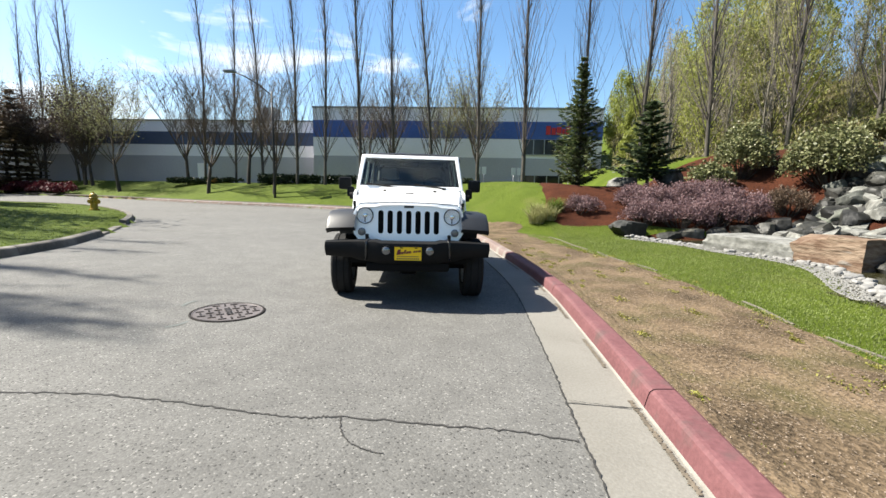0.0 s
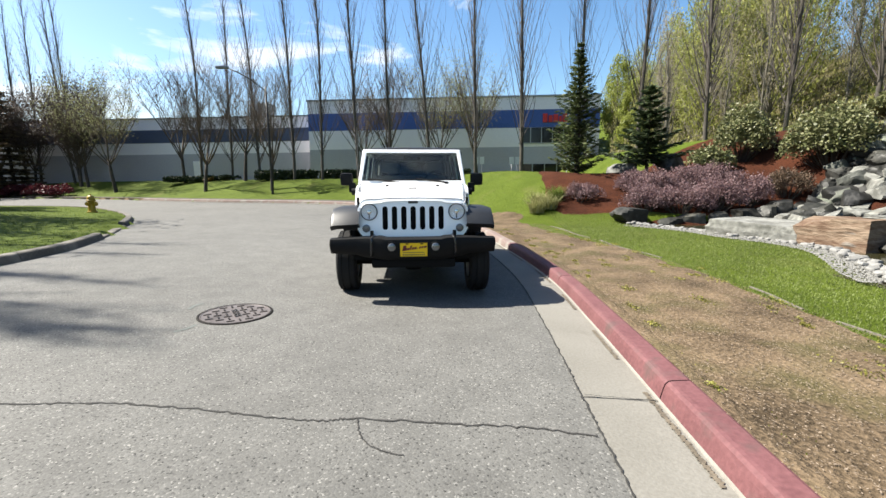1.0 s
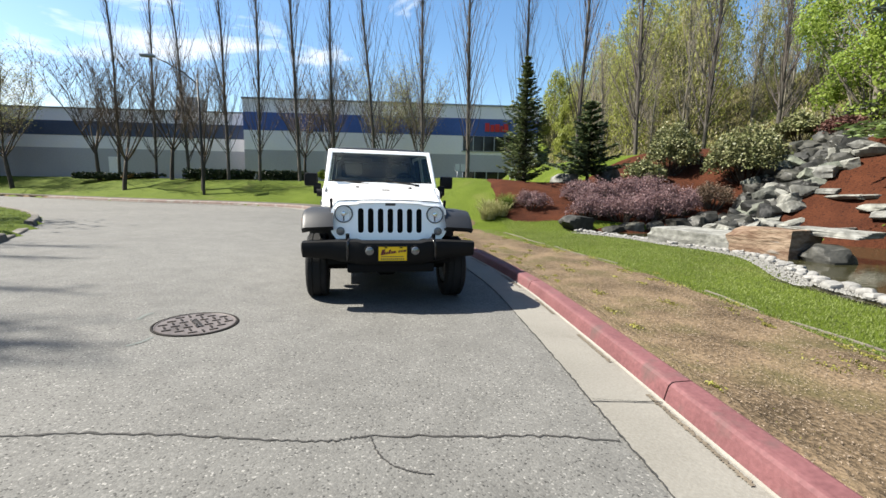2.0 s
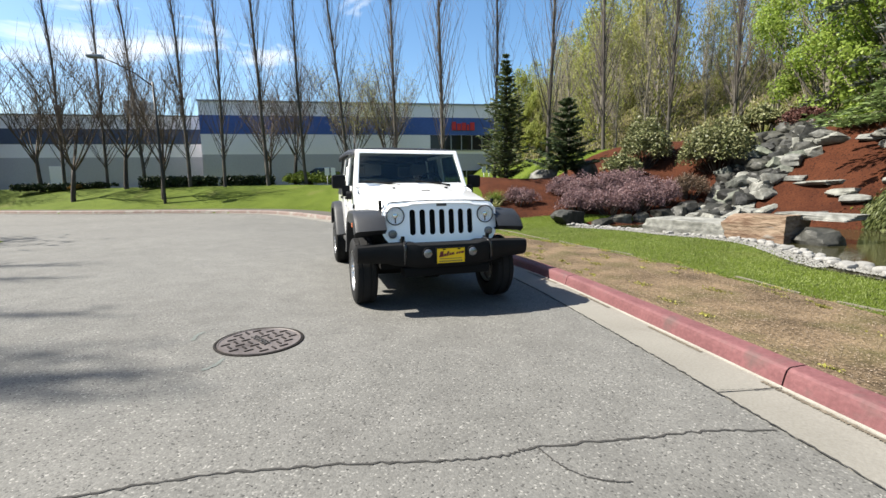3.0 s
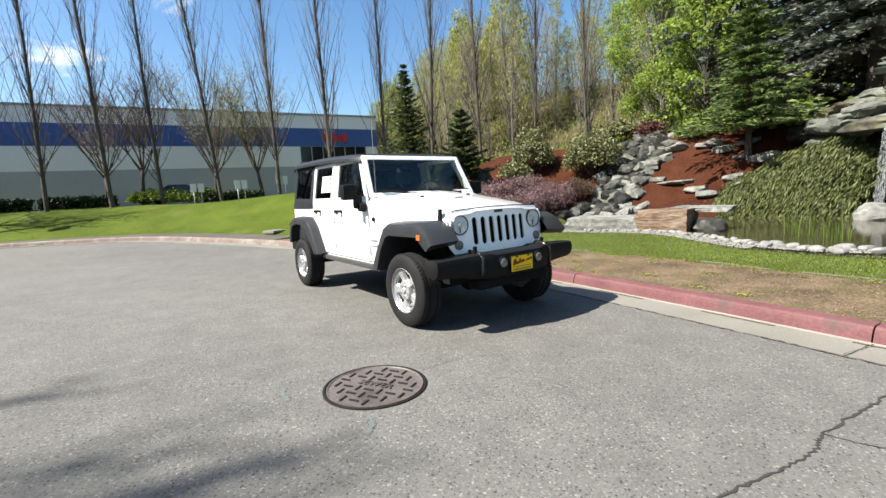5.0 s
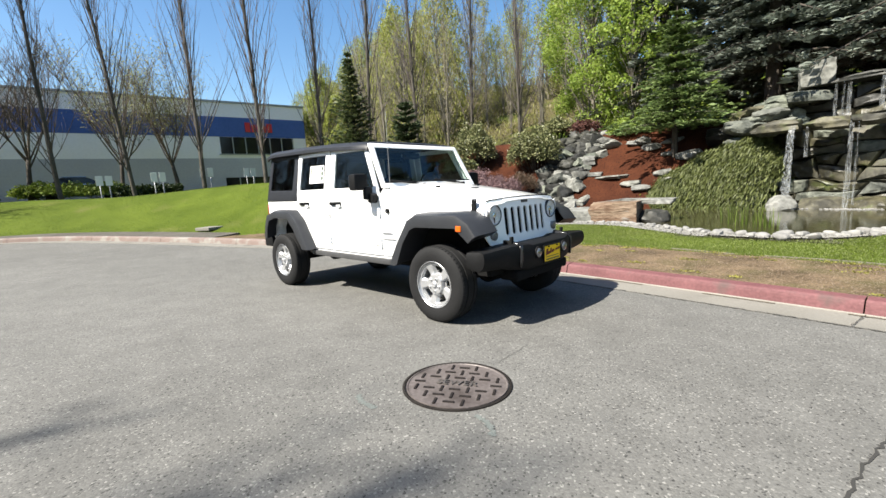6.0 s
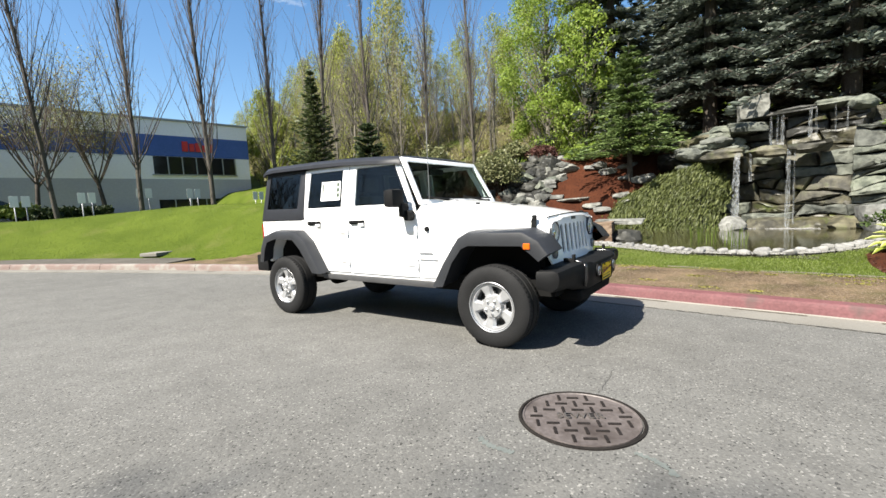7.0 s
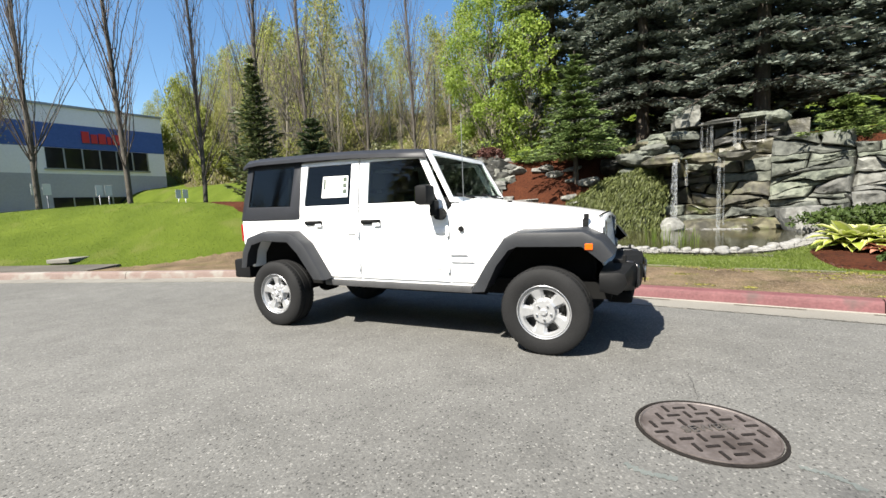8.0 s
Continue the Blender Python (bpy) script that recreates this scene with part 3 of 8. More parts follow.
bare = []
for sd in (21, 22, 23):
    tr, tw, tips = vase_tree(sd)
    bare.append((tr, tw, tips))
STREET = [(-29.5, 34.7, 0, 1.25), (-34.8, 37.9, 1, 1.2), (-23.0, 34.0, 2, 1.15), (-19.1, 30.4, 1, 1.15), (-16.7, 31.6, 0, 1.15), (-13.1, 28.1, 2, 1.0), (-6.5, 33.4, 2, 1.1), (-8.5, 34.5, 0, 1.0), (-2.5, 34.4, 0, 1.1), (0.5, 35.0, 1, 1.1)]
STREET_LEAF = {0: 1, 1: 1, 8: 1, 9: 1}
for i, (x, y, k, s) in enumerate(STREET):
    tr, tw, tips = bare[k]
    ms = [("trunk", tr), ("crown", tw)]
    if i in STREET_LEAF:
        ms.append(("leafage", bud_leaves(tips, 40 + i, LEAF_YOUNG, 4, 0.05, 0.22)))
    t = thing_from("street_tree", ms, "round-headed tree with a first haze of yellow-green leaves" if i in STREET_LEAF else "bare round-headed street tree with dense brown twigs", "tree", "street trees on the bank")
    t.matrix_basis = on_land(x, y, rnd.uniform(0, 360), s)


# ---------- forest on the hill ----------
def leaf_tree(seed, height, radius, mat_, n=5200, leaf=0.16, low=0.12, shape=0.75, clumps=70, hang=0.0, aspect=0.7):
    """A leafy broad tree: trunk, limbs to each clump of leaves, uneven outline with gaps; hang draws the leaves out downward."""
    rng = np.random.default_rng(seed)
    trunk = Limbs()
    main = wander(rng, (0, 0, -0.4), (rng.normal() * 0.03, rng.normal() * 0.03, 1), height * 0.93, 9, 0.03)
    trunk.tube(main, 0.0115 * height, 0.02, 7)
    cen, rad = [], []
    for i in range(clumps):
        t = low + (1 - low) * (i + 0.5) / clumps
        w = radius * (math.sin(math.pi * min(1, (t - low) / (1 - low) * 0.92 + 0.08)) ** shape)
        ang = rng.uniform(0, 2 * math.pi)
        r = w * math.sqrt(rng.uniform(0.2, 1.0))
        c = Vector((math.cos(ang) * r, math.sin(ang) * r, t * height))
        root = main[min(8, int(max(0.0, t - 0.18) * 9))]
        trunk.tube([root, root.lerp(c, 0.5) + Vector((0, 0, -0.03 * height * rng.uniform(0, 1))), c], 0.004 * height * (1.1 - t) + 0.008, 0.006, 4)
        cen.append(c)
        rad.append(rng.uniform(0.16, 0.32) * radius)
    cen, rad = np.array([tuple(c) for c in cen]), np.array(rad)
    k = rng.integers(0, clumps, n)
    d = rand_dirs(rng, n)
    p = cen[k] + d * (rad[k] * rng.uniform(0.25, 1.1, n) ** 0.5)[:, None] * np.array([1, 1, 1.0 + 0.9 * (hang > 0)])
    face = d + rand_dirs(rng, n) * 0.75
    v = rand_dirs(rng, n) + np.array([0, 0, 1.0]) * hang
    u = np.cross(v, face)
    u /= np.linalg.norm(u, axis=1, keepdims=True) + 1e-9
    v = np.cross(face, u)
    v /= np.linalg.norm(v, axis=1, keepdims=True) + 1e-9
    s = leaf * rng.uniform(0.6, 1.3, n)[:, None]
    return [("trunk", trunk.to_mesh("trunk", BARK_PALE)), ("crown", quads("crown", p, u * s * aspect, v * s, mat_))]


LEAF_SPRING = leafy("spring_leaves", (0.18, 0.2, 0.042), (0.33, 0.345, 0.1), 0.5)
LEAF_OLIVE = leafy("olive_catkin_leaves", (0.19, 0.19, 0.054), (0.32, 0.315, 0.115), 0.5)
LEAF_BROWN = leafy("budding_twigs", (0.2, 0.172, 0.11), (0.34, 0.3, 0.2), 0.5)
LEAF_FRESH = leafy("fresh_green_leaves", (0.1485, 0.2255, 0.0308), (0.3025, 0.3795, 0.0825), 0.5)
LEAF_WILLOW = leafy("willow_yellow_leaves", (0.18, 0.21, 0.035), (0.26, 0.285, 0.08), 0.5)
forest_kinds = [
    (leaf_tree(31, 19, 3.4, LEAF_SPRING, 3700, 0.2, 0.06, 0.6, 90, 1.6, 0.33), "tall hillside tree in yellow-green spring leaf"),
    (leaf_tree(32, 17, 2.8, LEAF_OLIVE, 3400, 0.2, 0.05, 0.6, 80, 2.0, 0.26), "slim hillside tree in olive young leaf"),
    (leaf_tree(33, 20, 4.0, LEAF_SPRING, 3700, 0.21, 0.1, 0.6, 95, 1.4, 0.36), "broad hillside tree in yellow-green spring leaf"),
    (leaf_tree(34, 16, 2.8, LEAF_BROWN, 2600, 0.19, 0.05, 0.7, 90, 2.2, 0.14), "hillside tree still brown with opening buds"),
]
heads = [None] * 4
frng = random.Random(77)
spots = []
for i in range(420):
    x, y = frng.uniform(10, 62), frng.uniform(4, 62)
    if x < 24 and y < 27.5:
        continue
    if y < 27.5 - 0.45 * (x - 24) and x < 46:
        continue
    if x < 0.31 * y + 1.2:
        continue
    if any((x - a) ** 2 + (y - b) ** 2 < 7.5 for a, b in spots):
        continue
    spots.append((x, y))
spots = sorted(spots, key=lambda q: q[0] + q[1])[:54]
for i, (x, y) in enumerate(spots):
    k = frng.choice((0, 0, 1, 1, 2, 2, 3))
    low_end = 0.42 + 0.58 * min(1.0, max(0.0, (x / y - 0.33) / 0.2))
    m = on_land(x, y, frng.uniform(0, 360), frng.choice((0.5, 0.56, 0.62, 0.68, 0.8)) * low_end * (0.82 if x > 0.7 * y else 1.0), 0.3)
    if heads[k] is None:
        heads[k] = thing_from("forest_tree", forest_kinds[k][0], forest_kinds[k][1], "tree", "woods on the hill")
        heads[k].matrix_basis = m
    else:
        set_copy(heads[k], m)
# the wood's far edge, which climbs with the hill away from the office
for i in range(46):
    az = 17.0 + 17.0 * (i + frng.uniform(-0.4, 0.4)) / 46
    d = (56.0, 50.0, 62.0)[i % 3] + frng.uniform(-2, 2)
    x, y = d * math.sin(radians(az)), d * math.cos(radians(az))
    ground_z = land_z(x, y)
    top = 1.3 + d * math.tan(radians(min(20.5, 9.0 + 1.0 * (az - 17.0)))) * frng.uniform(0.82, 1.05)
    k = frng.choice((0, 1, 1, 2, 3))
    size = max(0.3, (top - ground_z) / (19, 17, 20, 16)[k])
    if heads[k] is not None:
        set_copy(heads[k], on_land(x, y, frng.uniform(0, 360), size, 0.3))
for x, y, h, r, sd in ((13.4, 41.0, 8.0, 1.7, 36), (13.9, 38.6, 5.6, 1.3, 37), (13.0, 36.4, 3.0, 1.3, 38)):
    t = thing_from("willow", leaf_tree(sd, h, r, LEAF_WILLOW, 7000, 0.13, 0.03, 0.5, 80, 2.2, 0.3), "bright yellow-green weeping tree beside the office", "tree", "willows by the office")
    t.matrix_basis = on_land(x, y, 40 * sd, 1.0, 0.2)

# slim pale trunks, hardly in bud, along the wood's near edge
slim = thing_from("slim_tree", leaf_tree(39, 15, 1.5, LEAF_BROWN, 700, 0.14, 0.3, 0.5, 34, 2.2, 0.2), "slim pale-barked tree in bud at the wood's edge", "tree", "slim trees at the wood's edge")
slim.matrix_basis = on_land(16.5, 26.5, 0, 0.62, 0.3)
for i in range(24):
    az = frng.uniform(21.0, 62.0)
    d = frng.uniform(29.0, 40.0)
    x, y = d * math.sin(radians(az)), d * math.cos(radians(az))
    set_copy(slim, on_land(x, y, frng.uniform(0, 360), frng.uniform(0.42, 0.72), 0.3))

FOREST_FLOOR = material("leaf_litter", (0.035, 0.03, 0.014), (0.095, 0.085, 0.04), 0.6, 0.95, 9.0, 0.8, spots=((0.07, 0.085, 0.02), 0.5, 0.52, 0.66), depth=0.06, spec=0.1)
bed("forest_floor", steps((8, 52, 1.0)), steps((14, 60, 1.0)), lambda x, y: np.minimum(np.minimum(y - 27.0 + 0.42 * np.clip(x - 12, -4, 60), x - 0.31 * y), np.minimum(y - 15, x + 0.3 * y - 20.5)), 0.1, FOREST_FLOOR, "brown leaf litter and moss under the hillside trees", "forest floor")

urng = np.random.default_rng(90)
n = 60000
ux, uy = urng.uniform(9, 50, n), urng.uniform(14, 56, n)
ok = (uy > 27.0 - 0.42 * np.clip(ux - 12, -4, 60)) & (ux > 0.31 * uy) & (uy > 15)
ok &= (ux + 0.3 * uy > 20.5)
ux, uy = ux[ok], uy[ok]
hump = np.array([noise.noise((float(a) * 0.55, float(b) * 0.55, 3.0)) for a, b in zip(ux, uy)])
uz = land(ux, uy, False) + np.clip(0.6 + 1.8 * hump, 0.1, 2.0) * urng.uniform(0.1, 1.0, len(ux)) ** 0.6
k = urng.random(len(ux)) < 0.55
for sel, mat_, label in ((k, LEAF_OLIVE, "olive brush under the hillside trees"), (~k, LEAF_BROWN, "brown brush under the hillside trees")):
    c = np.stack([ux[sel], uy[sel], uz[sel]], 1)
    a, b = rand_dirs(urng, len(c)), rand_dirs(urng, len(c))
    b = b + np.array([0, 0, 1.6])
    b /= np.linalg.norm(b, axis=1, keepdims=True)
    sz = urng.uniform(0.08, 0.2, len(c))[:, None]
    tagged(new("undergrowth", quads("undergrowth", c, a * sz * 0.3, b * sz, mat_)), label, "undergrowth", kind="stuff")


# ---------- the parked car ----------
CAR_WHITE = plain("car_white_paint", (0.86, 0.865, 0.87), 0.28, 0.0, 0.8)
BLACK_PLASTIC = material("black_textured_plastic", (0.0054, 0.0055, 0.0059), (0.0096, 0.0098, 0.0103), 6.0, 0.6, 350.0, 0.25, space="Object", depth=0.002, spec=0.14)
FLARE_PLASTIC = material("grey_black_flare_plastic", (0.0185, 0.0195, 0.0225), (0.029, 0.031, 0.0345), 6.0, 0.45, 350.0, 0.2, space="Object", depth=0.002, spec=0.3)
HARDTOP = material("black_hardtop", (0.0125, 0.0135, 0.017), (0.02, 0.0215, 0.026), 8.0, 0.5, 400.0, 0.2, space="Object", depth=0.002, spec=0.3)
RUBBER = material("tyre_rubber", (0.0085, 0.0086, 0.009), (0.016, 0.016, 0.0165), 5.0, 0.75, 90.0, 0.2, space="Object", depth=0.003, spec=0.2)
ALLOY = material("silver_alloy", (0.36, 0.365, 0.375), (0.43, 0.435, 0.445), 5.0, 0.3, 60.0, 0.0, metal=0.5, space="Object")
CHROME = plain("chrome", (0.8, 0.81, 0.83), 0.08, 1.0)
DARK = plain("dark_underside", (0.008, 0.008, 0.008), 0.9)
DARK.node_tree.nodes["Principled BSDF"].inputs["Specular IOR Level"].default_value = 0.1
LAMP_RED = plain("red_lens", (0.25, 0.008, 0.01), 0.12, 0.0, 0.5)
AMBER = plain("amber_lens", (0.55, 0.1, 0.008), 0.15, 0.0, 0.5)
SMOKE_LENS = plain("smoked_lens", (0.12, 0.12, 0.125), 0.12, 0.0, 0.5)
PAPER = plain("white_paper", (0.8, 0.8, 0.78), 0.6)
INK = plain("printed_ink", (0.05, 0.07, 0.05), 0.6)
INK_GREEN = plain("printed_green", (0.12, 0.3, 0.14), 0.6)
PLATE_YELLOW = plain("yellow_plate", (0.8, 0.5, 0.0), 0.4)
PLATE_INK = plain("plate_ink", (0.12, 0.01, 0.01), 0.5)
SEAT = material("dark_grey_fabric", (0.0462, 0.0462, 0.0493), (0.0924, 0.0924, 0.0970), 10.0, 0.9, 200.0, 0.2, space="Object")
RIB_PLASTIC = plain("satin_rib_plastic", (0.012, 0.0125, 0.014), 0.22)
RAIL = material("grey_rocker_rail", (0.035, 0.035, 0.0365), (0.06, 0.06, 0.0625), 8.0, 0.5, 80.0, 0.05, space="Object")


def window_glass(name, tint, gloss=1.0):
    m = bpy.data.materials.new(name)
    m.use_nodes = True
    n, l = m.node_tree.nodes, m.node_tree.links
    n.remove(n["Principled BSDF"])
    t = n.new("ShaderNodeBsdfTransparent")
    t.inputs["Color"].default_value = (*tint, 1)
    g = n.new("ShaderNodeBsdfGlossy")
    g.inputs["Roughness"].default_value = 0.01
    g.inputs["Color"].default_value = (gloss, gloss, gloss, 1)
    facing = n.new("ShaderNodeLayerWeight")
    facing.inputs["Blend"].default_value = 0.5
    steep = n.new("ShaderNodeMath")
    steep.operation = "POWER"
    steep.inputs[1].default_value = 4.0
    l.new(facing.outputs["Facing"], steep.inputs[0])
    f = n.new("ShaderNodeMapRange")
    f.inputs["To Min"].default_value, f.inputs["To Max"].default_value = 0.04, 0.85
    l.new(steep.outputs[0], f.inputs["Value"])
    mix = n.new("ShaderNodeMixShader")
    l.new(f.outputs["Result"], mix.inputs["Fac"])
    l.new(t.outputs["BSDF"], mix.inputs[1])
    l.new(g.outputs["BSDF"], mix.inputs[2])
    l.new(mix.outputs["Shader"], n["Material Output"].inputs["Surface"])
    return m


SCREEN = window_glass("windscreen_glass", (0.74, 0.82, 0.79), 0.85)
PRIVACY = window_glass("privacy_glass", (0.16, 0.18, 0.165), 0.6)
DOOR_GLASS = window_glass("door_glass", (0.36, 0.41, 0.38), 0.6)
LAMP_GLASS = window_glass("headlamp_lens", (0.93, 0.94, 0.95))
LAMP_BOWL = plain("lamp_bowl", (0.72, 0.73, 0.75), 0.4, 0.35)
LAMP_BEZEL = plain("grey_bezel", (0.045, 0.047, 0.05), 0.35, 0.2)


def y_side(z):
    """Half width of the body: upright below the waist, leaning in above."""
    return 0.768 if z <= 1.22 else 0.768 - (z - 1.22) * 0.15


def prism(bm, poly, y0, y1):
    """A plate from a side outline (x, z), between two distances from the middle line; it leans with the body."""
    a = [bm.verts.new((x, y0 if abs(y0) < 0.5 else math.copysign(abs(y0) + y_side(z) - 0.785, y0), z)) for x, z in poly]
    b = [bm.verts.new((x, y1 if abs(y1) < 0.5 else math.copysign(abs(y1) + y_side(z) - 0.785, y1), z)) for x, z in poly]
    n = len(poly)
    bm.faces.new(a)
    bm.faces.new(list(reversed(b)))
    for i in range(n):
        bm.faces.new((a[i], b[i], b[(i + 1) % n], a[(i + 1) % n]))
    bmesh.ops.recalc_face_normals(bm, faces=bm.faces)


def frame_plate(bm, outer, inner, y0, y1):
    """A plate with a window: outer and inner outlines with as many corners."""
    n = len(outer)
    rows = []
    for y in (y0, y1):
        lean = lambda z: math.copysign(abs(y) + y_side(z) - 0.785, y)
        rows.append(([bm.verts.new((x, lean(z), z)) for x, z in outer], [bm.verts.new((x, lean(z), z)) for x, z in inner]))
    for i in range(n):
        j = (i + 1) % n
        (o0, i0), (o1, i1) = rows
        bm.faces.new((o0[i], o0[j], i0[j], i0[i]))
        bm.faces.new((o1[i], i1[i], i1[j], o1[j]))
        bm.faces.new((o0[i], o1[i], o1[j], o0[j]))
        bm.faces.new((i0[i], i0[j], i1[j], i1[i]))
    bmesh.ops.recalc_face_normals(bm, faces=bm.faces)


def thicken(bm, t):
    """Gives an open sheet a thickness, with all faces turned outward."""
    bm.normal_update()
    vs, fs = bm.verts[:], bm.faces[:]
    rim = [e for e in bm.edges if len(e.link_faces) == 1]
    back = {v: bm.verts.new(v.co - v.normal * t) for v in vs}
    for f in fs:
        bm.faces.new([back[v] for v in reversed(f.verts)])
    for e in rim:
        f = e.link_faces[0]
        for l in f.loops:
            if l.edge == e:
                a, b = l.vert, l.link_loop_next.vert
                bm.faces.new((b, a, back[a], back[b]))
                break


def soften(bm, width=0.008, segments=2, angle=40):
    es = [e for e in bm.edges if len(e.link_faces) == 2 and e.calc_face_angle(0) > radians(angle)]
    bmesh.ops.bevel(bm, geom=es, offset=width, segments=segments, profile=0.6, affect="EDGES", clamp_overlap=True)


def lathe(bm, profile, axis_y=True, segments=40, centre=(0, 0, 0)):
    """A turned body about the y axis; profile: (distance along the axis, radius)."""
    rings = []
    for d, r in profile:
        rings.append([bm.verts.new((centre[0] + r * math.cos(2 * math.pi * k / segments), centre[1] + d, centre[2] + r * math.sin(2 * math.pi * k / segments))) for k in range(segments)])
    for a, b in zip(rings[:-1], rings[1:]):
        for k in range(segments):
            bm.faces.new((a[k], a[(k + 1) % segments], b[(k + 1) % segments], b[k]))
    bmesh.ops.recalc_face_normals(bm, faces=bm.faces)


def disc_x(bm, x, y, z, r, depth, segments=28, dome=0.0):
    """A short round body along the x axis, at y, z, from x forward by depth; dome rounds its front."""
    prof = [(0, r * 0.999), (depth, r)]
    if dome:
        prof += [(depth + dome * 0.5, r * 0.88), (depth + dome * 0.85, r * 0.55), (depth + dome, 0.002)]
    else:
        prof += [(depth, 0.002)]
    rings = []
    for d, rr in prof:
        rings.append([bm.verts.new((x + d, y + rr * math.cos(2 * math.pi * k / segments), z + rr * math.sin(2 * math.pi * k / segments))) for k in range(segments)])
    for a, b in zip(rings[:-1], rings[1:]):
        for k in range(segments):
            bm.faces.new((a[k], b[k], b[(k + 1) % segments], a[(k + 1) % segments]))
    bm.faces.new(rings[0])
    bmesh.ops.recalc_face_normals(bm, faces=bm.faces)


def loft(bm, rows, close=False):
    vs = [[bm.verts.new(p) for p in r] for r in rows]
    for a, b in zip(vs[:-1], vs[1:]):
        for k in range(len(a) - (0 if close else 1)):
            bm.faces.new((a[k], b[k], b[(k + 1) % len(a)], a[(k + 1) % len(a)]))
    return vs


car = empty("car", pose(-0.797, 5.319, -0.010, -0.4, 0.48, -82.4))
tagged(car, "white four-door off-road car with black hardtop parked by the kerb", "car")

# body tub with rear wheel notches
bm = bmesh.new()
tub = [(-3.52, 0.63), (-3.535, 1.163), (-2.7, 1.163), (-2.62, 1.21), (-0.78, 1.215), (-0.70, 1.20), (-0.60, 0.95), (-0.62, 0.55), (-0.70, 0.50), (-2.24, 0.50), (-2.36, 0.60), (-2.5, 0.86), (-2.68, 0.97), (-3.06, 0.98), (-3.25, 0.93), (-3.36, 0.78), (-3.38, 0.63)]
prism(bm, tub, -0.775, 0.775)
soften(bm, 0.015)
body = part("body", bm, CAR_WHITE, car, smooth=True)
for s in (-1, 1):
    # front door
    bm = bmesh.new()
    prism(bm, [(-1.844, 0.565), (-1.844, 1.27), (-0.885, 1.27), (-0.865, 1.2), (-0.865, 0.565)], s * 0.77, s * 0.792)
    frame_plate(bm, [(-1.844, 1.27), (-1.844, 1.765), (-1.135, 1.765), (-0.885, 1.27)], [(-1.745, 1.305), (-1.736, 1.715), (-1.175, 1.708), (-0.965, 1.305)], s * 0.762, s * 0.79)
    soften(bm, 0.007)
    d1 = part("door", bm, CAR_WHITE, car, "white front door with an open-framed window", smooth=True)
    bm = bmesh.new()
    prism(bm, [(-1.75, 1.30), (-1.741, 1.72), (-1.17, 1.712), (-0.96, 1.30)], s * 0.772, s * 0.776)
    g = part("pane", bm, DOOR_GLASS, d1)
    g.visible_shadow = False
    # rear door
    bm = bmesh.new()
    prism(bm, [(-2.236, 0.565), (-2.361, 0.74), (-2.486, 0.93), (-2.626, 1.03), (-2.626, 1.27), (-1.859, 1.27), (-1.859, 0.565)], s * 0.77, s * 0.792)
    frame_plate(bm, [(-2.626, 1.27), (-2.626, 1.765), (-1.859, 1.765), (-1.859, 1.27)], [(-2.567, 1.305), (-2.529, 1.722), (-1.953, 1.715), (-1.963, 1.305)], s * 0.762, s * 0.79)
    soften(bm, 0.007)
    d2 = part("door", bm, CAR_WHITE, car, "white rear door with a framed window", smooth=True)
    bm = bmesh.new()
    prism(bm, [(-2.571, 1.30), (-2.533, 1.727), (-1.948, 1.72), (-1.958, 1.30)], s * 0.772, s * 0.776)
    g = part("pane", bm, PRIVACY, d2)
    g.visible_shadow = False
    for dr, hx in ((d1, -1.688), (d2, -2.418)):
        bm = bmesh.new()
        box(bm, hx - 0.12, hx + 0.10, s * 0.775, s * 0.789, 1.105, 1.15, 0.006)
        box(bm, hx - 0.12, hx + 0.08, s * 0.789, s * 0.798, 1.117, 1.146, 0.008)
        part("handle", bm, BLACK_PLASTIC, dr, "black pull handle")
        bm = bmesh.new()
        box(bm, hx + 0.02, hx + 0.1, s * 0.789, s * 0.795, 1.085, 1.118, 0.004)
        part("handle_plate", bm, CAR_WHITE, dr)
    for hx, dr in ((-1.864, d2), (-0.87, d1)):
        for hz in (1.03, 0.70):
            bm = bmesh.new()
            box(bm, hx - 0.13, hx + 0.02, s * 0.775, s * 0.786, hz - 0.022, hz + 0.022, 0.004)
            box(bm, hx - 0.012, hx + 0.016, s * 0.775, s * 0.798, hz - 0.05, hz + 0.05, 0.006)
            part("hinge", bm, CAR_WHITE, dr, "white exposed hinge")
    # hardtop side with quarter window
    bm = bmesh.new()
    frame_plate(bm, [(-3.541, 1.168), (-3.454, 1.8), (-2.639, 1.8), (-2.639, 1.168)], [(-3.425, 1.32), (-3.366, 1.735), (-2.737, 1.74), (-2.781, 1.31)], s * 0.735, s * 0.782)
    soften(bm, 0.012)
    side = part("hardtop_side", bm, HARDTOP, car, "black moulded hardtop side", smooth=True)
    bm = bmesh.new()
    prism(bm, [(-3.444, 1.30), (-3.385, 1.75), (-2.718, 1.755), (-2.767, 1.29)], s * 0.765, s * 0.770)
    g = part("pane", bm, PRIVACY, side)
    g.visible_shadow = False
    # rocker rail
    bm = bmesh.new()
    box(bm, -2.303, -0.64, s * 0.73, s * 0.8, 0.475, 0.535, 0.012)
    part("rocker_rail", bm, RAIL, car, "grey rocker rail", smooth=True)
    # fender side between hood and flare
    bm = bmesh.new()
    rows = []
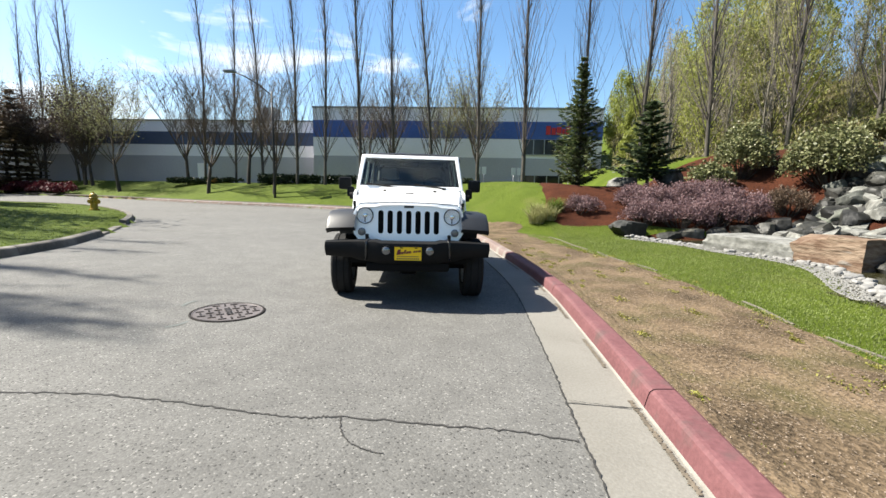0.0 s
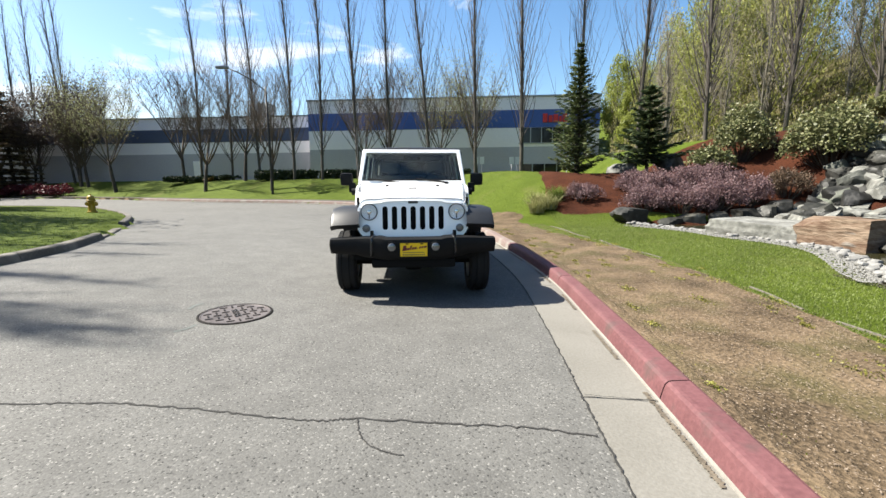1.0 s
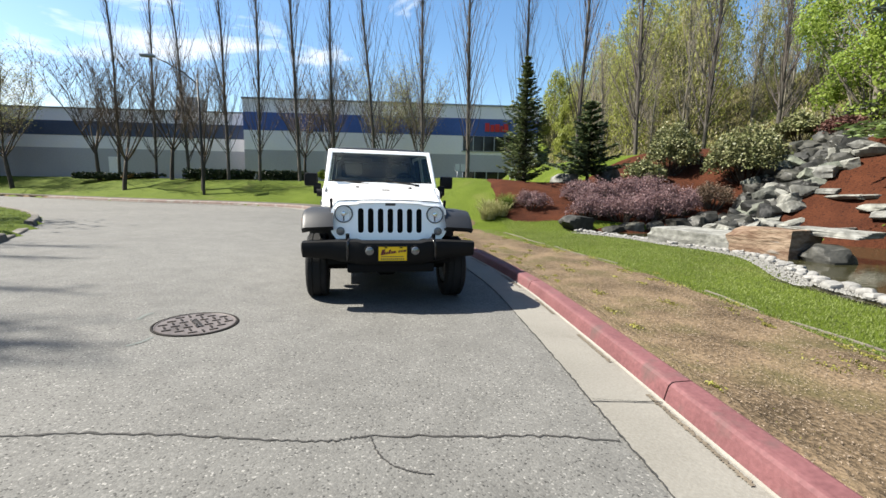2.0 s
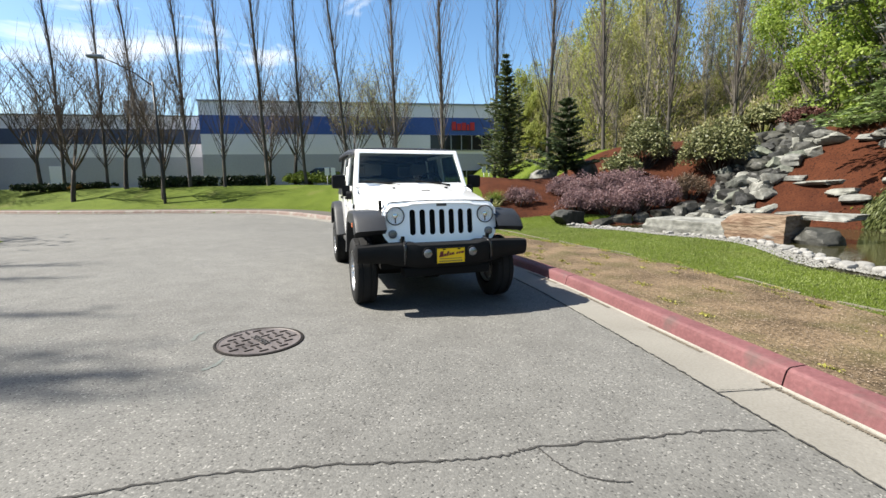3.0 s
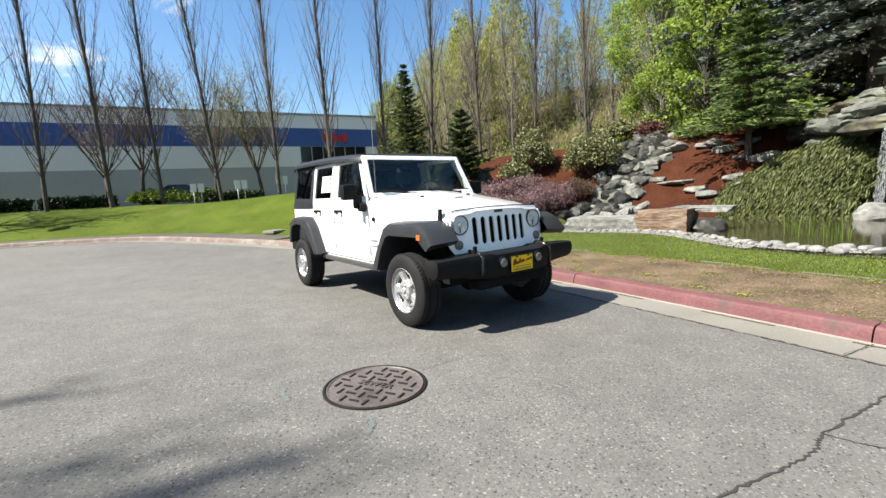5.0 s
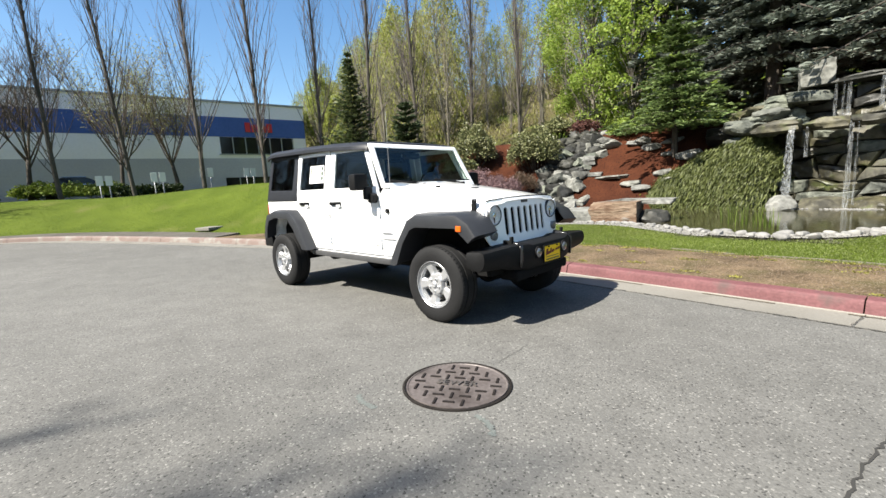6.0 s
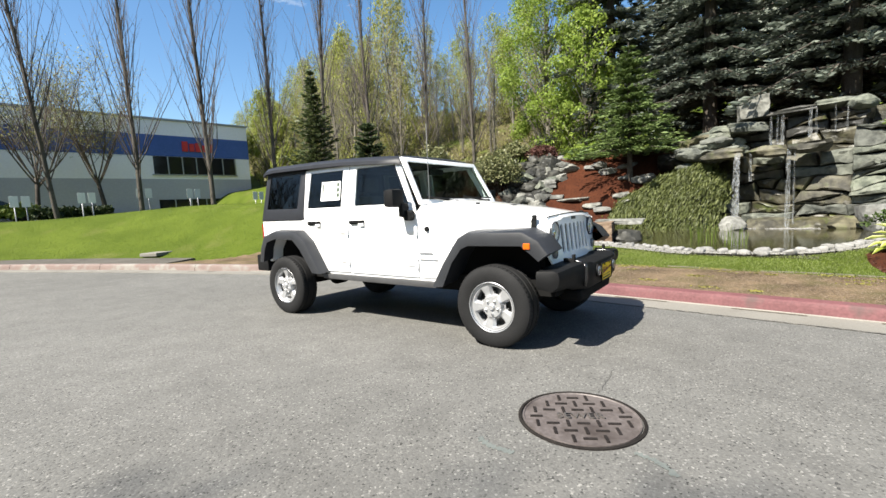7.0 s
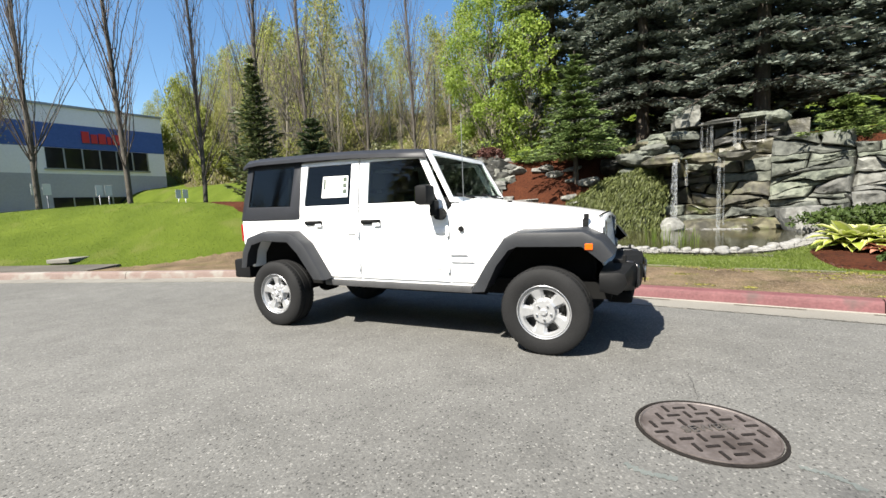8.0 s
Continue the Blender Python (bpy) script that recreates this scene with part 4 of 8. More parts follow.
    for x, w, low in ((-0.76, 0.765, 0.62), (-0.6, 0.74, 0.62), (-0.45, 0.72, 0.74), (-0.3, 0.70, 0.92), (0.1, 0.655, 0.97), (0.43, 0.60, 0.97)):
        top = 1.235 - 0.135 * (x + 0.76) / 1.2
        rows.append([(x, s * w, low), (x, s * w, top - 0.12), (x, s * (w - 0.004), top - 0.06), (x, s * (w - 0.03), top - 0.03)])
    loft(bm, rows)
    thicken(bm, 0.02)
    part("fender", bm, CAR_WHITE, car, smooth=True)
    # cowl side ahead of the door
    bm = bmesh.new()
    prism(bm, [(-0.86, 0.565), (-0.86, 1.22), (-0.80, 1.28), (-0.66, 1.235), (-0.52, 1.0), (-0.44, 0.82), (-0.56, 0.565)], s * 0.755, s * 0.789)
    soften(bm, 0.01)
    cowl = part("cowl_side", bm, CAR_WHITE, car, smooth=True)
    bm = bmesh.new()
    box(bm, -0.85, -0.68, s * 0.787, s * 0.7915, 0.815, 0.832)
    box(bm, -0.85, -0.62, s * 0.787, s * 0.7915, 0.755, 0.768)
    part("badge", bm, plain("badge_grey", (0.35, 0.35, 0.36), 0.4), cowl, "small grey badge of plain bars")
    # flares
    fo = [(-0.62, 0.51), (-0.48, 0.74), (-0.31, 0.975), (-0.2, 1.03), (0.32, 1.035), (0.46, 0.965), (0.545, 0.855)]
    fi = [(-0.48, 0.52), (-0.37, 0.745), (-0.265, 0.875), (-0.19, 0.905), (0.31, 0.91), (0.395, 0.845), (0.46, 0.79)]
    ro = [(-3.44, 0.64), (-3.40, 0.82), (-3.31, 0.985), (-3.09, 1.045), (-2.64, 1.035), (-2.46, 0.9), (-2.22, 0.545)]
    ri = [(-3.34, 0.645), (-3.30, 0.80), (-3.235, 0.9), (-3.06, 0.945), (-2.70, 0.935), (-2.57, 0.82), (-2.36, 0.55)]
    for out, inn, y_in, nm in ((fo, fi, 0.60, "front"), (ro, ri, 0.775, "rear")):
        bm = bmesh.new()
        rows = []
        for (xo, zo), (xi, zi) in zip(out, inn):
            mx, mz = xo + (xi - xo) * 0.12, zo + (zi - zo) * 0.12
            qx, qz = xo + (xi - xo) * 0.42, zo + (zi - zo) * 0.42
            rows.append([(xo, s * y_in, zo + 0.012), (xo, s * 0.872, zo), (mx, s * 0.905, mz), (qx, s * 0.918, qz), (xi, s * 0.913, zi), (xi, s * 0.875, zi + 0.012), (xi, s * y_in, zi + 0.03)])
        loft(bm, rows)
        bm.verts.ensure_lookup_table()
        n = 7
        bm.faces.new([bm.verts[k] for k in range(n)])
        bm.faces.new([bm.verts[len(bm.verts) - 1 - k] for k in range(n)])
        bmesh.ops.recalc_face_normals(bm, faces=bm.faces)
        fl = part("fender_flare", bm, FLARE_PLASTIC, car, "grey-black plastic " + nm + " fender flare", smooth=True)
        if nm == "front":
            bm = bmesh.new()
            box(bm, 0.335, 0.395, s * 0.9, s * 0.925, 0.885, 0.935, 0.008)
            part("marker_lamp", bm, AMBER, fl, "amber side marker lamp")
    # inner wheel house
    bm = bmesh.new()
    box(bm, -0.6, 0.34, s * 0.35, s * 0.6, 0.55, 1.0)
    part("wheel_house", bm, DARK, car)
    bm = bmesh.new()
    box(bm, -3.4, -2.3, s * 0.4, s * 0.6, 0.5, 1.0)
    part("wheel_house", bm, DARK, car)
    # mirrors
    bm = bmesh.new()
    box(bm, -1.06, -0.94, s * 0.845, s * 1.02, 1.27, 1.445, 0.035)
    mir = part("mirror", bm, BLACK_PLASTIC, car, "black door mirror", smooth=True)
    bm = bmesh.new()
    box(bm, -0.985, -0.925, s * 0.80, s * 0.90, 1.17, 1.31, 0.02)
    lathe(bm, [(s * 0.03, 0.002), (s * 0.03, 0.05), (s * -0.04, 0.055), (s * -0.04, 0.002)], segments=18, centre=(-0.92, s * 0.825, 1.185))
    part("mirror_arm", bm, BLACK_PLASTIC, mir, smooth=True)
    bm = bmesh.new()
    box(bm, -1.064, -1.06, s * 0.86, s * 1.005, 1.285, 1.43)
    part("mirror_glass", bm, CHROME, mir)
    # hood latch
    bm = bmesh.new()
    box(bm, 0.28, 0.325, s * 0.61, s * 0.637, 0.995, 1.11, 0.008)
    box(bm, 0.29, 0.33, s * 0.61, s * 0.64, 1.1, 1.15, 0.008)
    box(bm, 0.24, 0.36, s * 0.613, s * 0.645, 0.985, 1.005, 0.004)
    part("hood_latch", bm, BLACK_PLASTIC, car, "black rubber hood latch", smooth=True)
    # tail lamp
    bm = bmesh.new()
    box(bm, -3.57, -3.52, s * 0.62, s * 0.755, 0.93, 1.13, 0.012)
    part("tail_lamp", bm, LAMP_RED, car, "red tail lamp", smooth=True)
    # tow hook
    bm = bmesh.new()
    box(bm, 0.5, 0.6, s * 0.44, s * 0.468, 0.72, 0.765, 0.008)
    box(bm, 0.575, 0.6, s * 0.435, s * 0.473, 0.72, 0.8, 0.008)
    part("tow_hook", bm, BLACK_PLASTIC, car)
    # headlamps: a clear lens over a chrome bowl with a bulb shield
    hy, hz = s * 0.493, 0.992
    ring = lambda x, r, n=36: [(x, hy + r * math.cos(2 * math.pi * k / n), hz + r * math.sin(2 * math.pi * k / n)) for k in range(n)]
    bm = bmesh.new()
    loft(bm, [ring(0.38, 0.092), ring(0.438, 0.092), ring(0.442, 0.084), ring(0.436, 0.08), ring(0.431, 0.062), ring(0.428, 0.04), ring(0.427, 0.02), ring(0.427, 0.002)], True)
    bmesh.ops.recalc_face_normals(bm, faces=bm.faces)
    lampbody = part("headlamp", bm, LAMP_BOWL, car, "round headlamp with a clear lens and chrome bowl", smooth=True)
    bm = bmesh.new()
    loft(bm, [ring(0.38, 0.097), ring(0.444, 0.095), ring(0.449, 0.092), ring(0.446, 0.086), ring(0.438, 0.083)], True)
    bmesh.ops.recalc_face_normals(bm, faces=bm.faces)
    part("bezel", bm, LAMP_BEZEL, lampbody, "dark grey lamp bezel", smooth=True)
    bm = bmesh.new()
    disc_x(bm, 0.42, hy, hz, 0.026, 0.014, 20, 0.006)
    part("bulb_shield", bm, CHROME, lampbody, smooth=True)
    bm = bmesh.new()
    box(bm, 0.425, 0.436, hy - 0.006, hy + 0.006, hz - 0.074, hz - 0.02)
    part("bulb_holder", bm, BLACK_PLASTIC, lampbody)
    bm = bmesh.new()
    loft(bm, [ring(0.444, 0.087), ring(0.45, 0.07), ring(0.454, 0.04), ring(0.455, 0.002)], True)
    bmesh.ops.recalc_face_normals(bm, faces=bm.faces)
    thicken(bm, 0.002)
    g = part("lens", bm, LAMP_GLASS, lampbody, "clear headlamp lens", smooth=True)
    g.visible_shadow = False
    bm = bmesh.new()
    disc_x(bm, 0.432, s * 0.527, 0.81, 0.044, 0.03, 24, 0.008)
    part("turn_lamp", bm, SMOKE_LENS, car, "small round smoked turn lamp", smooth=True)
    # fog lamps
    bm = bmesh.new()
    disc_x(bm, 0.705, s * 0.235, 0.636, 0.058, 0.03, 24)
    fog = part("fog_lamp", bm, BLACK_PLASTIC, car, smooth=True)
    bm = bmesh.new()
    disc_x(bm, 0.733, s * 0.235, 0.636, 0.044, 0.006, 24, 0.012)
    part("lens", bm, plain("fog_lens", (0.16, 0.165, 0.17), 0.12, 0.6, 0.5), fog, "round clear fog lamp", smooth=True)

# roof
bm = bmesh.new()
rows = []
for x, z, w in ((-1.1, 1.752, 0.68), (-1.13, 1.768, 0.69), (-1.4, 1.79, 0.695), (-1.9, 1.82, 0.7), (-2.35, 1.834, 0.7), (-3.22, 1.845, 0.7), (-3.41, 1.835, 0.695), (-3.48, 1.805, 0.685)):
    rows.append([(x, -w - 0.012, z - 0.06), (x, -w - 0.01, z - 0.035), (x, -w + 0.02, z - 0.008), (x, -w * 0.8, z + 0.006), (x, -w * 0.3, z + 0.014), (x, w * 0.3, z + 0.014), (x, w * 0.8, z + 0.006), (x, w - 0.02, z - 0.008), (x, w + 0.01, z - 0.035), (x, w + 0.012, z - 0.06)])
loft(bm, rows)
thicken(bm, 0.03)
part("roof", bm, HARDTOP, car, "black hardtop roof", smooth=True)
# tailgate wall with rear window
bm = bmesh.new()
box(bm, -3.546, -3.5, -0.74, 0.74, 0.63, 1.25, 0.01)
part("tailgate", bm, CAR_WHITE, car)
bm = bmesh.new()
loft(bm, [[(-3.526, -0.70, 1.25), (-3.526, 0.70, 1.25)], [(-3.454, -0.64, 1.76), (-3.454, 0.64, 1.76)]])
thicken(bm, 0.005)
g = part("rear_window", bm, PRIVACY, car)
g.visible_shadow = False
# windscreen frame and glass
def screen_at(y, t, push=0.0):
    return (-0.80 - 0.268 * t + push, y, 1.285 + 0.493 * t)
bm = bmesh.new()
for push in (0.0, -0.045):
    o = [screen_at(-0.755, 0, push), screen_at(-0.70, 1.0, push), screen_at(0.70, 1.0, push), screen_at(0.755, 0, push)]
    i = [screen_at(-0.70, 0.11, push), screen_at(-0.645, 0.9, push), screen_at(0.645, 0.9, push), screen_at(0.70, 0.11, push)]
    vo, vi = [bm.verts.new(p) for p in o], [bm.verts.new(p) for p in i]
    if push == 0.0:
        fo_, fi_ = vo, vi
    for k in range(4):
        j = (k + 1) % 4
        bm.faces.new((vo[k], vo[j], vi[j], vi[k]))
for k in range(4):
    j = (k + 1) % 4
    bm.faces.new((fo_[k], fo_[j], vo[j], vo[k]))
    bm.faces.new((fi_[k], fi_[j], vi[j], vi[k]))
bmesh.ops.recalc_face_normals(bm, faces=bm.faces)
soften(bm, 0.014, 3)
screen = part("windscreen_frame", bm, CAR_WHITE, car, "white upright windscreen frame", smooth=True)
bm = bmesh.new()
loft(bm, [[screen_at(-0.705, 0.1, -0.015), screen_at(0.705, 0.1, -0.015)], [screen_at(-0.64, 0.915, -0.015), screen_at(0.64, 0.915, -0.015)]])
thicken(bm, 0.004)
g = part("pane", bm, SCREEN, screen)
g.visible_shadow = False
bm = bmesh.new()
loft(bm, [[screen_at(-0.70, 0.1, -0.008), screen_at(0.70, 0.1, -0.008)], [screen_at(-0.70, 0.135, -0.008), screen_at(0.70, 0.135, -0.008)]])
thicken(bm, 0.003)
part("seal", bm, BLACK_PLASTIC, screen)
for y0, y1 in ((-0.62, -0.2), (0.05, 0.47)):
    bm = bmesh.new()
    a, b = Vector(screen_at(y0, 0.16, 0.012)), Vector(screen_at(y1, 0.06, 0.02))
    for k in range(1):
        d = (b - a)
        u = d.normalized()
        w = Vector((0.5, 0, 0.86)) * 0.009
        q = Vector((0.86, 0, -0.5)) * 0.007
        rows = [[a + w + q, a - w + q, a - w - q, a + w - q], [b + w + q, b - w + q, b - w - q, b + w - q]]
        vs = loft(bm, rows, True)
        bm.faces.new(vs[0]); bm.faces.new(vs[1])
    box(bm, b.x - 0.02, b.x + 0.05, b.y - 0.02, b.y + 0.03, b.z - 0.03, b.z + 0.01, 0.006)
    bmesh.ops.recalc_face_normals(bm, faces=bm.faces)
    part("wiper", bm, BLACK_PLASTIC, car)

# hood
def hood_row(x):
    t = (x + 0.78) / 1.21
    w = 0.715 - 0.135 * t
    z = 1.292 - 0.165 * t - 0.02 * max(0, t - 0.8) / 0.2
    return [(x, -w, z - 0.085), (x, -w, z - 0.045), (x, -w + 0.012, z - 0.02), (x, -w + 0.045, z - 0.006), (x, -w * 0.62, z + 0.008), (x, -w * 0.56, z + 0.022), (x, -w * 0.2, z + 0.03), (x, w * 0.2, z + 0.03), (x, w * 0.56, z + 0.022), (x, w * 0.62, z + 0.008), (x, w - 0.045, z - 0.006), (x, w - 0.012, z - 0.02), (x, w, z - 0.045), (x, w, z - 0.085)]
bm = bmesh.new()
rows = [hood_row(x) for x in (-0.78, -0.5, -0.2, 0.1, 0.3, 0.40, 0.43)]
rows.append([(x + 0.012, y * 0.99, z - 0.02) for x, y, z in rows[-1]])
loft(bm, rows)
thicken(bm, 0.012)
hood = part("hood", bm, CAR_WHITE, car, smooth=True)
for y in (-0.33, 0.33):
    bm = bmesh.new()
    z = hood_row(-0.42)[5][2]
    box(bm, -0.44, -0.40, y - 0.018, y + 0.018, z - 0.01, z + 0.018, 0.006)
    part("washer_nozzle", bm, BLACK_PLASTIC, hood)
bm = bmesh.new()
box(bm, -0.2, -0.17, -0.05, 0.05, hood_row(-0.2)[6][2] - 0.01, hood_row(-0.2)[6][2] + 0.008, 0.004)
part("hood_bumper", bm, RAIL, hood)
bm = bmesh.new()
box(bm, -0.84, -0.74, -0.74, 0.74, 1.18, 1.275, 0.012)
part("cowl_panel", bm, CAR_WHITE, car)
bm = bmesh.new()
box(bm, -0.62, 0.38, -0.58, 0.58, 0.6, 1.08)
part("engine_bay", bm, DARK, car)

# grille with seven slots
bm = bmesh.new()
pitch, half, r_end = 0.105, 0.03, 0.025
cols = [-0.625, -0.615, -0.60, -0.57, -0.54, -0.5, -0.43]
for k in range(7):
    c = (k - 3) * pitch
    cols += [c - half, c - half * 0.7, c, c + half * 0.7, c + half]
cols += [0.43, 0.5, 0.54, 0.57, 0.60, 0.615, 0.625]


def grille_x(y, z):
    return 0.476 - (z - 0.70) * 0.11 - 0.03 * (y / 0.62) ** 2


def slot_end(y):
    k = round(y / pitch)
    dy = abs(y - k * pitch)
    return 0.0 if abs(k) > 3 or dy > half else r_end * math.sqrt(max(0, 1 - (dy / half) ** 2))


def edge_top(y):
    return 1.142 - 0.015 * (y / 0.5) ** 2 - max(0, (abs(y) - 0.53) / 0.095) ** 3 * 0.11


def edge_low(y):
    return 0.702 + max(0, (abs(y) - 0.52) / 0.10) ** 2 * 0.09
grid = {}


def gv(y, z):
    key = (round(y, 4), round(z, 4))
    if key not in grid:
        grid[key] = bm.verts.new((grille_x(y, z), y, z))
    return grid[key]
for a, b in zip(cols[:-1], cols[1:]):
    mid = (a + b) / 2
    in_slot = abs(mid - round(mid / pitch) * pitch) < half and abs(round(mid / pitch)) <= 3
    za = [edge_low(a), 0.815 - slot_end(a), 1.03 + slot_end(a), edge_top(a)]
    zb = [edge_low(b), 0.815 - slot_end(b), 1.03 + slot_end(b), edge_top(b)]
    for k in (0, 1, 2):
        if k == 1 and in_slot:
            continue
        bm.faces.new((gv(a, za[k]), gv(b, zb[k]), gv(b, zb[k + 1]), gv(a, za[k + 1])))
ret = bmesh.ops.extrude_face_region(bm, geom=bm.faces[:])
bmesh.ops.translate(bm, verts=[v for v in ret["geom"] if isinstance(v, bmesh.types.BMVert)], vec=(-0.016, 0, 0))
bmesh.ops.recalc_face_normals(bm, faces=bm.faces)
grille = part("grille", bm, CAR_WHITE, car, "white grille with seven upright slots")
bm = bmesh.new()
box(bm, 0.37, 0.4, -0.42, 0.42, 0.74, 1.08)
part("radiator", bm, DARK, car)
bm = bmesh.new()
box(bm, grille_x(0, 1.1) - 0.002, grille_x(0, 1.1) + 0.006, -0.055, 0.055, 1.085, 1.112, 0.003)
part("badge", bm, RAIL, grille, "small grey badge of a plain bar")

# bumpers
bm = bmesh.new()
rows = []
for y, xf, zt, zb in ((-0.92, 0.575, 0.69, 0.585), (-0.905, 0.625, 0.718, 0.55), (-0.62, 0.655, 0.732, 0.535), (-0.54, 0.66, 0.735, 0.51), (-0.36, 0.715, 0.74, 0.49), (-0.30, 0.725, 0.725, 0.485), (0.30, 0.725, 0.725, 0.485), (0.36, 0.715, 0.74, 0.49), (0.54, 0.66, 0.735, 0.51), (0.62, 0.655, 0.732, 0.535), (0.905, 0.625, 0.718, 0.55), (0.92, 0.575, 0.69, 0.585)):
    rows.append([(0.44, y, zt - 0.01), (xf - 0.05, y, zt), (xf - 0.012, y, zt - 0.012), (xf, y, zt - 0.05), (xf, y, (zt + zb) / 2), (xf - 0.015, y, zb + 0.04), (xf - 0.06, y, zb), (0.44, y, zb + 0.02)])
vs = loft(bm, rows, True)
bm.faces.new(vs[0])
bm.faces.new(vs[-1])
bmesh.ops.recalc_face_normals(bm, faces=bm.faces)
bumper = part("front_bumper", bm, BLACK_PLASTIC, car, "black moulded front bumper", smooth=True)
for s in (-1, 1):
    rib = Limbs()
    rib.tube([(0.5, s * 0.44, 0.735), (0.6, s * 0.44, 0.74), (0.655, s * 0.445, 0.737), (0.686, s * 0.45, 0.722), (0.694, s * 0.452, 0.69), (0.692, s * 0.454, 0.6), (0.68, s * 0.456, 0.53)], 0.016, 0.014, 8)
    o = new("bumper_rib", rib.to_mesh("bumper_rib", RIB_PLASTIC))
    o.parent = bumper
bm = bmesh.new()
box(bm, 0.45, 0.65, -0.46, 0.46, 0.39, 0.49, 0.03)
part("air_dam", bm, DARK, bumper)
bm = bmesh.new()
box(bm, -3.425, 0.5, -0.66, 0.66, 0.46, 0.6)
part("floor_pan", bm, DARK, car)
for ax in (0.0, -2.947):
    bm = bmesh.new()
    lathe(bm, [(-0.7, 0.002), (-0.7, 0.045), (-0.1, 0.045), (-0.1, 0.12), (0.1, 0.12), (0.1, 0.045), (0.7, 0.045), (0.7, 0.002)], segments=12, centre=(ax, 0, 0.37))
    part("axle", bm, DARK, car)
seal = Limbs()
seal.tube([(grille_x(y, edge_top(y)) - 0.008, y, edge_top(y) + 0.003) for y in np.linspace(-0.56, 0.56, 29)], 0.007, 0.007, 6)
o = new("hood_seal", seal.to_mesh("hood_seal", DARK))
o.parent = grille
bm = bmesh.new()
box(bm, 0.731, 0.739, -0.148, 0.148, 0.532, 0.682, 0.004)
plate = part("front_plate", bm, PLATE_YELLOW, car, "yellow dealer plate with a dark red script line")
bm = bmesh.new()
for y0, y1, z0, z1 in ((-0.156, 0.156, 0.68, 0.69), (-0.156, 0.156, 0.524, 0.534), (-0.156, -0.146, 0.534, 0.68), (0.146, 0.156, 0.534, 0.68)):
    box(bm, 0.73, 0.742, y0, y1, z0, z1)
part("plate_frame", bm, BLACK_PLASTIC, plate, "thin black plate frame")
bm = bmesh.new()
for k, (w, h) in enumerate(((0.034, 0.062), (0.022, 0.034), (0.022, 0.03), (0.02, 0.05), (0.022, 0.03), (0.024, 0.03), (0.01, 0.012), (0.02, 0.026), (0.02, 0.026), (0.03, 0.026))):
    y = -0.125 + 0.0255 * k
    z = 0.592 + 0.0035 * k
    q = [(y, z), (y + w, z + 0.004), (y + w + 0.25 * h, z + h), (y + 0.25 * h, z + h - 0.004)]
    front, back = [bm.verts.new((0.7415, *p)) for p in q], [bm.verts.new((0.7392, *p)) for p in q]
    bm.faces.new(front)
    for i in range(4):
        bm.faces.new((front[i], front[(i + 1) % 4], back[(i + 1) % 4], back[i]))
part("lettering", bm, PLATE_INK, plate, "dark red script drawn as plain bars")
bm = bmesh.new()
box(bm, 0.7392, 0.741, -0.12, 0.115, 0.574, 0.58)
for k in range(12):
    box(bm, 0.7392, 0.741, -0.12 + k * 0.0205, -0.107 + k * 0.0205, 0.545, 0.559)
part("lettering", bm, INK, plate, "small dark line drawn as plain bars")
for y in (-0.085, 0.07):
    bm = bmesh.new()
    box(bm, 0.7392, 0.745, y, y + 0.03, 0.665, 0.676, 0.002)
    part("bolt", bm, BLACK_PLASTIC, plate)
bm = bmesh.new()
box(bm, -3.684, -3.425, -0.80, 0.80, 0.50, 0.72, 0.03)
part("rear_bumper", bm, BLACK_PLASTIC, car, "black rear bumper", smooth=True)
# antenna, filler plug
bm = bmesh.new()
lathe(bm, [(0, 0.018), (0.02, 0.014)], segments=10, centre=(-0.72, -0.74, 1.23))
rows = [[(-0.72 + 0.0028 * math.cos(a), -0.735 + 0.0028 * math.sin(a), z) for a in (0, 2.1, 4.2)] for z in (1.22, 2.05)]
loft(bm, rows, True)
part("antenna", bm, METAL_GREY, car)
bm = bmesh.new()
lathe(bm, [(0.0, 0.002), (0.0, 0.024), (0.02, 0.026), (0.02, 0.002)], segments=16, centre=(-0.735, -0.792, 1.048))
part("side_plug", bm, BLACK_PLASTIC, car)
# paper in the rear side window
bm = bmesh.new()
prism(bm, [(-2.337, 1.385), (-2.323, 1.605), (-1.997, 1.60), (-2.001, 1.385)], -0.7775, -0.7785)
sheet = part("window_sticker", bm, PAPER, car, "white printed sales sheet in the rear side window")
for z in (1.42, 1.48, 1.54):
    bm = bmesh.new()
    prism(bm, [(-2.06, z), (-2.06, z + 0.045), (-2.012, z + 0.045), (-2.012, z)], -0.7787, -0.7792)
    part("print", bm, INK, sheet)
bm = bmesh.new()
prism(bm, [(-2.313, 1.47), (-2.313, 1.58), (-2.285, 1.58), (-2.285, 1.47)], -0.7787, -0.7792)
part("print", bm, INK, sheet)
for k in range(5):
    z = 1.44 + 0.025 * k
    bm = bmesh.new()
    prism(bm, [(-2.255, z), (-2.255, z + 0.008), (-2.093, z + 0.008), (-2.093, z)], -0.7787, -0.7792)
    part("print", bm, INK_GREEN, sheet)
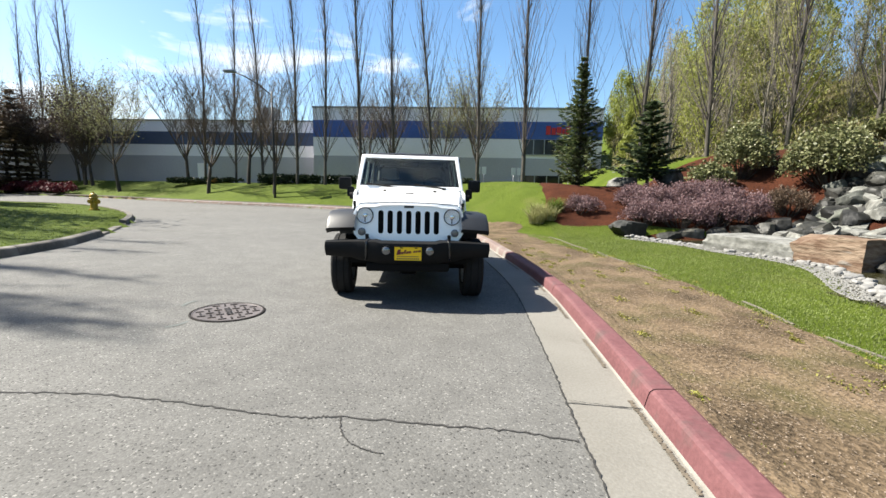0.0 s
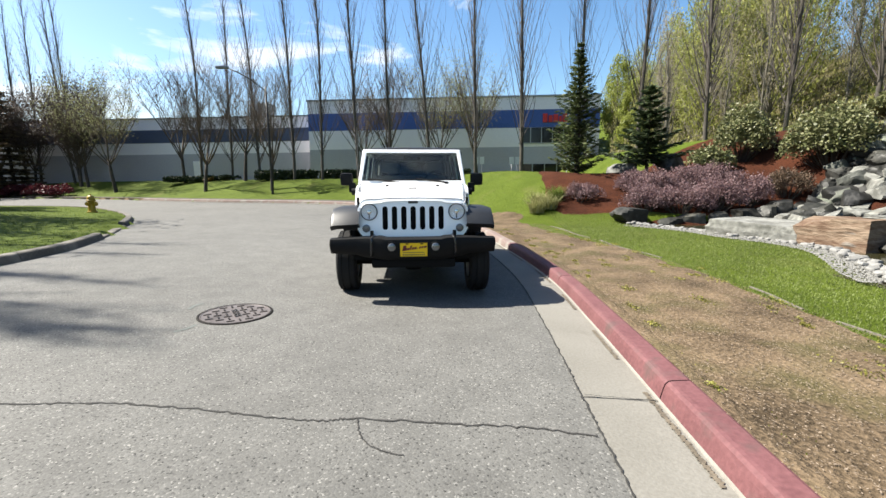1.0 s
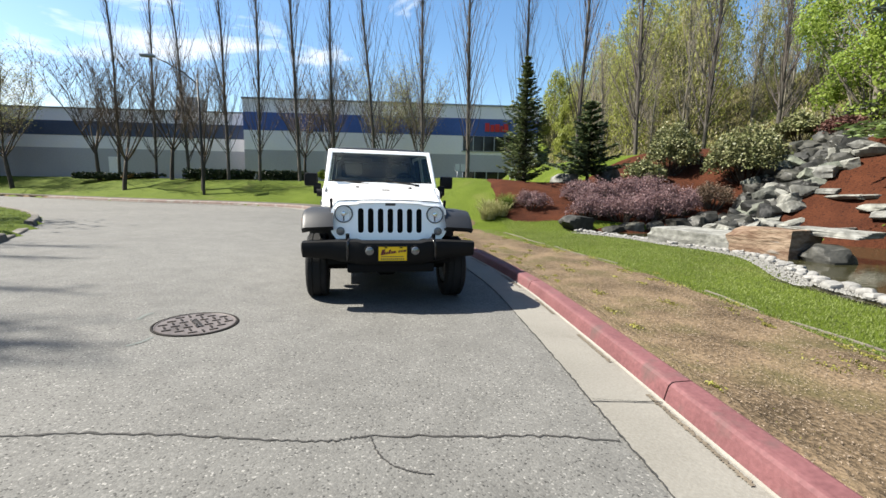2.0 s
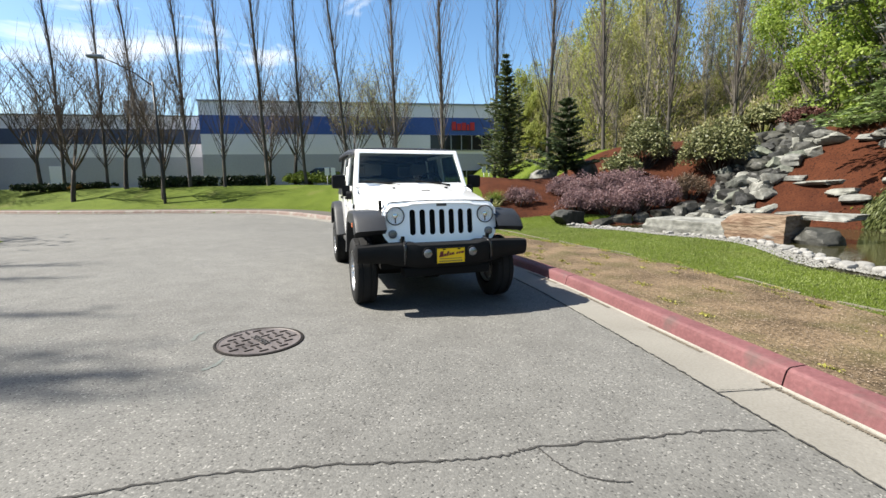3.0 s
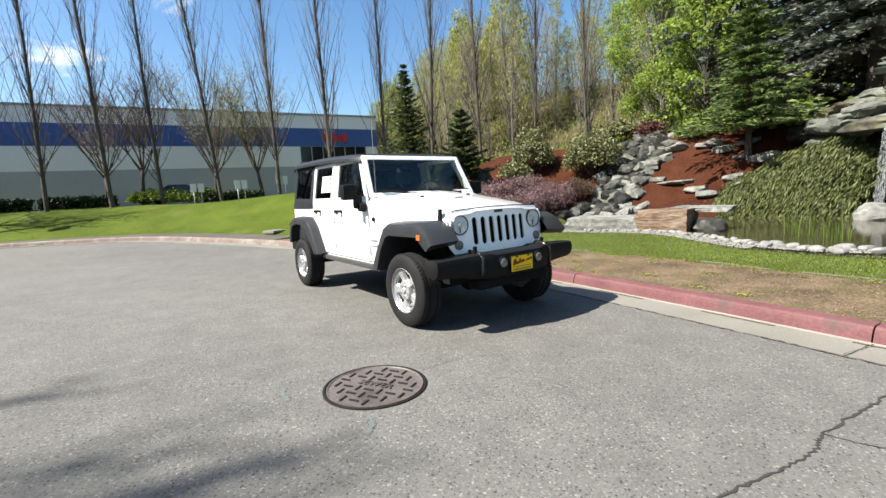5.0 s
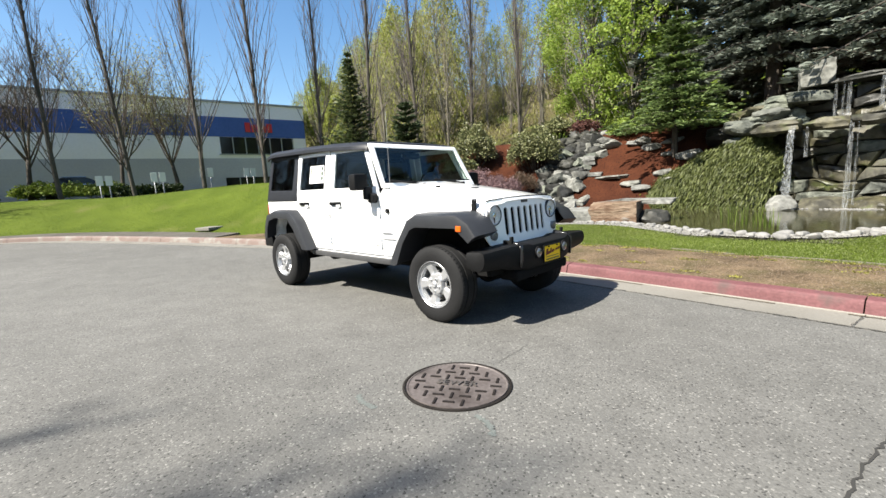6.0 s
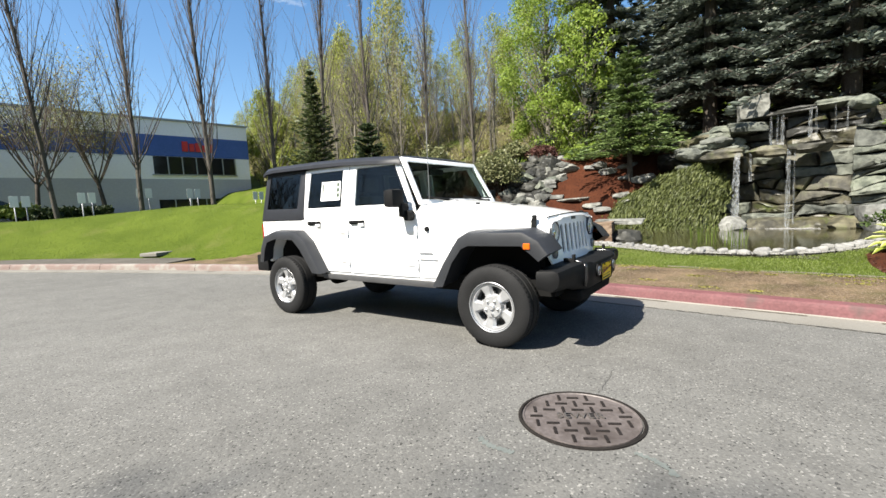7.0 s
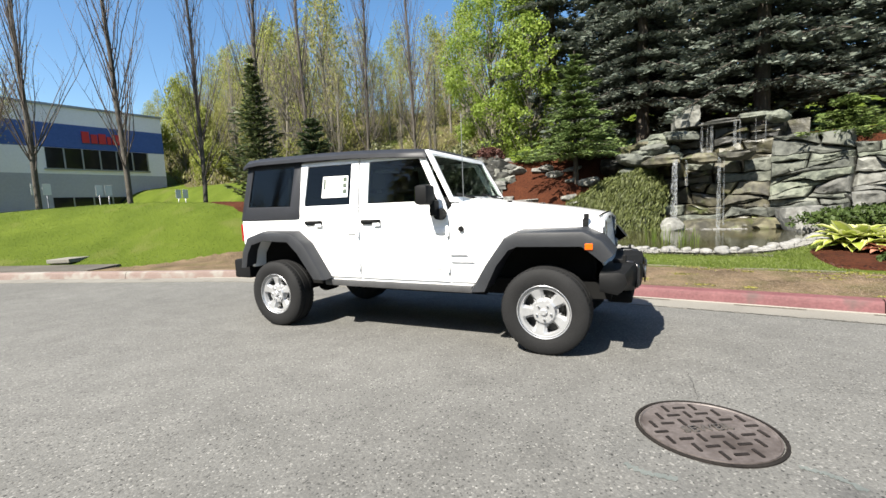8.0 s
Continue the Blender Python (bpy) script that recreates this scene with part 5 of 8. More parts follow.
# underside
bm = bmesh.new()
box(bm, -3.425, 0.5, -0.42, -0.34, 0.42, 0.52)
box(bm, -3.425, 0.5, 0.34, 0.42, 0.42, 0.52)
box(bm, -2.169, -0.7, -0.3, 0.3, 0.36, 0.5)
box(bm, -3.228, -2.553, -0.25, 0.25, 0.4, 0.52)
part("chassis", bm, DARK, car)
for ax in (0.0, -2.947):
    bm = bmesh.new()
    lathe(bm, [(-0.7, 0.04), (-0.12, 0.045), (-0.08, 0.12), (0.08, 0.12), (0.12, 0.045), (0.7, 0.04)], segments=14, centre=(ax, 0, 0.36))
    part("axle", bm, DARK, car)

# wheels
bm = bmesh.new()
prof = [(-0.105, 0.215), (-0.118, 0.25), (-0.122, 0.30), (-0.113, 0.345), (-0.098, 0.366), (-0.075, 0.374), (-0.052, 0.375), (-0.05, 0.366), (-0.035, 0.366), (-0.033, 0.376), (0.033, 0.376), (0.035, 0.366), (0.05, 0.366), (0.052, 0.375), (0.075, 0.374), (0.098, 0.366), (0.113, 0.345), (0.122, 0.30), (0.118, 0.25), (0.105, 0.215)]
lathe(bm, prof, segments=64)
bm.verts.ensure_lookup_table()
tyre_me = bpy.data.meshes.new("tyre")
for f in bm.faces:
    f.smooth = True
# shoulder lugs
for k in range(56):
    a = 2 * math.pi * k / 56
    for sgn in (-1, 1):
        c = Vector((math.cos(a), 0, math.sin(a)))
        t = Vector((-math.sin(a), 0, math.cos(a)))
        p0 = c * 0.364
        vs = [bm.verts.new(p0 + t * i * 0.011 + c * o + Vector((0, sgn * y, 0))) for i in (-1, 1) for o, y in ((0.004, 0.1), (0.0115, 0.088), (0.0115, 0.058), (0.004, 0.058))]
        bm.faces.new(vs[0:4]); bm.faces.new(vs[4:8][::-1])
        for q in range(3):
            bm.faces.new((vs[q], vs[q + 4], vs[q + 5], vs[q + 1]))
bmesh.ops.recalc_face_normals(bm, faces=bm.faces)
bm.to_mesh(tyre_me); bm.free()
tyre_me.materials.append(RUBBER)
tyre_me.set_sharp_from_angle(angle=radians(30))
# five broad raised spokes with openings between them, facing -y
bm = bmesh.new()
rr = [0.028, 0.06, 0.092, 0.104, 0.116, 0.134, 0.152, 0.168, 0.182, 0.194, 0.208]
na = 90


def off_opening(k):
    return abs(((k * 4.0) % 72) - 36)


def dish(r, k):
    raised = float(ss(16, 24, off_opening(k))) if 0.1 < r < 0.19 else 1.0
    return -0.098 + 0.02 * float(ss(0.09, 0.11, r)) - 0.012 * float(ss(0.12, 0.2, r)) + 0.026 * (1 - raised)


vv = [[bm.verts.new((r * math.cos(2 * math.pi * k / na), dish(r, k), r * math.sin(2 * math.pi * k / na))) for k in range(na)] for r in rr]
for i in range(len(rr) - 1):
    for k in range(na):
        half_open = 10 if i < 5 else 17
        if 4 <= i <= 7 and abs((((k + 0.5) * 4.0) % 72) - 36) <= half_open:
            continue
        bm.faces.new((vv[i][k], vv[i][(k + 1) % na], vv[i + 1][(k + 1) % na], vv[i + 1][k]))
thicken(bm, -0.03)
lathe(bm, [(0.105, 0.20), (-0.05, 0.205), (-0.085, 0.212), (-0.1, 0.222), (-0.108, 0.232), (-0.112, 0.226), (-0.10, 0.212), (-0.08, 0.206)], segments=60)
rim_me = bpy.data.meshes.new("wheel")
for f in bm.faces:
    f.smooth = True
bm.to_mesh(rim_me); bm.free()
rim_me.materials.append(ALLOY)
rim_me.set_sharp_from_angle(angle=radians(35))
bm = bmesh.new()
lathe(bm, [(-0.05, 0.002), (-0.112, 0.002), (-0.113, 0.022), (-0.106, 0.031), (-0.05, 0.034)], segments=24)
cap_me = bpy.data.meshes.new("hub_cap"); bm.to_mesh(cap_me); bm.free(); cap_me.materials.append(ALLOY)
bm = bmesh.new()
lathe(bm, [(-0.05, 0.002), (-0.115, 0.002), (-0.116, 0.008), (-0.108, 0.0105), (-0.05, 0.0105)], segments=6)
nut_me = bpy.data.meshes.new("lug_nut"); bm.to_mesh(nut_me); bm.free(); nut_me.materials.append(CHROME)
bm = bmesh.new()
lathe(bm, [(0.0, 0.002), (0.0, 0.155), (0.02, 0.155), (0.02, 0.19), (0.06, 0.19), (0.06, 0.002)], segments=36)
brake_me = bpy.data.meshes.new("brake_disc"); bm.to_mesh(brake_me); bm.free(); brake_me.materials.append(plain("brake_steel", (0.1, 0.1, 0.1), 0.5, 0.6))
for ax in (0.0, -2.947):
    for s in (-1, 1):
        w = new("wheel", rim_me)
        w.parent = car
        # each wheel stands on the road, which falls off across the car
        at = car.matrix_basis @ Vector((ax + 0.012, s * 0.785, 0.37))
        lift = float(road_z(at.x, at.y)) + 0.36 - at.z
        w.matrix_basis = pose(ax + 0.012, s * 0.785, 0.37 + lift, 0, 0, 0 if s < 0 else 180) @ pose(0, 0, 0, 0, -20 if ax else -41, 0) @ Matrix.Diagonal((0.962, 1.0, 0.962, 1.0))
        tagged(w, "silver five-spoke alloy wheel")
        for nm, me in (("tyre", tyre_me), ("hub_cap", cap_me), ("brake_disc", brake_me)):
            o = new(nm, me)
            o.parent = w
        for k in range(5):
            o = new("lug_nut", nut_me)
            o.parent = w
            a = 2 * math.pi * (k + 0.25) / 5
            o.matrix_basis = pose(0.063 * math.cos(a), 0, 0.063 * math.sin(a))

# interior
bm = bmesh.new()
box(bm, -1.1, -0.88, -0.68, 0.68, 1.2, 1.335, 0.03)
part("dashboard", bm, BLACK_PLASTIC, car)
bm = bmesh.new()
rings = []
for k in range(24):
    a = 2 * math.pi * k / 24
    c = Vector((0, math.cos(a), math.sin(a)))
    rings.append([Vector((-1.22, 0.36, 1.30)) + c * (0.175 + 0.014 * math.cos(b)) + Vector((0.014 * math.sin(b), 0, 0)) for b in (0, 1.57, 3.14, 4.71)])
vs = loft(bm, rings + [rings[0]], True)
part("steering_wheel", bm, BLACK_PLASTIC, car)
for x, y, w in ((-1.85, 0.36, 0.25), (-1.85, -0.36, 0.25), (-2.75, 0.0, 0.6)):
    bm = bmesh.new()
    box(bm, x - 0.12, x + 0.02, y - w, y + w, 1.2, 1.42, 0.04)
    seat_ = part("seat", bm, SEAT, car, smooth=True)
    for hy in ((y,) if w < 0.3 else (-0.35, 0.35)):
        bm = bmesh.new()
        box(bm, x - 0.1, x + 0.0, hy - 0.13, hy + 0.13, 1.46, 1.63, 0.035)
        part("headrest", bm, SEAT, seat_, smooth=True)
bm = bmesh.new()
box(bm, -1.2, -1.14, -0.12, 0.12, 1.62, 1.69, 0.015)
part("rear_view_mirror", bm, BLACK_PLASTIC, car)
for x in (-1.95, -2.9):
    tube_ = Limbs()
    tube_.tube([(x, -0.62, 1.2), (x, -0.58, 1.62), (x, -0.5, 1.72), (x, 0.5, 1.72), (x, 0.58, 1.62), (x, 0.62, 1.2)], 0.035, 0.035, 8)
    o = new("roll_bar", tube_.to_mesh("roll_bar", SEAT))
    o.parent = car


# ---------- rocks ----------
STONE_GREY = material("grey_green_stone", (0.0359, 0.0408, 0.0332), (0.1406, 0.1497, 0.1217), 1.6, 0.85, 7.0, 0.8, detail=9.0, spots=((0.15, 0.152, 0.13), 1.5, 0.56, 0.75), depth=0.04, vary=0.3, contrast=0.34)
STONE_PALE = material("pale_stone", (0.0726, 0.0729, 0.0647), (0.2056, 0.2057, 0.1875), 2.0, 0.85, 7.0, 0.8, detail=9.0, spots=((0.12, 0.114, 0.102), 5.0, 0.6, 0.72), depth=0.03, vary=0.2, contrast=0.34)
STONE_RED = material("rust_banded_stone", (0.08, 0.0425, 0.0225), (0.2, 0.145, 0.1), 1.6, 0.85, 7.0, 0.8, spots=((0.21, 0.2, 0.18), 1.3, 0.6, 0.68), depth=0.04, stretch=(0.8, 0.8, 2.8), contrast=0.3)
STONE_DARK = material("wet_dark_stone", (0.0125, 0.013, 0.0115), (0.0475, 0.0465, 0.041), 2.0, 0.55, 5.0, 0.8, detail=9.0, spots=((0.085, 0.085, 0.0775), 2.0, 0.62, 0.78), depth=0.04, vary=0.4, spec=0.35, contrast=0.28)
STONE_BROWN = material("mossy_brown_stone", (0.026, 0.024, 0.016), (0.098, 0.09, 0.06), 2.0, 0.7, 5.0, 0.8, detail=9.0, spots=((0.05, 0.06, 0.0225), 2.5, 0.55, 0.7), depth=0.04, vary=0.35, contrast=0.28)
STONE_SLAB = material("pale_slab_stone", (0.1026, 0.1027, 0.0918), (0.2268, 0.2262, 0.2079), 1.8, 0.85, 8.0, 0.8, spots=((0.078, 0.075, 0.066), 3.0, 0.6, 0.75), depth=0.03, detail=9.0, contrast=0.28)
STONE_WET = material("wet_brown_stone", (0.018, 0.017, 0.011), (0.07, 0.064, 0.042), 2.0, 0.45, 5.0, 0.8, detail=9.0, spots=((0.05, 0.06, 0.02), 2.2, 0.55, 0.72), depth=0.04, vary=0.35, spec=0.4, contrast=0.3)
PEBBLE = material("white_river_stone", (0.1312, 0.1286, 0.1207), (0.2310, 0.2257, 0.2152), 4.0, 0.7, 30.0, 0.15)


def rock_mesh(seed, sharp=0.8, blocky=0.5, rough=0.07, level=3):
    """A broken stone within -1..1: a rounded block with flat breaks and chipped relief."""
    rng = np.random.default_rng(seed)
    bm = bmesh.new()
    bmesh.ops.create_cube(bm, size=2.0)
    bmesh.ops.subdivide_edges(bm, edges=bm.edges[:], cuts=level + 2, use_grid_fill=True)
    planes = []
    for k in range(int(10 * sharp)):
        n = Vector(rng.normal(size=3)).normalized()
        planes.append((n, rng.uniform(0.8, 1.12)))
    off = Vector(rng.uniform(-50, 50, 3))
    for v in bm.verts:
        p = v.co.copy()
        ball = p.normalized()
        p = p * blocky + ball * (1 - blocky) * 1.15
        for n, d in planes:
            ov = p.dot(n) - d
            if ov > 0:
                p -= n * ov
        q = p * 1.4 + off
        p += p.normalized() * (noise.noise(q) * rough + noise.noise(q * 3.1) * rough * 0.5)
        v.co = p
    me = bpy.data.meshes.new("rock")
    for f in bm.faces:
        f.smooth = True
    bm.to_mesh(me)
    bm.free()
    me.set_sharp_from_angle(angle=radians(18))
    return me


def block_mesh(seed, square=0.86, chops=5, layers=0.05, cuts=6, near=1.0):
    """A quarried block within -1..1: uneven corners, chopped arrises, thin ledges along its bedding."""
    rng = np.random.default_rng(seed)
    bm = bmesh.new()
    bmesh.ops.create_cube(bm, size=2.0)
    bmesh.ops.subdivide_edges(bm, edges=bm.edges[:], cuts=cuts, use_grid_fill=True)
    jut = rng.uniform(-0.13, 0.05, (2, 2, 2, 3))
    planes = []
    for k in range(chops):
        n = Vector(rng.choice((-1, 1), 3) * rng.uniform(0.25, 1.0, 3)).normalized()
        planes.append((n, rng.uniform(1.0, 1.3) * near))
    off = Vector(rng.uniform(-50, 50, 3))
    for v in bm.verts:
        p = v.co.copy()
        a = [(c + 1) / 2 for c in p]
        push = np.zeros(3)
        for i in (0, 1):
            for j in (0, 1):
                for k in (0, 1):
                    w = (a[0] if i else 1 - a[0]) * (a[1] if j else 1 - a[1]) * (a[2] if k else 1 - a[2])
                    push += w * jut[i, j, k] * np.array([1 if i else -1, 1 if j else -1, 1 if k else -1])
        p = Vector(p) * square + p.normalized() * (1 - square) * 1.25 + Vector(push)
        for n, d in planes:
            ov = p.dot(n) - d
            if ov > 0:
                p -= n * ov
        q = p * 1.1 + off
        ledge = noise.noise((off.x + p.x * 0.35, off.y + p.y * 0.35, off.z + p.z * 5.0)) * layers
        p.x *= 1 + ledge
        p.y *= 1 + ledge
        p += p.normalized() * (noise.noise(q) * 0.06 + noise.noise(q * 3.3) * 0.045 + noise.noise(q * 8.0) * 0.02)
        v.co = p
    me = bpy.data.meshes.new("rock")
    for f in bm.faces:
        f.smooth = True
    bm.to_mesh(me)
    bm.free()
    me.set_sharp_from_angle(angle=radians(20))
    return me


ROCKS = {}


def rock(name, kind, seed, x, y, z, sx, sy, sz, turn=0.0, tip=0.0, lean=0.0, parent=None, broken=False):
    """One stone of half-sizes sx, sy, sz with its middle at x, y, z."""
    fine = name in ("slab_rock", "boulder")
    key = (seed % 9, kind.name, broken, fine)
    if key not in ROCKS:
        ROCKS[key] = block_mesh(300 + seed % 9, 0.9, 8, 0.1, 5, 0.82) if broken else block_mesh(340 + seed % 9, 0.985, 1, 0.035, 11) if fine else block_mesh(340 + seed % 9, 0.965, 6, 0.06, 7, 0.95)
        ROCKS[key].materials.append(kind)
    ob = new(name, ROCKS[key])
    ob.parent = parent
    ob.matrix_basis = pose(x, y, z, tip, lean, turn) @ Matrix.Diagonal((sx, sy, sz, 1))
    return ob


CASCADE_AXIS = spline([(13.9, 13.6), (12.6, 12.9), (11.4, 13.0), (10.4, 12.9), (9.6, 12.3), (8.7, 11.5), (8.0, 11.0)], 6)
cascade_bed = bed("cascade_bed", steps((7.0, 14.6, 0.14)), steps((9.6, 14.8, 0.14)), lambda x, y: 0.85 - np.abs(side_distance(CASCADE_AXIS, x, y)) + rough_noise(x, y, 2.2, 5.0) * 0.25, 0.1, STONE_DARK, "dark rocky bed of the cascade", "rock bed")
# slabs at the pond's edge
tagged(rock("slab_rock", STONE_SLAB, 1, 6.2, 9.45, 0.17, 0.62, 1.0, 0.27, 25, 1), "broad grey flat-topped slab at the pond's edge", "rock")
tagged(rock("slab_rock", STONE_RED, 2, 6.62, 8.05, 0.25, 0.5, 0.6, 0.36, 18, 0), "rust-brown banded block of stone at the pond's edge", "rock")
tagged(rock("slab_rock", STONE_DARK, 3, 6.95, 7.2, 0.16, 0.36, 0.36, 0.24, 14, 2, broken=True), "dark broken block of stone beside the rust-brown one", "rock")
tagged(rock("slab_rock", STONE_SLAB, 4, 7.3, 7.55, 0.59, 0.4, 0.62, 0.06, 18, 1), "thin grey slab lying across the blocks", "rock")
tagged(rock("boulder", STONE_DARK, 5, 4.35, 12.5, 0.36, 0.5, 0.34, 0.22, 10, 4, 6, broken=True), "greenish grey boulder at the lawn's end", "rock")
tagged(rock("boulder", STONE_PALE, 6, 6.13, 18.28, land_z(6.13, 18.28) + 0.16, 0.55, 0.4, 0.27, -8, broken=True), "pale flat boulder in the red mulch", "rock")
tagged(rock("boulder", STONE_DARK, 7, 7.75, 17.6, land_z(7.75, 17.6) + 0.25, 0.42, 0.4, 0.48, 15, broken=True), "dark upright boulder in the red mulch", "rock")
for x, y, z, sx, sy, sz, turn, sd in ((5.5, 12.35, 0.22, 0.4, 0.22, 0.16, 10, 1), (6.15, 12.4, 0.3, 0.42, 0.28, 0.22, -20, 2), (6.85, 12.35, 0.32, 0.45, 0.3, 0.24, 25, 3), (7.5, 12.2, 0.36, 0.4, 0.34, 0.3, 5, 4), (8.05, 12.3, 0.42, 0.4, 0.3, 0.34, 60, 5), (8.55, 12.55, 0.5, 0.45, 0.32, 0.36, -35, 6), (7.2, 11.8, 0.14, 0.5, 0.26, 0.08, 15, 7), (6.4, 11.85, 0.12, 0.5, 0.22, 0.06, -8, 8), (8.0, 11.75, 0.2, 0.4, 0.3, 0.12, 40, 0), (7.9, 10.9, 0.2, 0.36, 0.3, 0.2, 20, 2), (7.55, 9.9, 0.16, 0.45, 0.3, 0.1, 65, 4), (8.5, 9.8, 0.22, 0.3, 0.25, 0.2, 5, 5)):
    tagged(rock("pool_rock", STONE_DARK, sd, x, y + 0.12, z - 0.08, sx * 0.8, sy * 0.8, sz * 0.8, turn, 4, -4, broken=True), "dark angular rock at the edge of the upper pool", "rock", "rocks of the upper pool")
# cascade stones, from the crest down to the pool
crng = random.Random(19)
for i in range(200):
    c = along(CASCADE_AXIS, 0.0, 7.4, 200)[i]
    side = crng.choice((-1, 1)) * crng.uniform(0.1, 1.0)
    x, y = c[0] + side * 0.5, c[1] + side * 0.85
    s = crng.choice((crng.uniform(0.09, 0.18), crng.uniform(0.2, 0.34)))
    pale = side < -0.35
    kind = STONE_PALE if pale and crng.random() < 0.3 else (STONE_GREY if crng.random() < 0.15 else STONE_DARK)
    r = rock("cascade_rock", kind, crng.randrange(90), x, y, land_z(x, y) + s * 0.25, s * crng.uniform(0.9, 1.5), s * crng.uniform(0.8, 1.2), s * crng.uniform(0.5, 0.9), crng.uniform(0, 360), crng.uniform(-28, 28), crng.uniform(-28, 28), broken=True)
    tagged(r, "pale broken rock beside the dry cascade" if kind is STONE_PALE else ("grey rock stacked along the cascade" if kind is STONE_GREY else "dark wet rock stacked along the cascade"), "rock", "rocks of the cascade")
for x, y, sx, sy, sz, turn, seed in ((12.7, 11.9, 0.6, 0.42, 0.3, 20, 1), (12.95, 10.55, 0.5, 0.32, 0.22, 40, 2), (12.6, 10.0, 0.45, 0.3, 0.18, 60, 3), (12.4, 8.55, 0.35, 0.5, 0.3, 10, 4), (11.3, 11.15, 0.28, 0.85, 0.11, -10, 5), (11.05, 9.95, 0.3, 0.42, 0.16, 12, 6), (10.85, 9.5, 0.32, 0.36, 0.16, 30, 7), (11.35, 8.95, 0.25, 0.5, 0.15, -30, 8), (10.1, 10.2, 0.3, 0.6, 0.14, 35, 0), (9.85, 11.6, 0.3, 0.35, 0.25, 0, 2), (8.75, 10.4, 0.3, 0.28, 0.2, 50, 3), (8.3, 11.9, 0.32, 0.3, 0.24, 10, 6), (9.3, 10.6, 0.4, 0.3, 0.14, 70, 7), (9.0, 12.4, 0.25, 0.25, 0.3, 20, 1), (11.3, 11.7, 0.2, 0.55, 0.12, 12, 3), (11.36, 10.7, 0.22, 0.6, 0.1, -4, 5), (11.55, 9.1, 0.25, 0.35, 0.16, 30, 6), (12.88, 10.7, 0.3, 0.4, 0.16, 10, 7), (12.8, 9.35, 0.28, 0.42, 0.16, -12, 1), (12.25, 9.2, 0.22, 0.3, 0.14, 40, 4), (11.75, 12.15, 0.45, 0.4, 0.3, 25, 2), (12.65, 11.65, 0.5, 0.4, 0.3, -15, 8), (11.05, 12.1, 0.35, 0.35, 0.25, 60, 0), (12.4, 12.2, 0.4, 0.35, 0.3, 5, 3)):
    tagged(rock("garden_rock", STONE_PALE, seed, x, y, land_z(x, y) + sz * 0.3, sx * 0.85, sy * 0.85, sz * 0.62, turn, crng.uniform(-10, 10), crng.uniform(-10, 10), broken=seed % 3 != 0), "pale flat stone set in the red mulch slope", "rock", "stones in the mulch")

for k in range(11):
    c0, c1 = along(CASCADE_AXIS, 0.3 + k * 0.45, 0.75 + k * 0.45, 2)
    d = (c1 - c0) / np.hypot(*(c1 - c0))
    q = (c0 + c1) / 2 + np.array([-d[1], d[0]]) * crng.uniform(0.55, 1.15)
    r = rock("cascade_slab", STONE_PALE, k, q[0], q[1], land_z(q[0], q[1]) + 0.06, crng.uniform(0.18, 0.5), crng.uniform(0.14, 0.3), crng.uniform(0.07, 0.2), math.degrees(math.atan2(d[1], d[0])) + crng.uniform(-50, 50), crng.uniform(-16, 16), crng.uniform(-5, 25), broken=k % 2 == 0)
    tagged(r, "pale flat stone edging the cascade", "rock", "stones edging the cascade")

# retaining wall of stacked stones round the falls
wall = tagged(empty("rock_wall"), "stacked grey-green boulder wall with a waterfall", "rock wall")
WALL = spline([(12.7, 7.9), (12.3, 6.3), (11.95, 4.9), (11.7, 3.4), (11.4, 2.3), (11.1, 1.2), (10.7, 0.1), (10.1, -1.2), (9.3, -2.6)], 8)
wlen = float(np.sum(np.hypot(*(WALL[1:] - WALL[:-1]).T)))
wr = random.Random(8)
WALL_RUN = along(WALL, 0, wlen, 300)


def wall_point(s, z, back):
    """A place on the wall's face: length along it, height, depth behind the face."""
    k = min(max(int(s / wlen * 299), 1), 298)
    p = along(WALL, s, s, 1)[0]
    d = WALL_RUN[k + 1] - WALL_RUN[k - 1]
    side = np.array([-d[1], d[0]]) / np.hypot(*d)
    return Vector((*(p + side * back), z))


def cut_cells(ring, least, rng):
    """Breaks a patch of wall into fitted stones with slanting joints, each a convex ring."""
    ring = np.array(ring)
    w, h = np.ptp(ring[:, 0]), np.ptp(ring[:, 1])
    x, y = ring[:, 0], ring[:, 1]
    area = 0.5 * abs(np.dot(x, np.roll(y, -1)) - np.dot(y, np.roll(x, -1)))
    if len(ring) < 3 or area < least * rng.choice((0.55, 1.0, 1.0, 1.7)):
        return [ring]
    across = w > h * rng.uniform(2.2, 3.6)
    c = ring.mean(0) + np.array([w, h]) * np.array([rng.uniform(-0.16, 0.16), rng.uniform(-0.16, 0.16)])
    a = rng.gauss(0, 0.32) if across else math.pi / 2 + rng.gauss(0, 0.13)
    n = np.array([math.cos(a), math.sin(a)])
    out = []
    for sign in (1, -1):
        q = []
        for k in range(len(ring)):
            p0, p1 = ring[k], ring[(k + 1) % len(ring)]
            e0, e1 = sign * np.dot(p0 - c, n), sign * np.dot(p1 - c, n)
            if e0 >= 0:
                q.append(p0)
            if e0 * e1 < 0:
                q.append(p0 + (p1 - p0) * e0 / (e0 - e1))
        if len(q) > 2:
            out += cut_cells(q, least, rng)
    return out


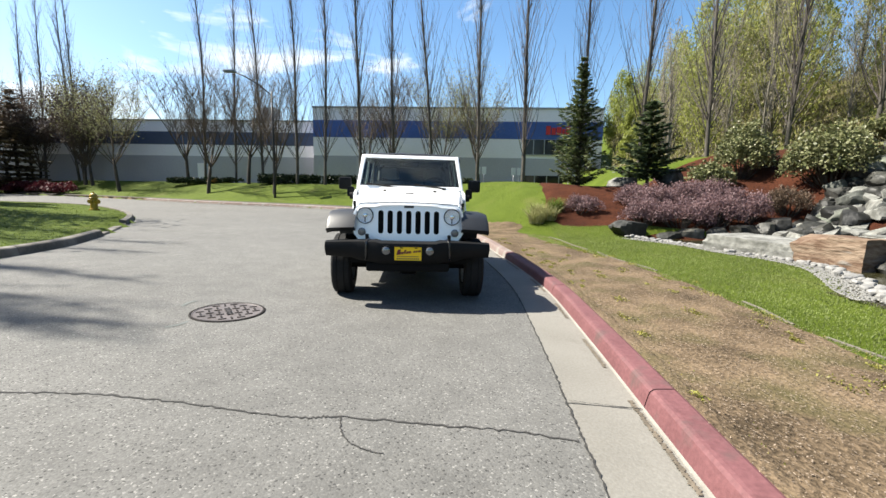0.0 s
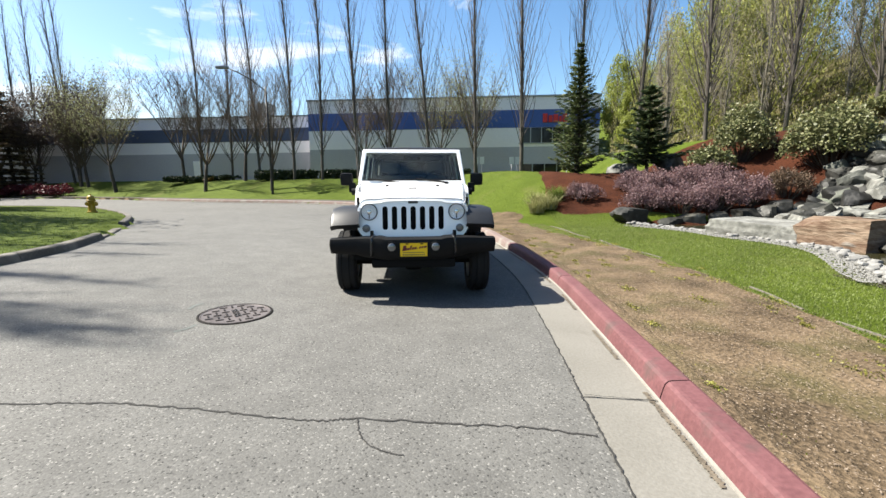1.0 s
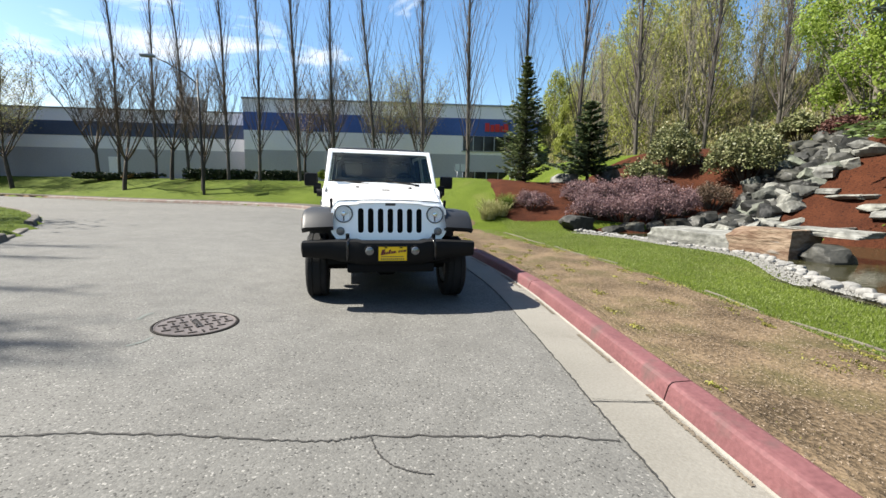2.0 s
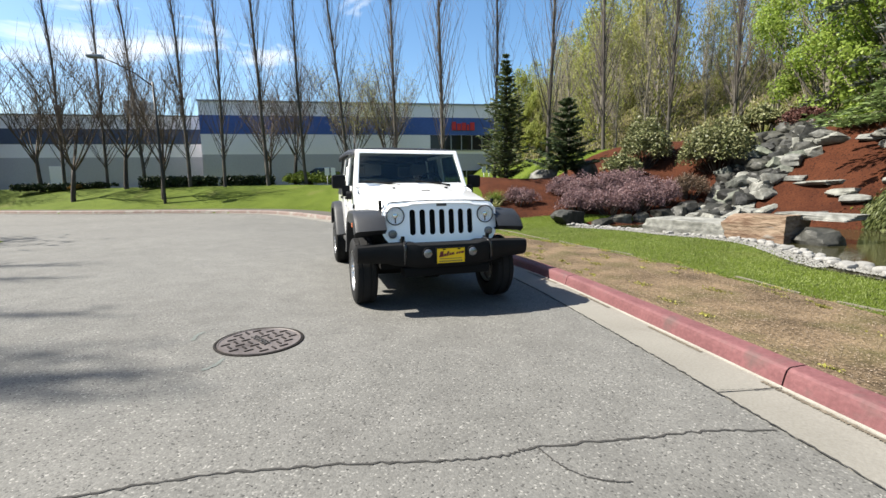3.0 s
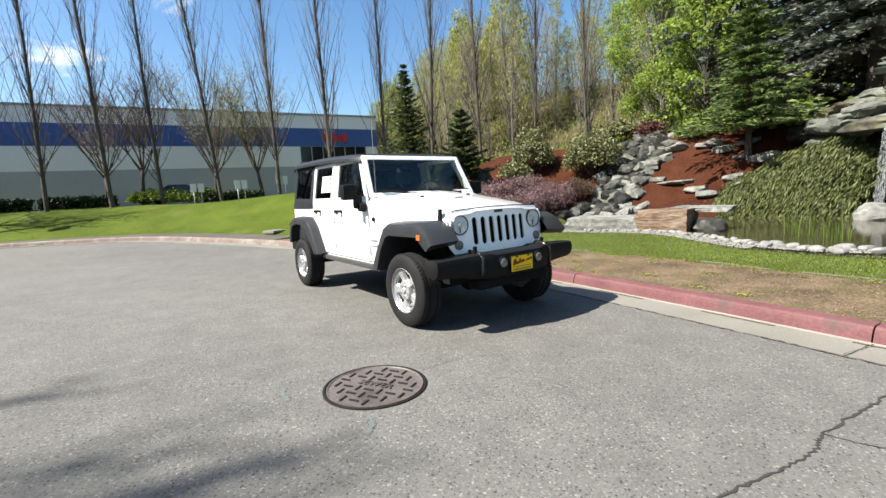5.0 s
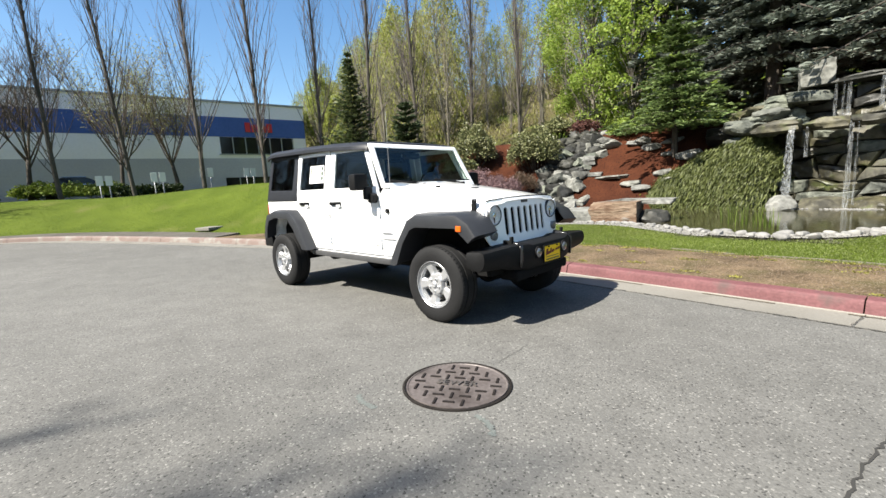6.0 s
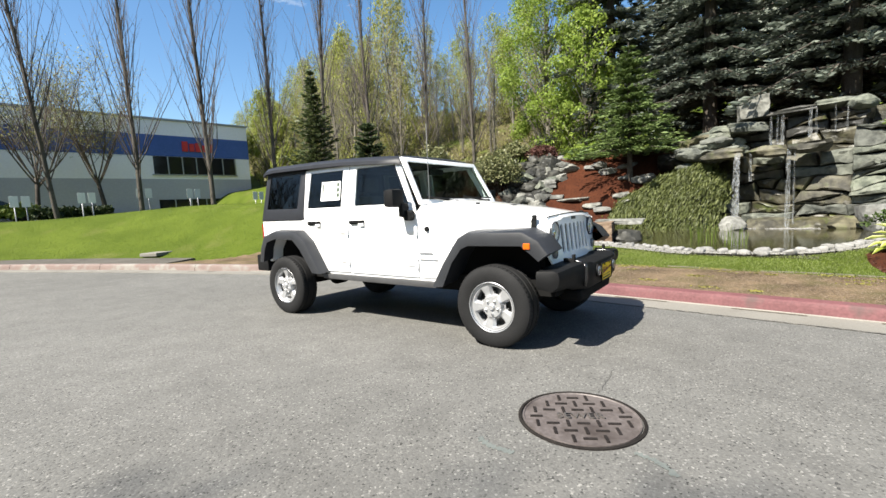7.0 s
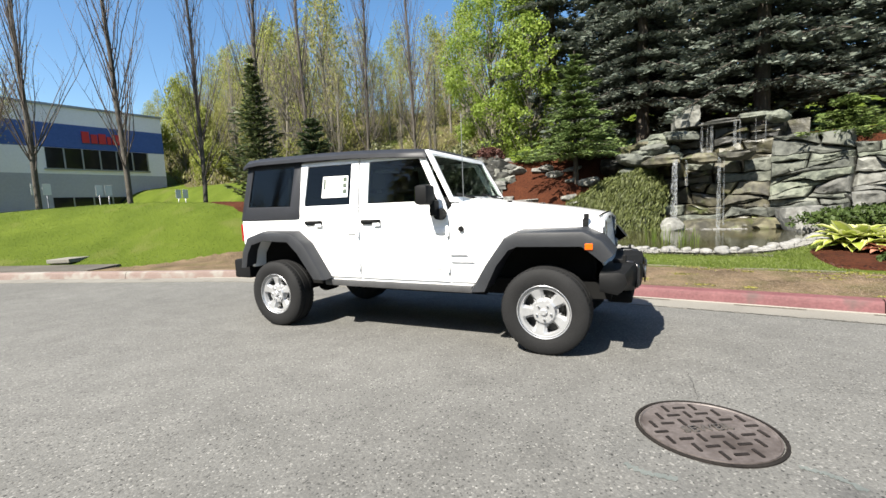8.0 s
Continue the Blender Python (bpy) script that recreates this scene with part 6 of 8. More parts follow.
def wall_stone(ring, back, kind, rng):
    """One fitted stone: a chipped, tilted face, rounded arrises and sides that run back into the wall."""
    c = ring.mean(0)
    fine = []
    for k in range(len(ring)):
        p0, p1 = ring[k], ring[(k + 1) % len(ring)]
        m = max(1, int(np.hypot(*(p1 - p0)) / 0.16))
        fine += [p0 + (p1 - p0) * t / m for t in range(m)]
    fine = np.array(fine)
    warp = [(noise.noise((p[0] * 1.3, p[1] * 1.3, 7.0)) * 0.1 + noise.noise((p[0] * 4.0, p[1] * 4.0, 9.0)) * 0.05, noise.noise((p[0] * 1.1, p[1] * 1.3, 17.0)) * 0.16 + noise.noise((p[0] * 4.0, p[1] * 4.0, 19.0)) * 0.05) for p in fine]
    fine = fine + np.array(warp)
    c = fine.mean(0)
    r = fine - c
    ln = np.hypot(*r.T)[:, None]
    joint = np.array([[rng.uniform(0.0, 0.018) + 0.05 * max(0.0, noise.noise((p[0] * 5.0, p[1] * 5.0, 31.0)))] for p in fine])
    base = c + r * np.clip((ln - joint) / ln, 0.3, 1)
    tilt = np.array([rng.gauss(0, 0.13), rng.gauss(0.05, 0.16)])
    jut = rng.uniform(-0.16, 0.04)
    off = rng.uniform(0, 90)
    bm = bmesh.new()
    rows = []
    for shrink, depth in ((1.0, 0.75), (1.0, 0.13), (0.97, 0.05), (0.88, 0.0), (0.62, -0.025), (0.3, -0.035)):
        row = []
        for p in c + (base - c) * shrink:
            n1 = noise.noise((p[0] * 2.1 + off, p[1] * 3.4, 1.0))
            n2 = noise.noise((p[0] * 6.5 + off, p[1] * 11.0, 5.0))
            step = 0.045 * math.floor(2.2 * (n1 + 0.5))
            dd = back + jut + depth + (np.dot(tilt, p - c) + n2 * 0.045 - step if depth < 0.5 else 0)
            row.append(wall_point(float(p[0]), float(p[1]), dd))
        rows.append([bm.verts.new(q) for q in row])
    m = len(fine)
    for r0, r1 in zip(rows, rows[1:]):
        for k in range(m):
            bm.faces.new((r0[k], r0[(k + 1) % m], r1[(k + 1) % m], r1[k]))
    bm.faces.new(rows[-1])
    bmesh.ops.recalc_face_normals(bm, faces=bm.faces)
    ob = part("stone", bm, kind, wall, smooth=True)
    ob.data.set_sharp_from_angle(angle=radians(24))


wall_run_at = np.concatenate([[0], np.cumsum(np.hypot(*(WALL[1:] - WALL[:-1]).T))])
s_at = lambda y: float(np.interp(-y, -WALL[:, 1], wall_run_at))
zones = (
    (0.05, s_at(6.5), -0.1, 3.2, 0.02, 0.3, (STONE_GREY, STONE_PALE, STONE_BROWN)),
    (s_at(6.5), s_at(2.95), -0.1, 2.28, 0.3, 0.55, (STONE_BROWN, STONE_WET, STONE_BROWN, STONE_WET, STONE_GREY)),
    (s_at(6.5), s_at(2.9), 2.2, 3.45, 0.86, 0.4, (STONE_WET, STONE_DARK, STONE_WET)),
    (s_at(2.95), s_at(1.2), -0.1, 2.8, -0.04, 0.36, (STONE_GREY, STONE_GREY, STONE_GREY, STONE_PALE)),
    (s_at(1.2), wlen - 0.05, -0.1, 2.42, -0.04, 0.36, (STONE_GREY, STONE_GREY, STONE_PALE)))
for s0, s1, z0, z1, back, least, kinds in zones:
    for ring in cut_cells([(s0, z0), (s1, z0), (s1, z1), (s0, z1)], least, wr):
        wall_stone(ring, back + 0.13 * max(0.0, ring[:, 1].mean() - z0), wr.choice(kinds), wr)
# Dark sheet behind the gaps: its colour holds their shade and wet rock.
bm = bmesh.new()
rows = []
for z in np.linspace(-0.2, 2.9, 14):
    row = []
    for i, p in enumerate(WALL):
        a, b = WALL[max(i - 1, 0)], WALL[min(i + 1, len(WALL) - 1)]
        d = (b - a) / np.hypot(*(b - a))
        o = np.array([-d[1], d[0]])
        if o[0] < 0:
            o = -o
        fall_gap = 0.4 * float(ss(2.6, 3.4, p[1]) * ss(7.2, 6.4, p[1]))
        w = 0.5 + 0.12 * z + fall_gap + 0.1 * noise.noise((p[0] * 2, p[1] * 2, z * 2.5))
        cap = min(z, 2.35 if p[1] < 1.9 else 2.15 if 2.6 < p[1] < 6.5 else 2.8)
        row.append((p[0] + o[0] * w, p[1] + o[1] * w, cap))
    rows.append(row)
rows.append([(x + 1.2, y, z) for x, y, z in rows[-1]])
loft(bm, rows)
part("backing", bm, STONE_DARK, wall, "dark sheet behind the stones for wet rock and shade in the gaps", smooth=True)
# Second dark sheet: wet rock with the recess's deep shade in its colour.
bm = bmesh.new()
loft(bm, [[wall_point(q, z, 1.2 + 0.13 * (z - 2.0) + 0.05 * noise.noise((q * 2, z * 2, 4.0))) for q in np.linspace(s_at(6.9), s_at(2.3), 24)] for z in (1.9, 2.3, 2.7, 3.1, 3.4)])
part("backing", bm, STONE_WET, wall, "dark sheet behind the upper streams for wet rock and deep shade", smooth=True)
# ledges, cap and boulders of the falls
for x, y, z, sx, sy, sz, turn, kind, seed in (
        (12.0, 6.9, 2.52, 0.55, 0.5, 0.24, 20, STONE_GREY, 1), (11.75, 5.95, 2.42, 0.5, 0.6, 0.17, 5, STONE_BROWN, 2), (11.75, 4.75, 2.36, 0.5, 0.56, 0.16, -8, STONE_BROWN, 3),
        (11.75, 3.85, 2.36, 0.5, 0.52, 0.16, 8, STONE_BROWN, 4), (12.4, 6.3, 2.85, 0.5, 0.5, 0.2, 30, STONE_GREY, 5), (12.6, 5.4, 3.25, 0.5, 0.55, 0.16, 12, STONE_GREY, 6),
        (12.75, 5.3, 3.84, 0.36, 0.4, 0.34, 14, STONE_PALE, 7), (12.85, 6.1, 3.2, 0.5, 0.5, 0.25, 40, STONE_GREY, 8), (12.75, 3.3, 3.6, 0.4, 0.5, 0.11, 6, STONE_GREY, 0), (12.5, 2.75, 3.5, 0.34, 0.32, 0.2, 25, STONE_GREY, 1),
        (12.8, 4.35, 3.56, 0.45, 0.66, 0.09, 4, STONE_DARK, 2), (11.45, 4.75, 0.12, 0.42, 0.55, 0.28, 10, STONE_BROWN, 3), (11.5, 3.75, 0.1, 0.45, 0.6, 0.3, -8, STONE_WET, 5), (11.35, 3.0, 0.12, 0.42, 0.45, 0.3, 12, STONE_BROWN, 8), (10.75, 5.5, 0.16, 0.34, 0.36, 0.3, 70, STONE_SLAB, 5), (10.4, 2.2, 0.3, 0.6, 0.5, 0.45, 20, STONE_PALE, 6), (12.9, 6.9, 2.75, 0.6, 0.5, 0.22, 15, STONE_BROWN, 4), (13.3, 7.7, 2.35, 0.7, 0.6, 0.36, 15, STONE_DARK, 7)):
    rock("boulder" if z > 3.8 else "stone", kind, seed, x, y, z, sx, sy, sz, turn, crng.uniform(-5, 5), crng.uniform(-5, 5), wall, z < 3.8)

for k in range(26):
    t = k / 25
    x, y, z = 12.0 + 0.75 * t + crng.uniform(-0.25, 0.3), 6.9 - 1.0 * t + crng.uniform(-0.7, 0.75), 2.1 + 1.25 * t + crng.uniform(-0.15, 0.15)
    rock("stone", crng.choice((STONE_GREY, STONE_GREY, STONE_BROWN)), crng.randrange(90), x, y, z, crng.uniform(0.18, 0.38), crng.uniform(0.2, 0.46), crng.uniform(0.08, 0.17), crng.uniform(-25, 55), crng.uniform(-10, 10), crng.uniform(-12, 12), wall, True)

# small stones wedged into the wall's joints
for k in range(34):
    p, q = along(WALL, k * wlen / 34, k * wlen / 34 + 0.1, 2)
    d = (q - p) / np.hypot(*(q - p))
    side = np.array([d[1], -d[0]]) * (1 if d[1] > 0 else -1)
    z = wr.uniform(0.15, 2.3)
    gap = 0.4 if 2.9 < p[1] < 6.5 else 0.0
    p = p + side * (0.02 + 0.12 * z + gap * (z > 0.5))
    s = wr.uniform(0.05, 0.11)
    rock("stone", wr.choice((STONE_GREY, STONE_DARK, STONE_BROWN)), wr.randrange(90), p[0], p[1], z, s * 1.4, s, s * 0.8, wr.uniform(0, 360), wr.uniform(-30, 30), wr.uniform(-30, 30), wall, True)

# river stones round the pond
border = tagged(empty("pond_border"), "ring of white rounded river stones along the pond", "stone border")
brng = random.Random(33)
front_from, front_to = 0.2, 16.2
s = front_from
pebble_meshes = []
for k in range(6):
    me = rock_mesh(500 + k, 0.2, 0.25, 0.05, 1)
    me.name = "stone"
    me.materials.append(PEBBLE)
    pebble_meshes.append(me)
while s < front_to:
    p = along(POND, s, s + 0.1, 2)
    d = (p[1] - p[0]) / np.hypot(*(p[1] - p[0]))
    out = np.array([d[1], -d[0]])
    if inside_distance(POND, np.array([p[0][0] + out[0] * 0.2]), np.array([p[0][1] + out[1] * 0.2]))[0] > 0:
        out = -out
    big = p[0][1] < 7.2
    rowsn = 2 if not big else 1 + (brng.random() < 0.25)
    r = brng.uniform(0.04, 0.1) if p[0][1] < 5.6 else brng.uniform(0.028, 0.065)
    for k in range(rowsn):
        q = p[0] + out * (0.02 + k * r * 1.5 + brng.uniform(-0.1, 0.12)) + d * brng.uniform(-0.05, 0.05)
        ob = new("stone", brng.choice(pebble_meshes))
        ob.parent = border
        z = max(WATER_Z + 0.03, float(land(np.array([q[0]]), np.array([q[1]]), False)[0])) + r * 0.25
        ob.matrix_basis = pose(q[0], q[1], z, brng.uniform(-15, 15), brng.uniform(-15, 15), brng.uniform(0, 360)) @ Matrix.Diagonal((r * brng.uniform(1.0, 1.45), r * brng.uniform(0.8, 1.05), r * brng.uniform(0.55, 0.75), 1))
    s += r * brng.uniform(2.0, 2.9)
# gravel strip of small pale stones along the border, too many to count
grv = np.random.default_rng(4)
gp, gf = [], []
n = 9000
ss_ = grv.uniform(front_from, front_to, n)
pts = along(POND, 0, front_to + 0.5, 800)
for i in range(n):
    k = min(798, int(ss_[i] / (front_to + 0.5) * 799))
    p, d = pts[k], pts[k + 1] - pts[k]
    d = d / np.hypot(*d)
    out = np.array([-d[1], d[0]])
    if out[0] > 0:
        out = -out
    o = grv.uniform(-0.12, 0.5)
    if 5 > p[1]:
        o *= 0.5
    q = p + out * o
    r = grv.uniform(0.01, 0.026)
    z = 0.115 + r * 0.3
    base = len(gp)
    a0 = grv.uniform(0, 3)
    for a in (0, 1.57, 3.14, 4.71):
        gp.append((q[0] + r * math.cos(a + a0), q[1] + r * math.sin(a + a0) * 0.8, z))
    gp += [(q[0], q[1], z + r * 0.7), (q[0], q[1], z - r)]
    gf += [(base, base + 1, base + 4), (base + 1, base + 2, base + 4), (base + 2, base + 3, base + 4), (base + 3, base, base + 4)]
gravel = mesh_object("gravel", gp, gf, material("gravel_grey", (0.1105, 0.1078, 0.0994), (0.2210, 0.2155, 0.1989), 9.0, 0.85, 60.0, 0.0))
tagged(gravel, "pale grey gravel strip along the pond's stones", "gravel", kind="stuff")

# ---------- water ----------
WATER = bpy.data.materials.new("pond_water")
WATER.use_nodes = True
nn, ll = WATER.node_tree.nodes, WATER.node_tree.links
bs = nn["Principled BSDF"]
bs.inputs["Base Color"].default_value = (0.03, 0.028, 0.013, 1)
bs.inputs["Roughness"].default_value = 0.05
wv = nn.new("ShaderNodeTexNoise")
wv.inputs["Scale"].default_value, wv.inputs["Detail"].default_value = 9.0, 3.0
wb = nn.new("ShaderNodeBump")
wb.inputs["Strength"].default_value, wb.inputs["Distance"].default_value = 0.12, 0.02
ll.new(nn.new("ShaderNodeNewGeometry").outputs["Position"], wv.inputs["Vector"])
ll.new(wv.outputs["Fac"], wb.inputs["Height"])
ll.new(wb.outputs["Normal"], bs.inputs["Normal"])
pond = grid_mesh("water", steps((3.9, 12.6, 0.3)), steps((1.2, 13.0, 0.3)), lambda x, y: np.full(x.shape, WATER_Z), WATER, True, lambda x, y: inside_distance(POND, x, y) > -0.3)
tagged(pond, "still brown-green pond water", "pond", kind="structure")

FALL = bpy.data.materials.new("falling_water")
FALL.use_nodes = True
nn, ll = FALL.node_tree.nodes, FALL.node_tree.links
bs = nn["Principled BSDF"]
bs.inputs["Base Color"].default_value = (0.34, 0.355, 0.36, 1)
bs.inputs["Roughness"].default_value = 0.25
tr_ = nn.new("ShaderNodeBsdfTransparent")
mx_ = nn.new("ShaderNodeMixShader")
st = nn.new("ShaderNodeTexNoise")
st.inputs["Scale"].default_value, st.inputs["Detail"].default_value = 1.0, 4.0
mp = nn.new("ShaderNodeMapping")
mp.inputs["Scale"].default_value = (70, 70, 3)
rg = nn.new("ShaderNodeMapRange")
rg.inputs["From Min"].default_value, rg.inputs["From Max"].default_value = 0.5, 0.8
ll.new(nn.new("ShaderNodeNewGeometry").outputs["Position"], mp.inputs["Vector"])
ll.new(mp.outputs["Vector"], st.inputs["Vector"])
ll.new(st.outputs["Fac"], rg.inputs["Value"])
ll.new(rg.outputs["Result"], mx_.inputs["Fac"])
ll.new(tr_.outputs["BSDF"], mx_.inputs[1])
ll.new(bs.outputs["BSDF"], mx_.inputs[2])
ll.new(mx_.outputs["Shader"], nn["Material Output"].inputs["Surface"])
falls = tagged(empty("waterfall"), "thin white streams of water falling into the pond", "waterfall")


def stream(x, y, z1, z0, w, throw=0.25, seed=0):
    """A curved ribbon of falling water with its own thickness."""
    rng = random.Random(seed)
    bm = bmesh.new()
    rows = []
    for i in range(15):
        t = i / 14
        px, z = x - throw * math.sqrt(t) * 0.9, z1 + (z0 - z1) * t
        ww = w * (1 + 0.5 * t) * (0.85 + 0.3 * rng.random())
        rows.append([(px, y - ww, z), (px - 0.03, y - ww * 0.4, z), (px - 0.035, y + ww * 0.4, z), (px, y + ww, z), (px + 0.03, y, z)])
    loft(bm, rows, True)
    bmesh.ops.recalc_face_normals(bm, faces=bm.faces)
    return part("stream", bm, FALL, falls, smooth=True)


stream(11.35, 5.47, 2.4, 0.35, 0.07, 0.5, 1)
stream(11.33, 5.42, 2.38, 0.4, 0.035, 0.42, 7)
stream(11.4, 5.15, 2.36, 1.5, 0.03, 0.12, 2)
stream(11.32, 4.25, 2.36, 0.09, 0.045, 0.15, 3)
stream(11.33, 4.12, 2.34, 0.09, 0.02, 0.12, 4)
for y, w, z0 in ((4.78, 0.03, 2.5), (4.62, 0.02, 2.6), (4.5, 0.035, 2.45), (3.85, 0.035, 2.7), (3.72, 0.02, 2.7), (3.3, 0.015, 2.8), (3.05, 0.015, 2.8)):
    stream(12.42, y, 3.6, z0, w, 0.1, int(y * 100))
for x, y, r in ((10.95, 4.2, 0.28), (11.0, 5.35, 0.2), (10.9, 3.9, 0.2)):
    bm = bmesh.new()
    rg_ = random.Random(int(x * 10 + y * 7))
    for k in range(60):
        a, q = rg_.uniform(0, 6.28), r * math.sqrt(rg_.random()) * 1.3
        c = Vector((x + q * math.cos(a) * 0.6, y + q * math.sin(a) * 1.6, WATER_Z + 0.008))
        e = rg_.uniform(0.012, 0.035)
        vs = [bm.verts.new(c + Vector(o) * e) for o in ((1, 0, 0), (0, 1.4, 0), (-1, 0, 0), (0, -1.4, 0), (0, 0, 0.7))]
        for k2 in range(4):
            bm.faces.new((vs[k2], vs[(k2 + 1) % 4], vs[4]))
    part("foam", bm, PEBBLE, falls)

# ---------- plants of the garden ----------
NEEDLE_BLUE = leafy("blue_green_needles", (0.0600, 0.0775, 0.0603), (0.1764, 0.1982, 0.1647), 0.2)
NEEDLE_GREEN = leafy("green_needles", (0.0531, 0.0875, 0.0187), (0.1562, 0.2000, 0.0625), 0.25)
NEEDLE_HEMLOCK = leafy("hemlock_needles", (0.0558, 0.0902, 0.0246), (0.1679, 0.2253, 0.0803), 0.25)
NEEDLE_FIR = leafy("fir_needles", (0.035, 0.055, 0.02), (0.13, 0.155, 0.066), 0.25)
NEEDLE_DARK = leafy("dark_needles", (0.022, 0.04, 0.018), (0.088, 0.115, 0.054), 0.25)


def conifer(seed, height, radius, mat_, whorls=22, per=10, card=0.1, droop=0.25, low=0.08, bare=0.3, spray=26, aspect=0.3):
    """A layered conifer: trunk, tiers of boughs, each bough a flat spray of needle tufts."""
    rng = np.random.default_rng(seed)
    trunk = Limbs()
    trunk.tube([(0, 0, -0.3), (0, 0, height * 0.5), (0, 0, height)], 0.016 * height + 0.03, 0.01, 8)
    P, U, V = [], [], []
    for i in range(whorls):
        t = low + (1 - low) * (i + rng.uniform(0, 0.6)) / whorls
        t = min(t, 0.985)
        r = radius * (1 - t) ** 0.85 * rng.uniform(0.7, 1.15) + 0.05
        for k in range(per):
            ang = 2 * math.pi * (k + rng.uniform(-0.3, 0.3)) / per + i * 0.7
            ln = r * rng.uniform(0.6, 1.18)
            d = np.array([math.cos(ang), math.sin(ang), 0.0])
            side = np.array([-d[1], d[0], 0.0])
            z0 = t * height
            up = 0.25 if t > 0.7 else 0.05
            tip = d * ln + np.array([0, 0, z0 + ln * up - droop * ln])
            trunk.tube([(0, 0, z0), tuple(d * ln * 0.5 + np.array([0, 0, z0 + ln * up * 0.6 - droop * ln * 0.3])), tuple(tip)], 0.012 * height * (1 - t) * 0.35 + 0.006, 0.004, 3)
            m = max(5, int(spray * ln / radius) + 4)
            f = rng.uniform(bare * 0.6, 1.03, m)
            wid = (0.30 * ln) * (1.05 - f) + 0.03
            lat = rng.uniform(-1, 1, m) * wid
            c = d[None] * (ln * f)[:, None] + side[None] * lat[:, None]
            c[:, 2] += z0 + ln * up * f - droop * ln * f ** 1.6 - np.abs(lat) * 0.3 + rng.normal(size=m) * (0.015 + 0.012 * ln)
            s = card * rng.uniform(0.7, 1.35, m)[:, None]
            ax = d[None] * 1.0 + side[None] * np.sign(lat)[:, None] * rng.uniform(0.2, 1.0, m)[:, None] + np.array([0, 0, 1.0])[None] * rng.uniform(-0.25, 0.25, m)[:, None]
            ax /= np.linalg.norm(ax, axis=1, keepdims=True)
            cr = np.cross(ax, rng.normal(size=(m, 3)) * 0.55 + np.array([0, 0, 0.75]))
            cr /= np.linalg.norm(cr, axis=1, keepdims=True) + 1e-9
            P.append(c); U.append(cr * s * aspect); V.append(ax * s)
    return [("trunk", trunk.to_mesh("trunk", BARK_DARK)), ("crown", quads("crown", np.concatenate(P), np.concatenate(U), np.concatenate(V), mat_))]


spruces = {}
for x, y, h, r, sd, turn in ((16.2, 11.2, 15.5, 3.6, 61, 0), (16.2, 7.2, 17.0, 4.2, 62, 40), (16.0, 3.0, 17.0, 4.6, 63, 80), (16.6, -1.6, 16.0, 4.4, 64, 10), (19.5, 5.0, 18.0, 4.6, 65, 30), (19.8, 9.6, 18.0, 4.4, 65, 120), (19.4, 0.4, 18.5, 4.6, 65, 200), (23.0, 2.6, 19.0, 5.0, 65, 260), (23.0, 7.4, 19.0, 5.0, 65, 300), (21.5, -3.6, 19.0, 5.0, 65, 20), (26.0, 5.2, 19.0, 5.0, 65, 140), (26.2, -0.4, 19.0, 5.0, 65, 75), (25.5, 10.4, 19.0, 5.0, 65, 225)):
    if sd not in spruces:
        near = sd != 65
        spruces[sd] = conifer(sd, h, r, NEEDLE_BLUE, 21, 11, 0.155 if near else 0.24, 0.34, 0.12, 0.0, 165 if near else 70, 0.32)
    t = thing_from("spruce", spruces[sd], "tall dense blue-green spruce above the rock wall", "tree", "spruces above the falls")
    t.matrix_basis = on_land(x, y, turn)
t = thing_from("young_conifer", conifer(66, 5.0, 2.7, NEEDLE_HEMLOCK, 16, 10, 0.11, 0.14, 0.2, 0.05, 130, 0.3), "young green hemlock with layered drooping boughs", "tree")
t.matrix_basis = on_land(12.25, 9.0, 20)
t = thing_from("young_fir", conifer(67, 4.85, 1.2, NEEDLE_FIR, 27, 9, 0.1, -0.3, 0.02, 0.1, 40), "slim dark green fir in the mulch bed", "tree")
t.matrix_basis = on_land(4.08, 17.3)
t = thing_from("young_pine", conifer(68, 3.4, 1.5, NEEDLE_DARK, 14, 9, 0.12, -0.18, 0.12, 0.1, 80), "small dark green pine with tiered branches", "tree")
t.matrix_basis = on_land(6.95, 17.9)
t = thing_from("young_maple", leaf_tree(71, 10.5, 2.3, LEAF_FRESH, 34000, 0.052, 0.08, 0.6, 120), "tall shrubby tree in fresh bright green leaf", "tree")
t.matrix_basis = on_land(15.2, 14.0)
t = thing_from("young_maple", leaf_tree(72, 6.5, 1.7, LEAF_FRESH, 7000, 0.07, 0.1, 0.6, 70), "small leafy tree in fresh bright green leaf", "tree")
t.matrix_basis = on_land(14.6, 11.8)


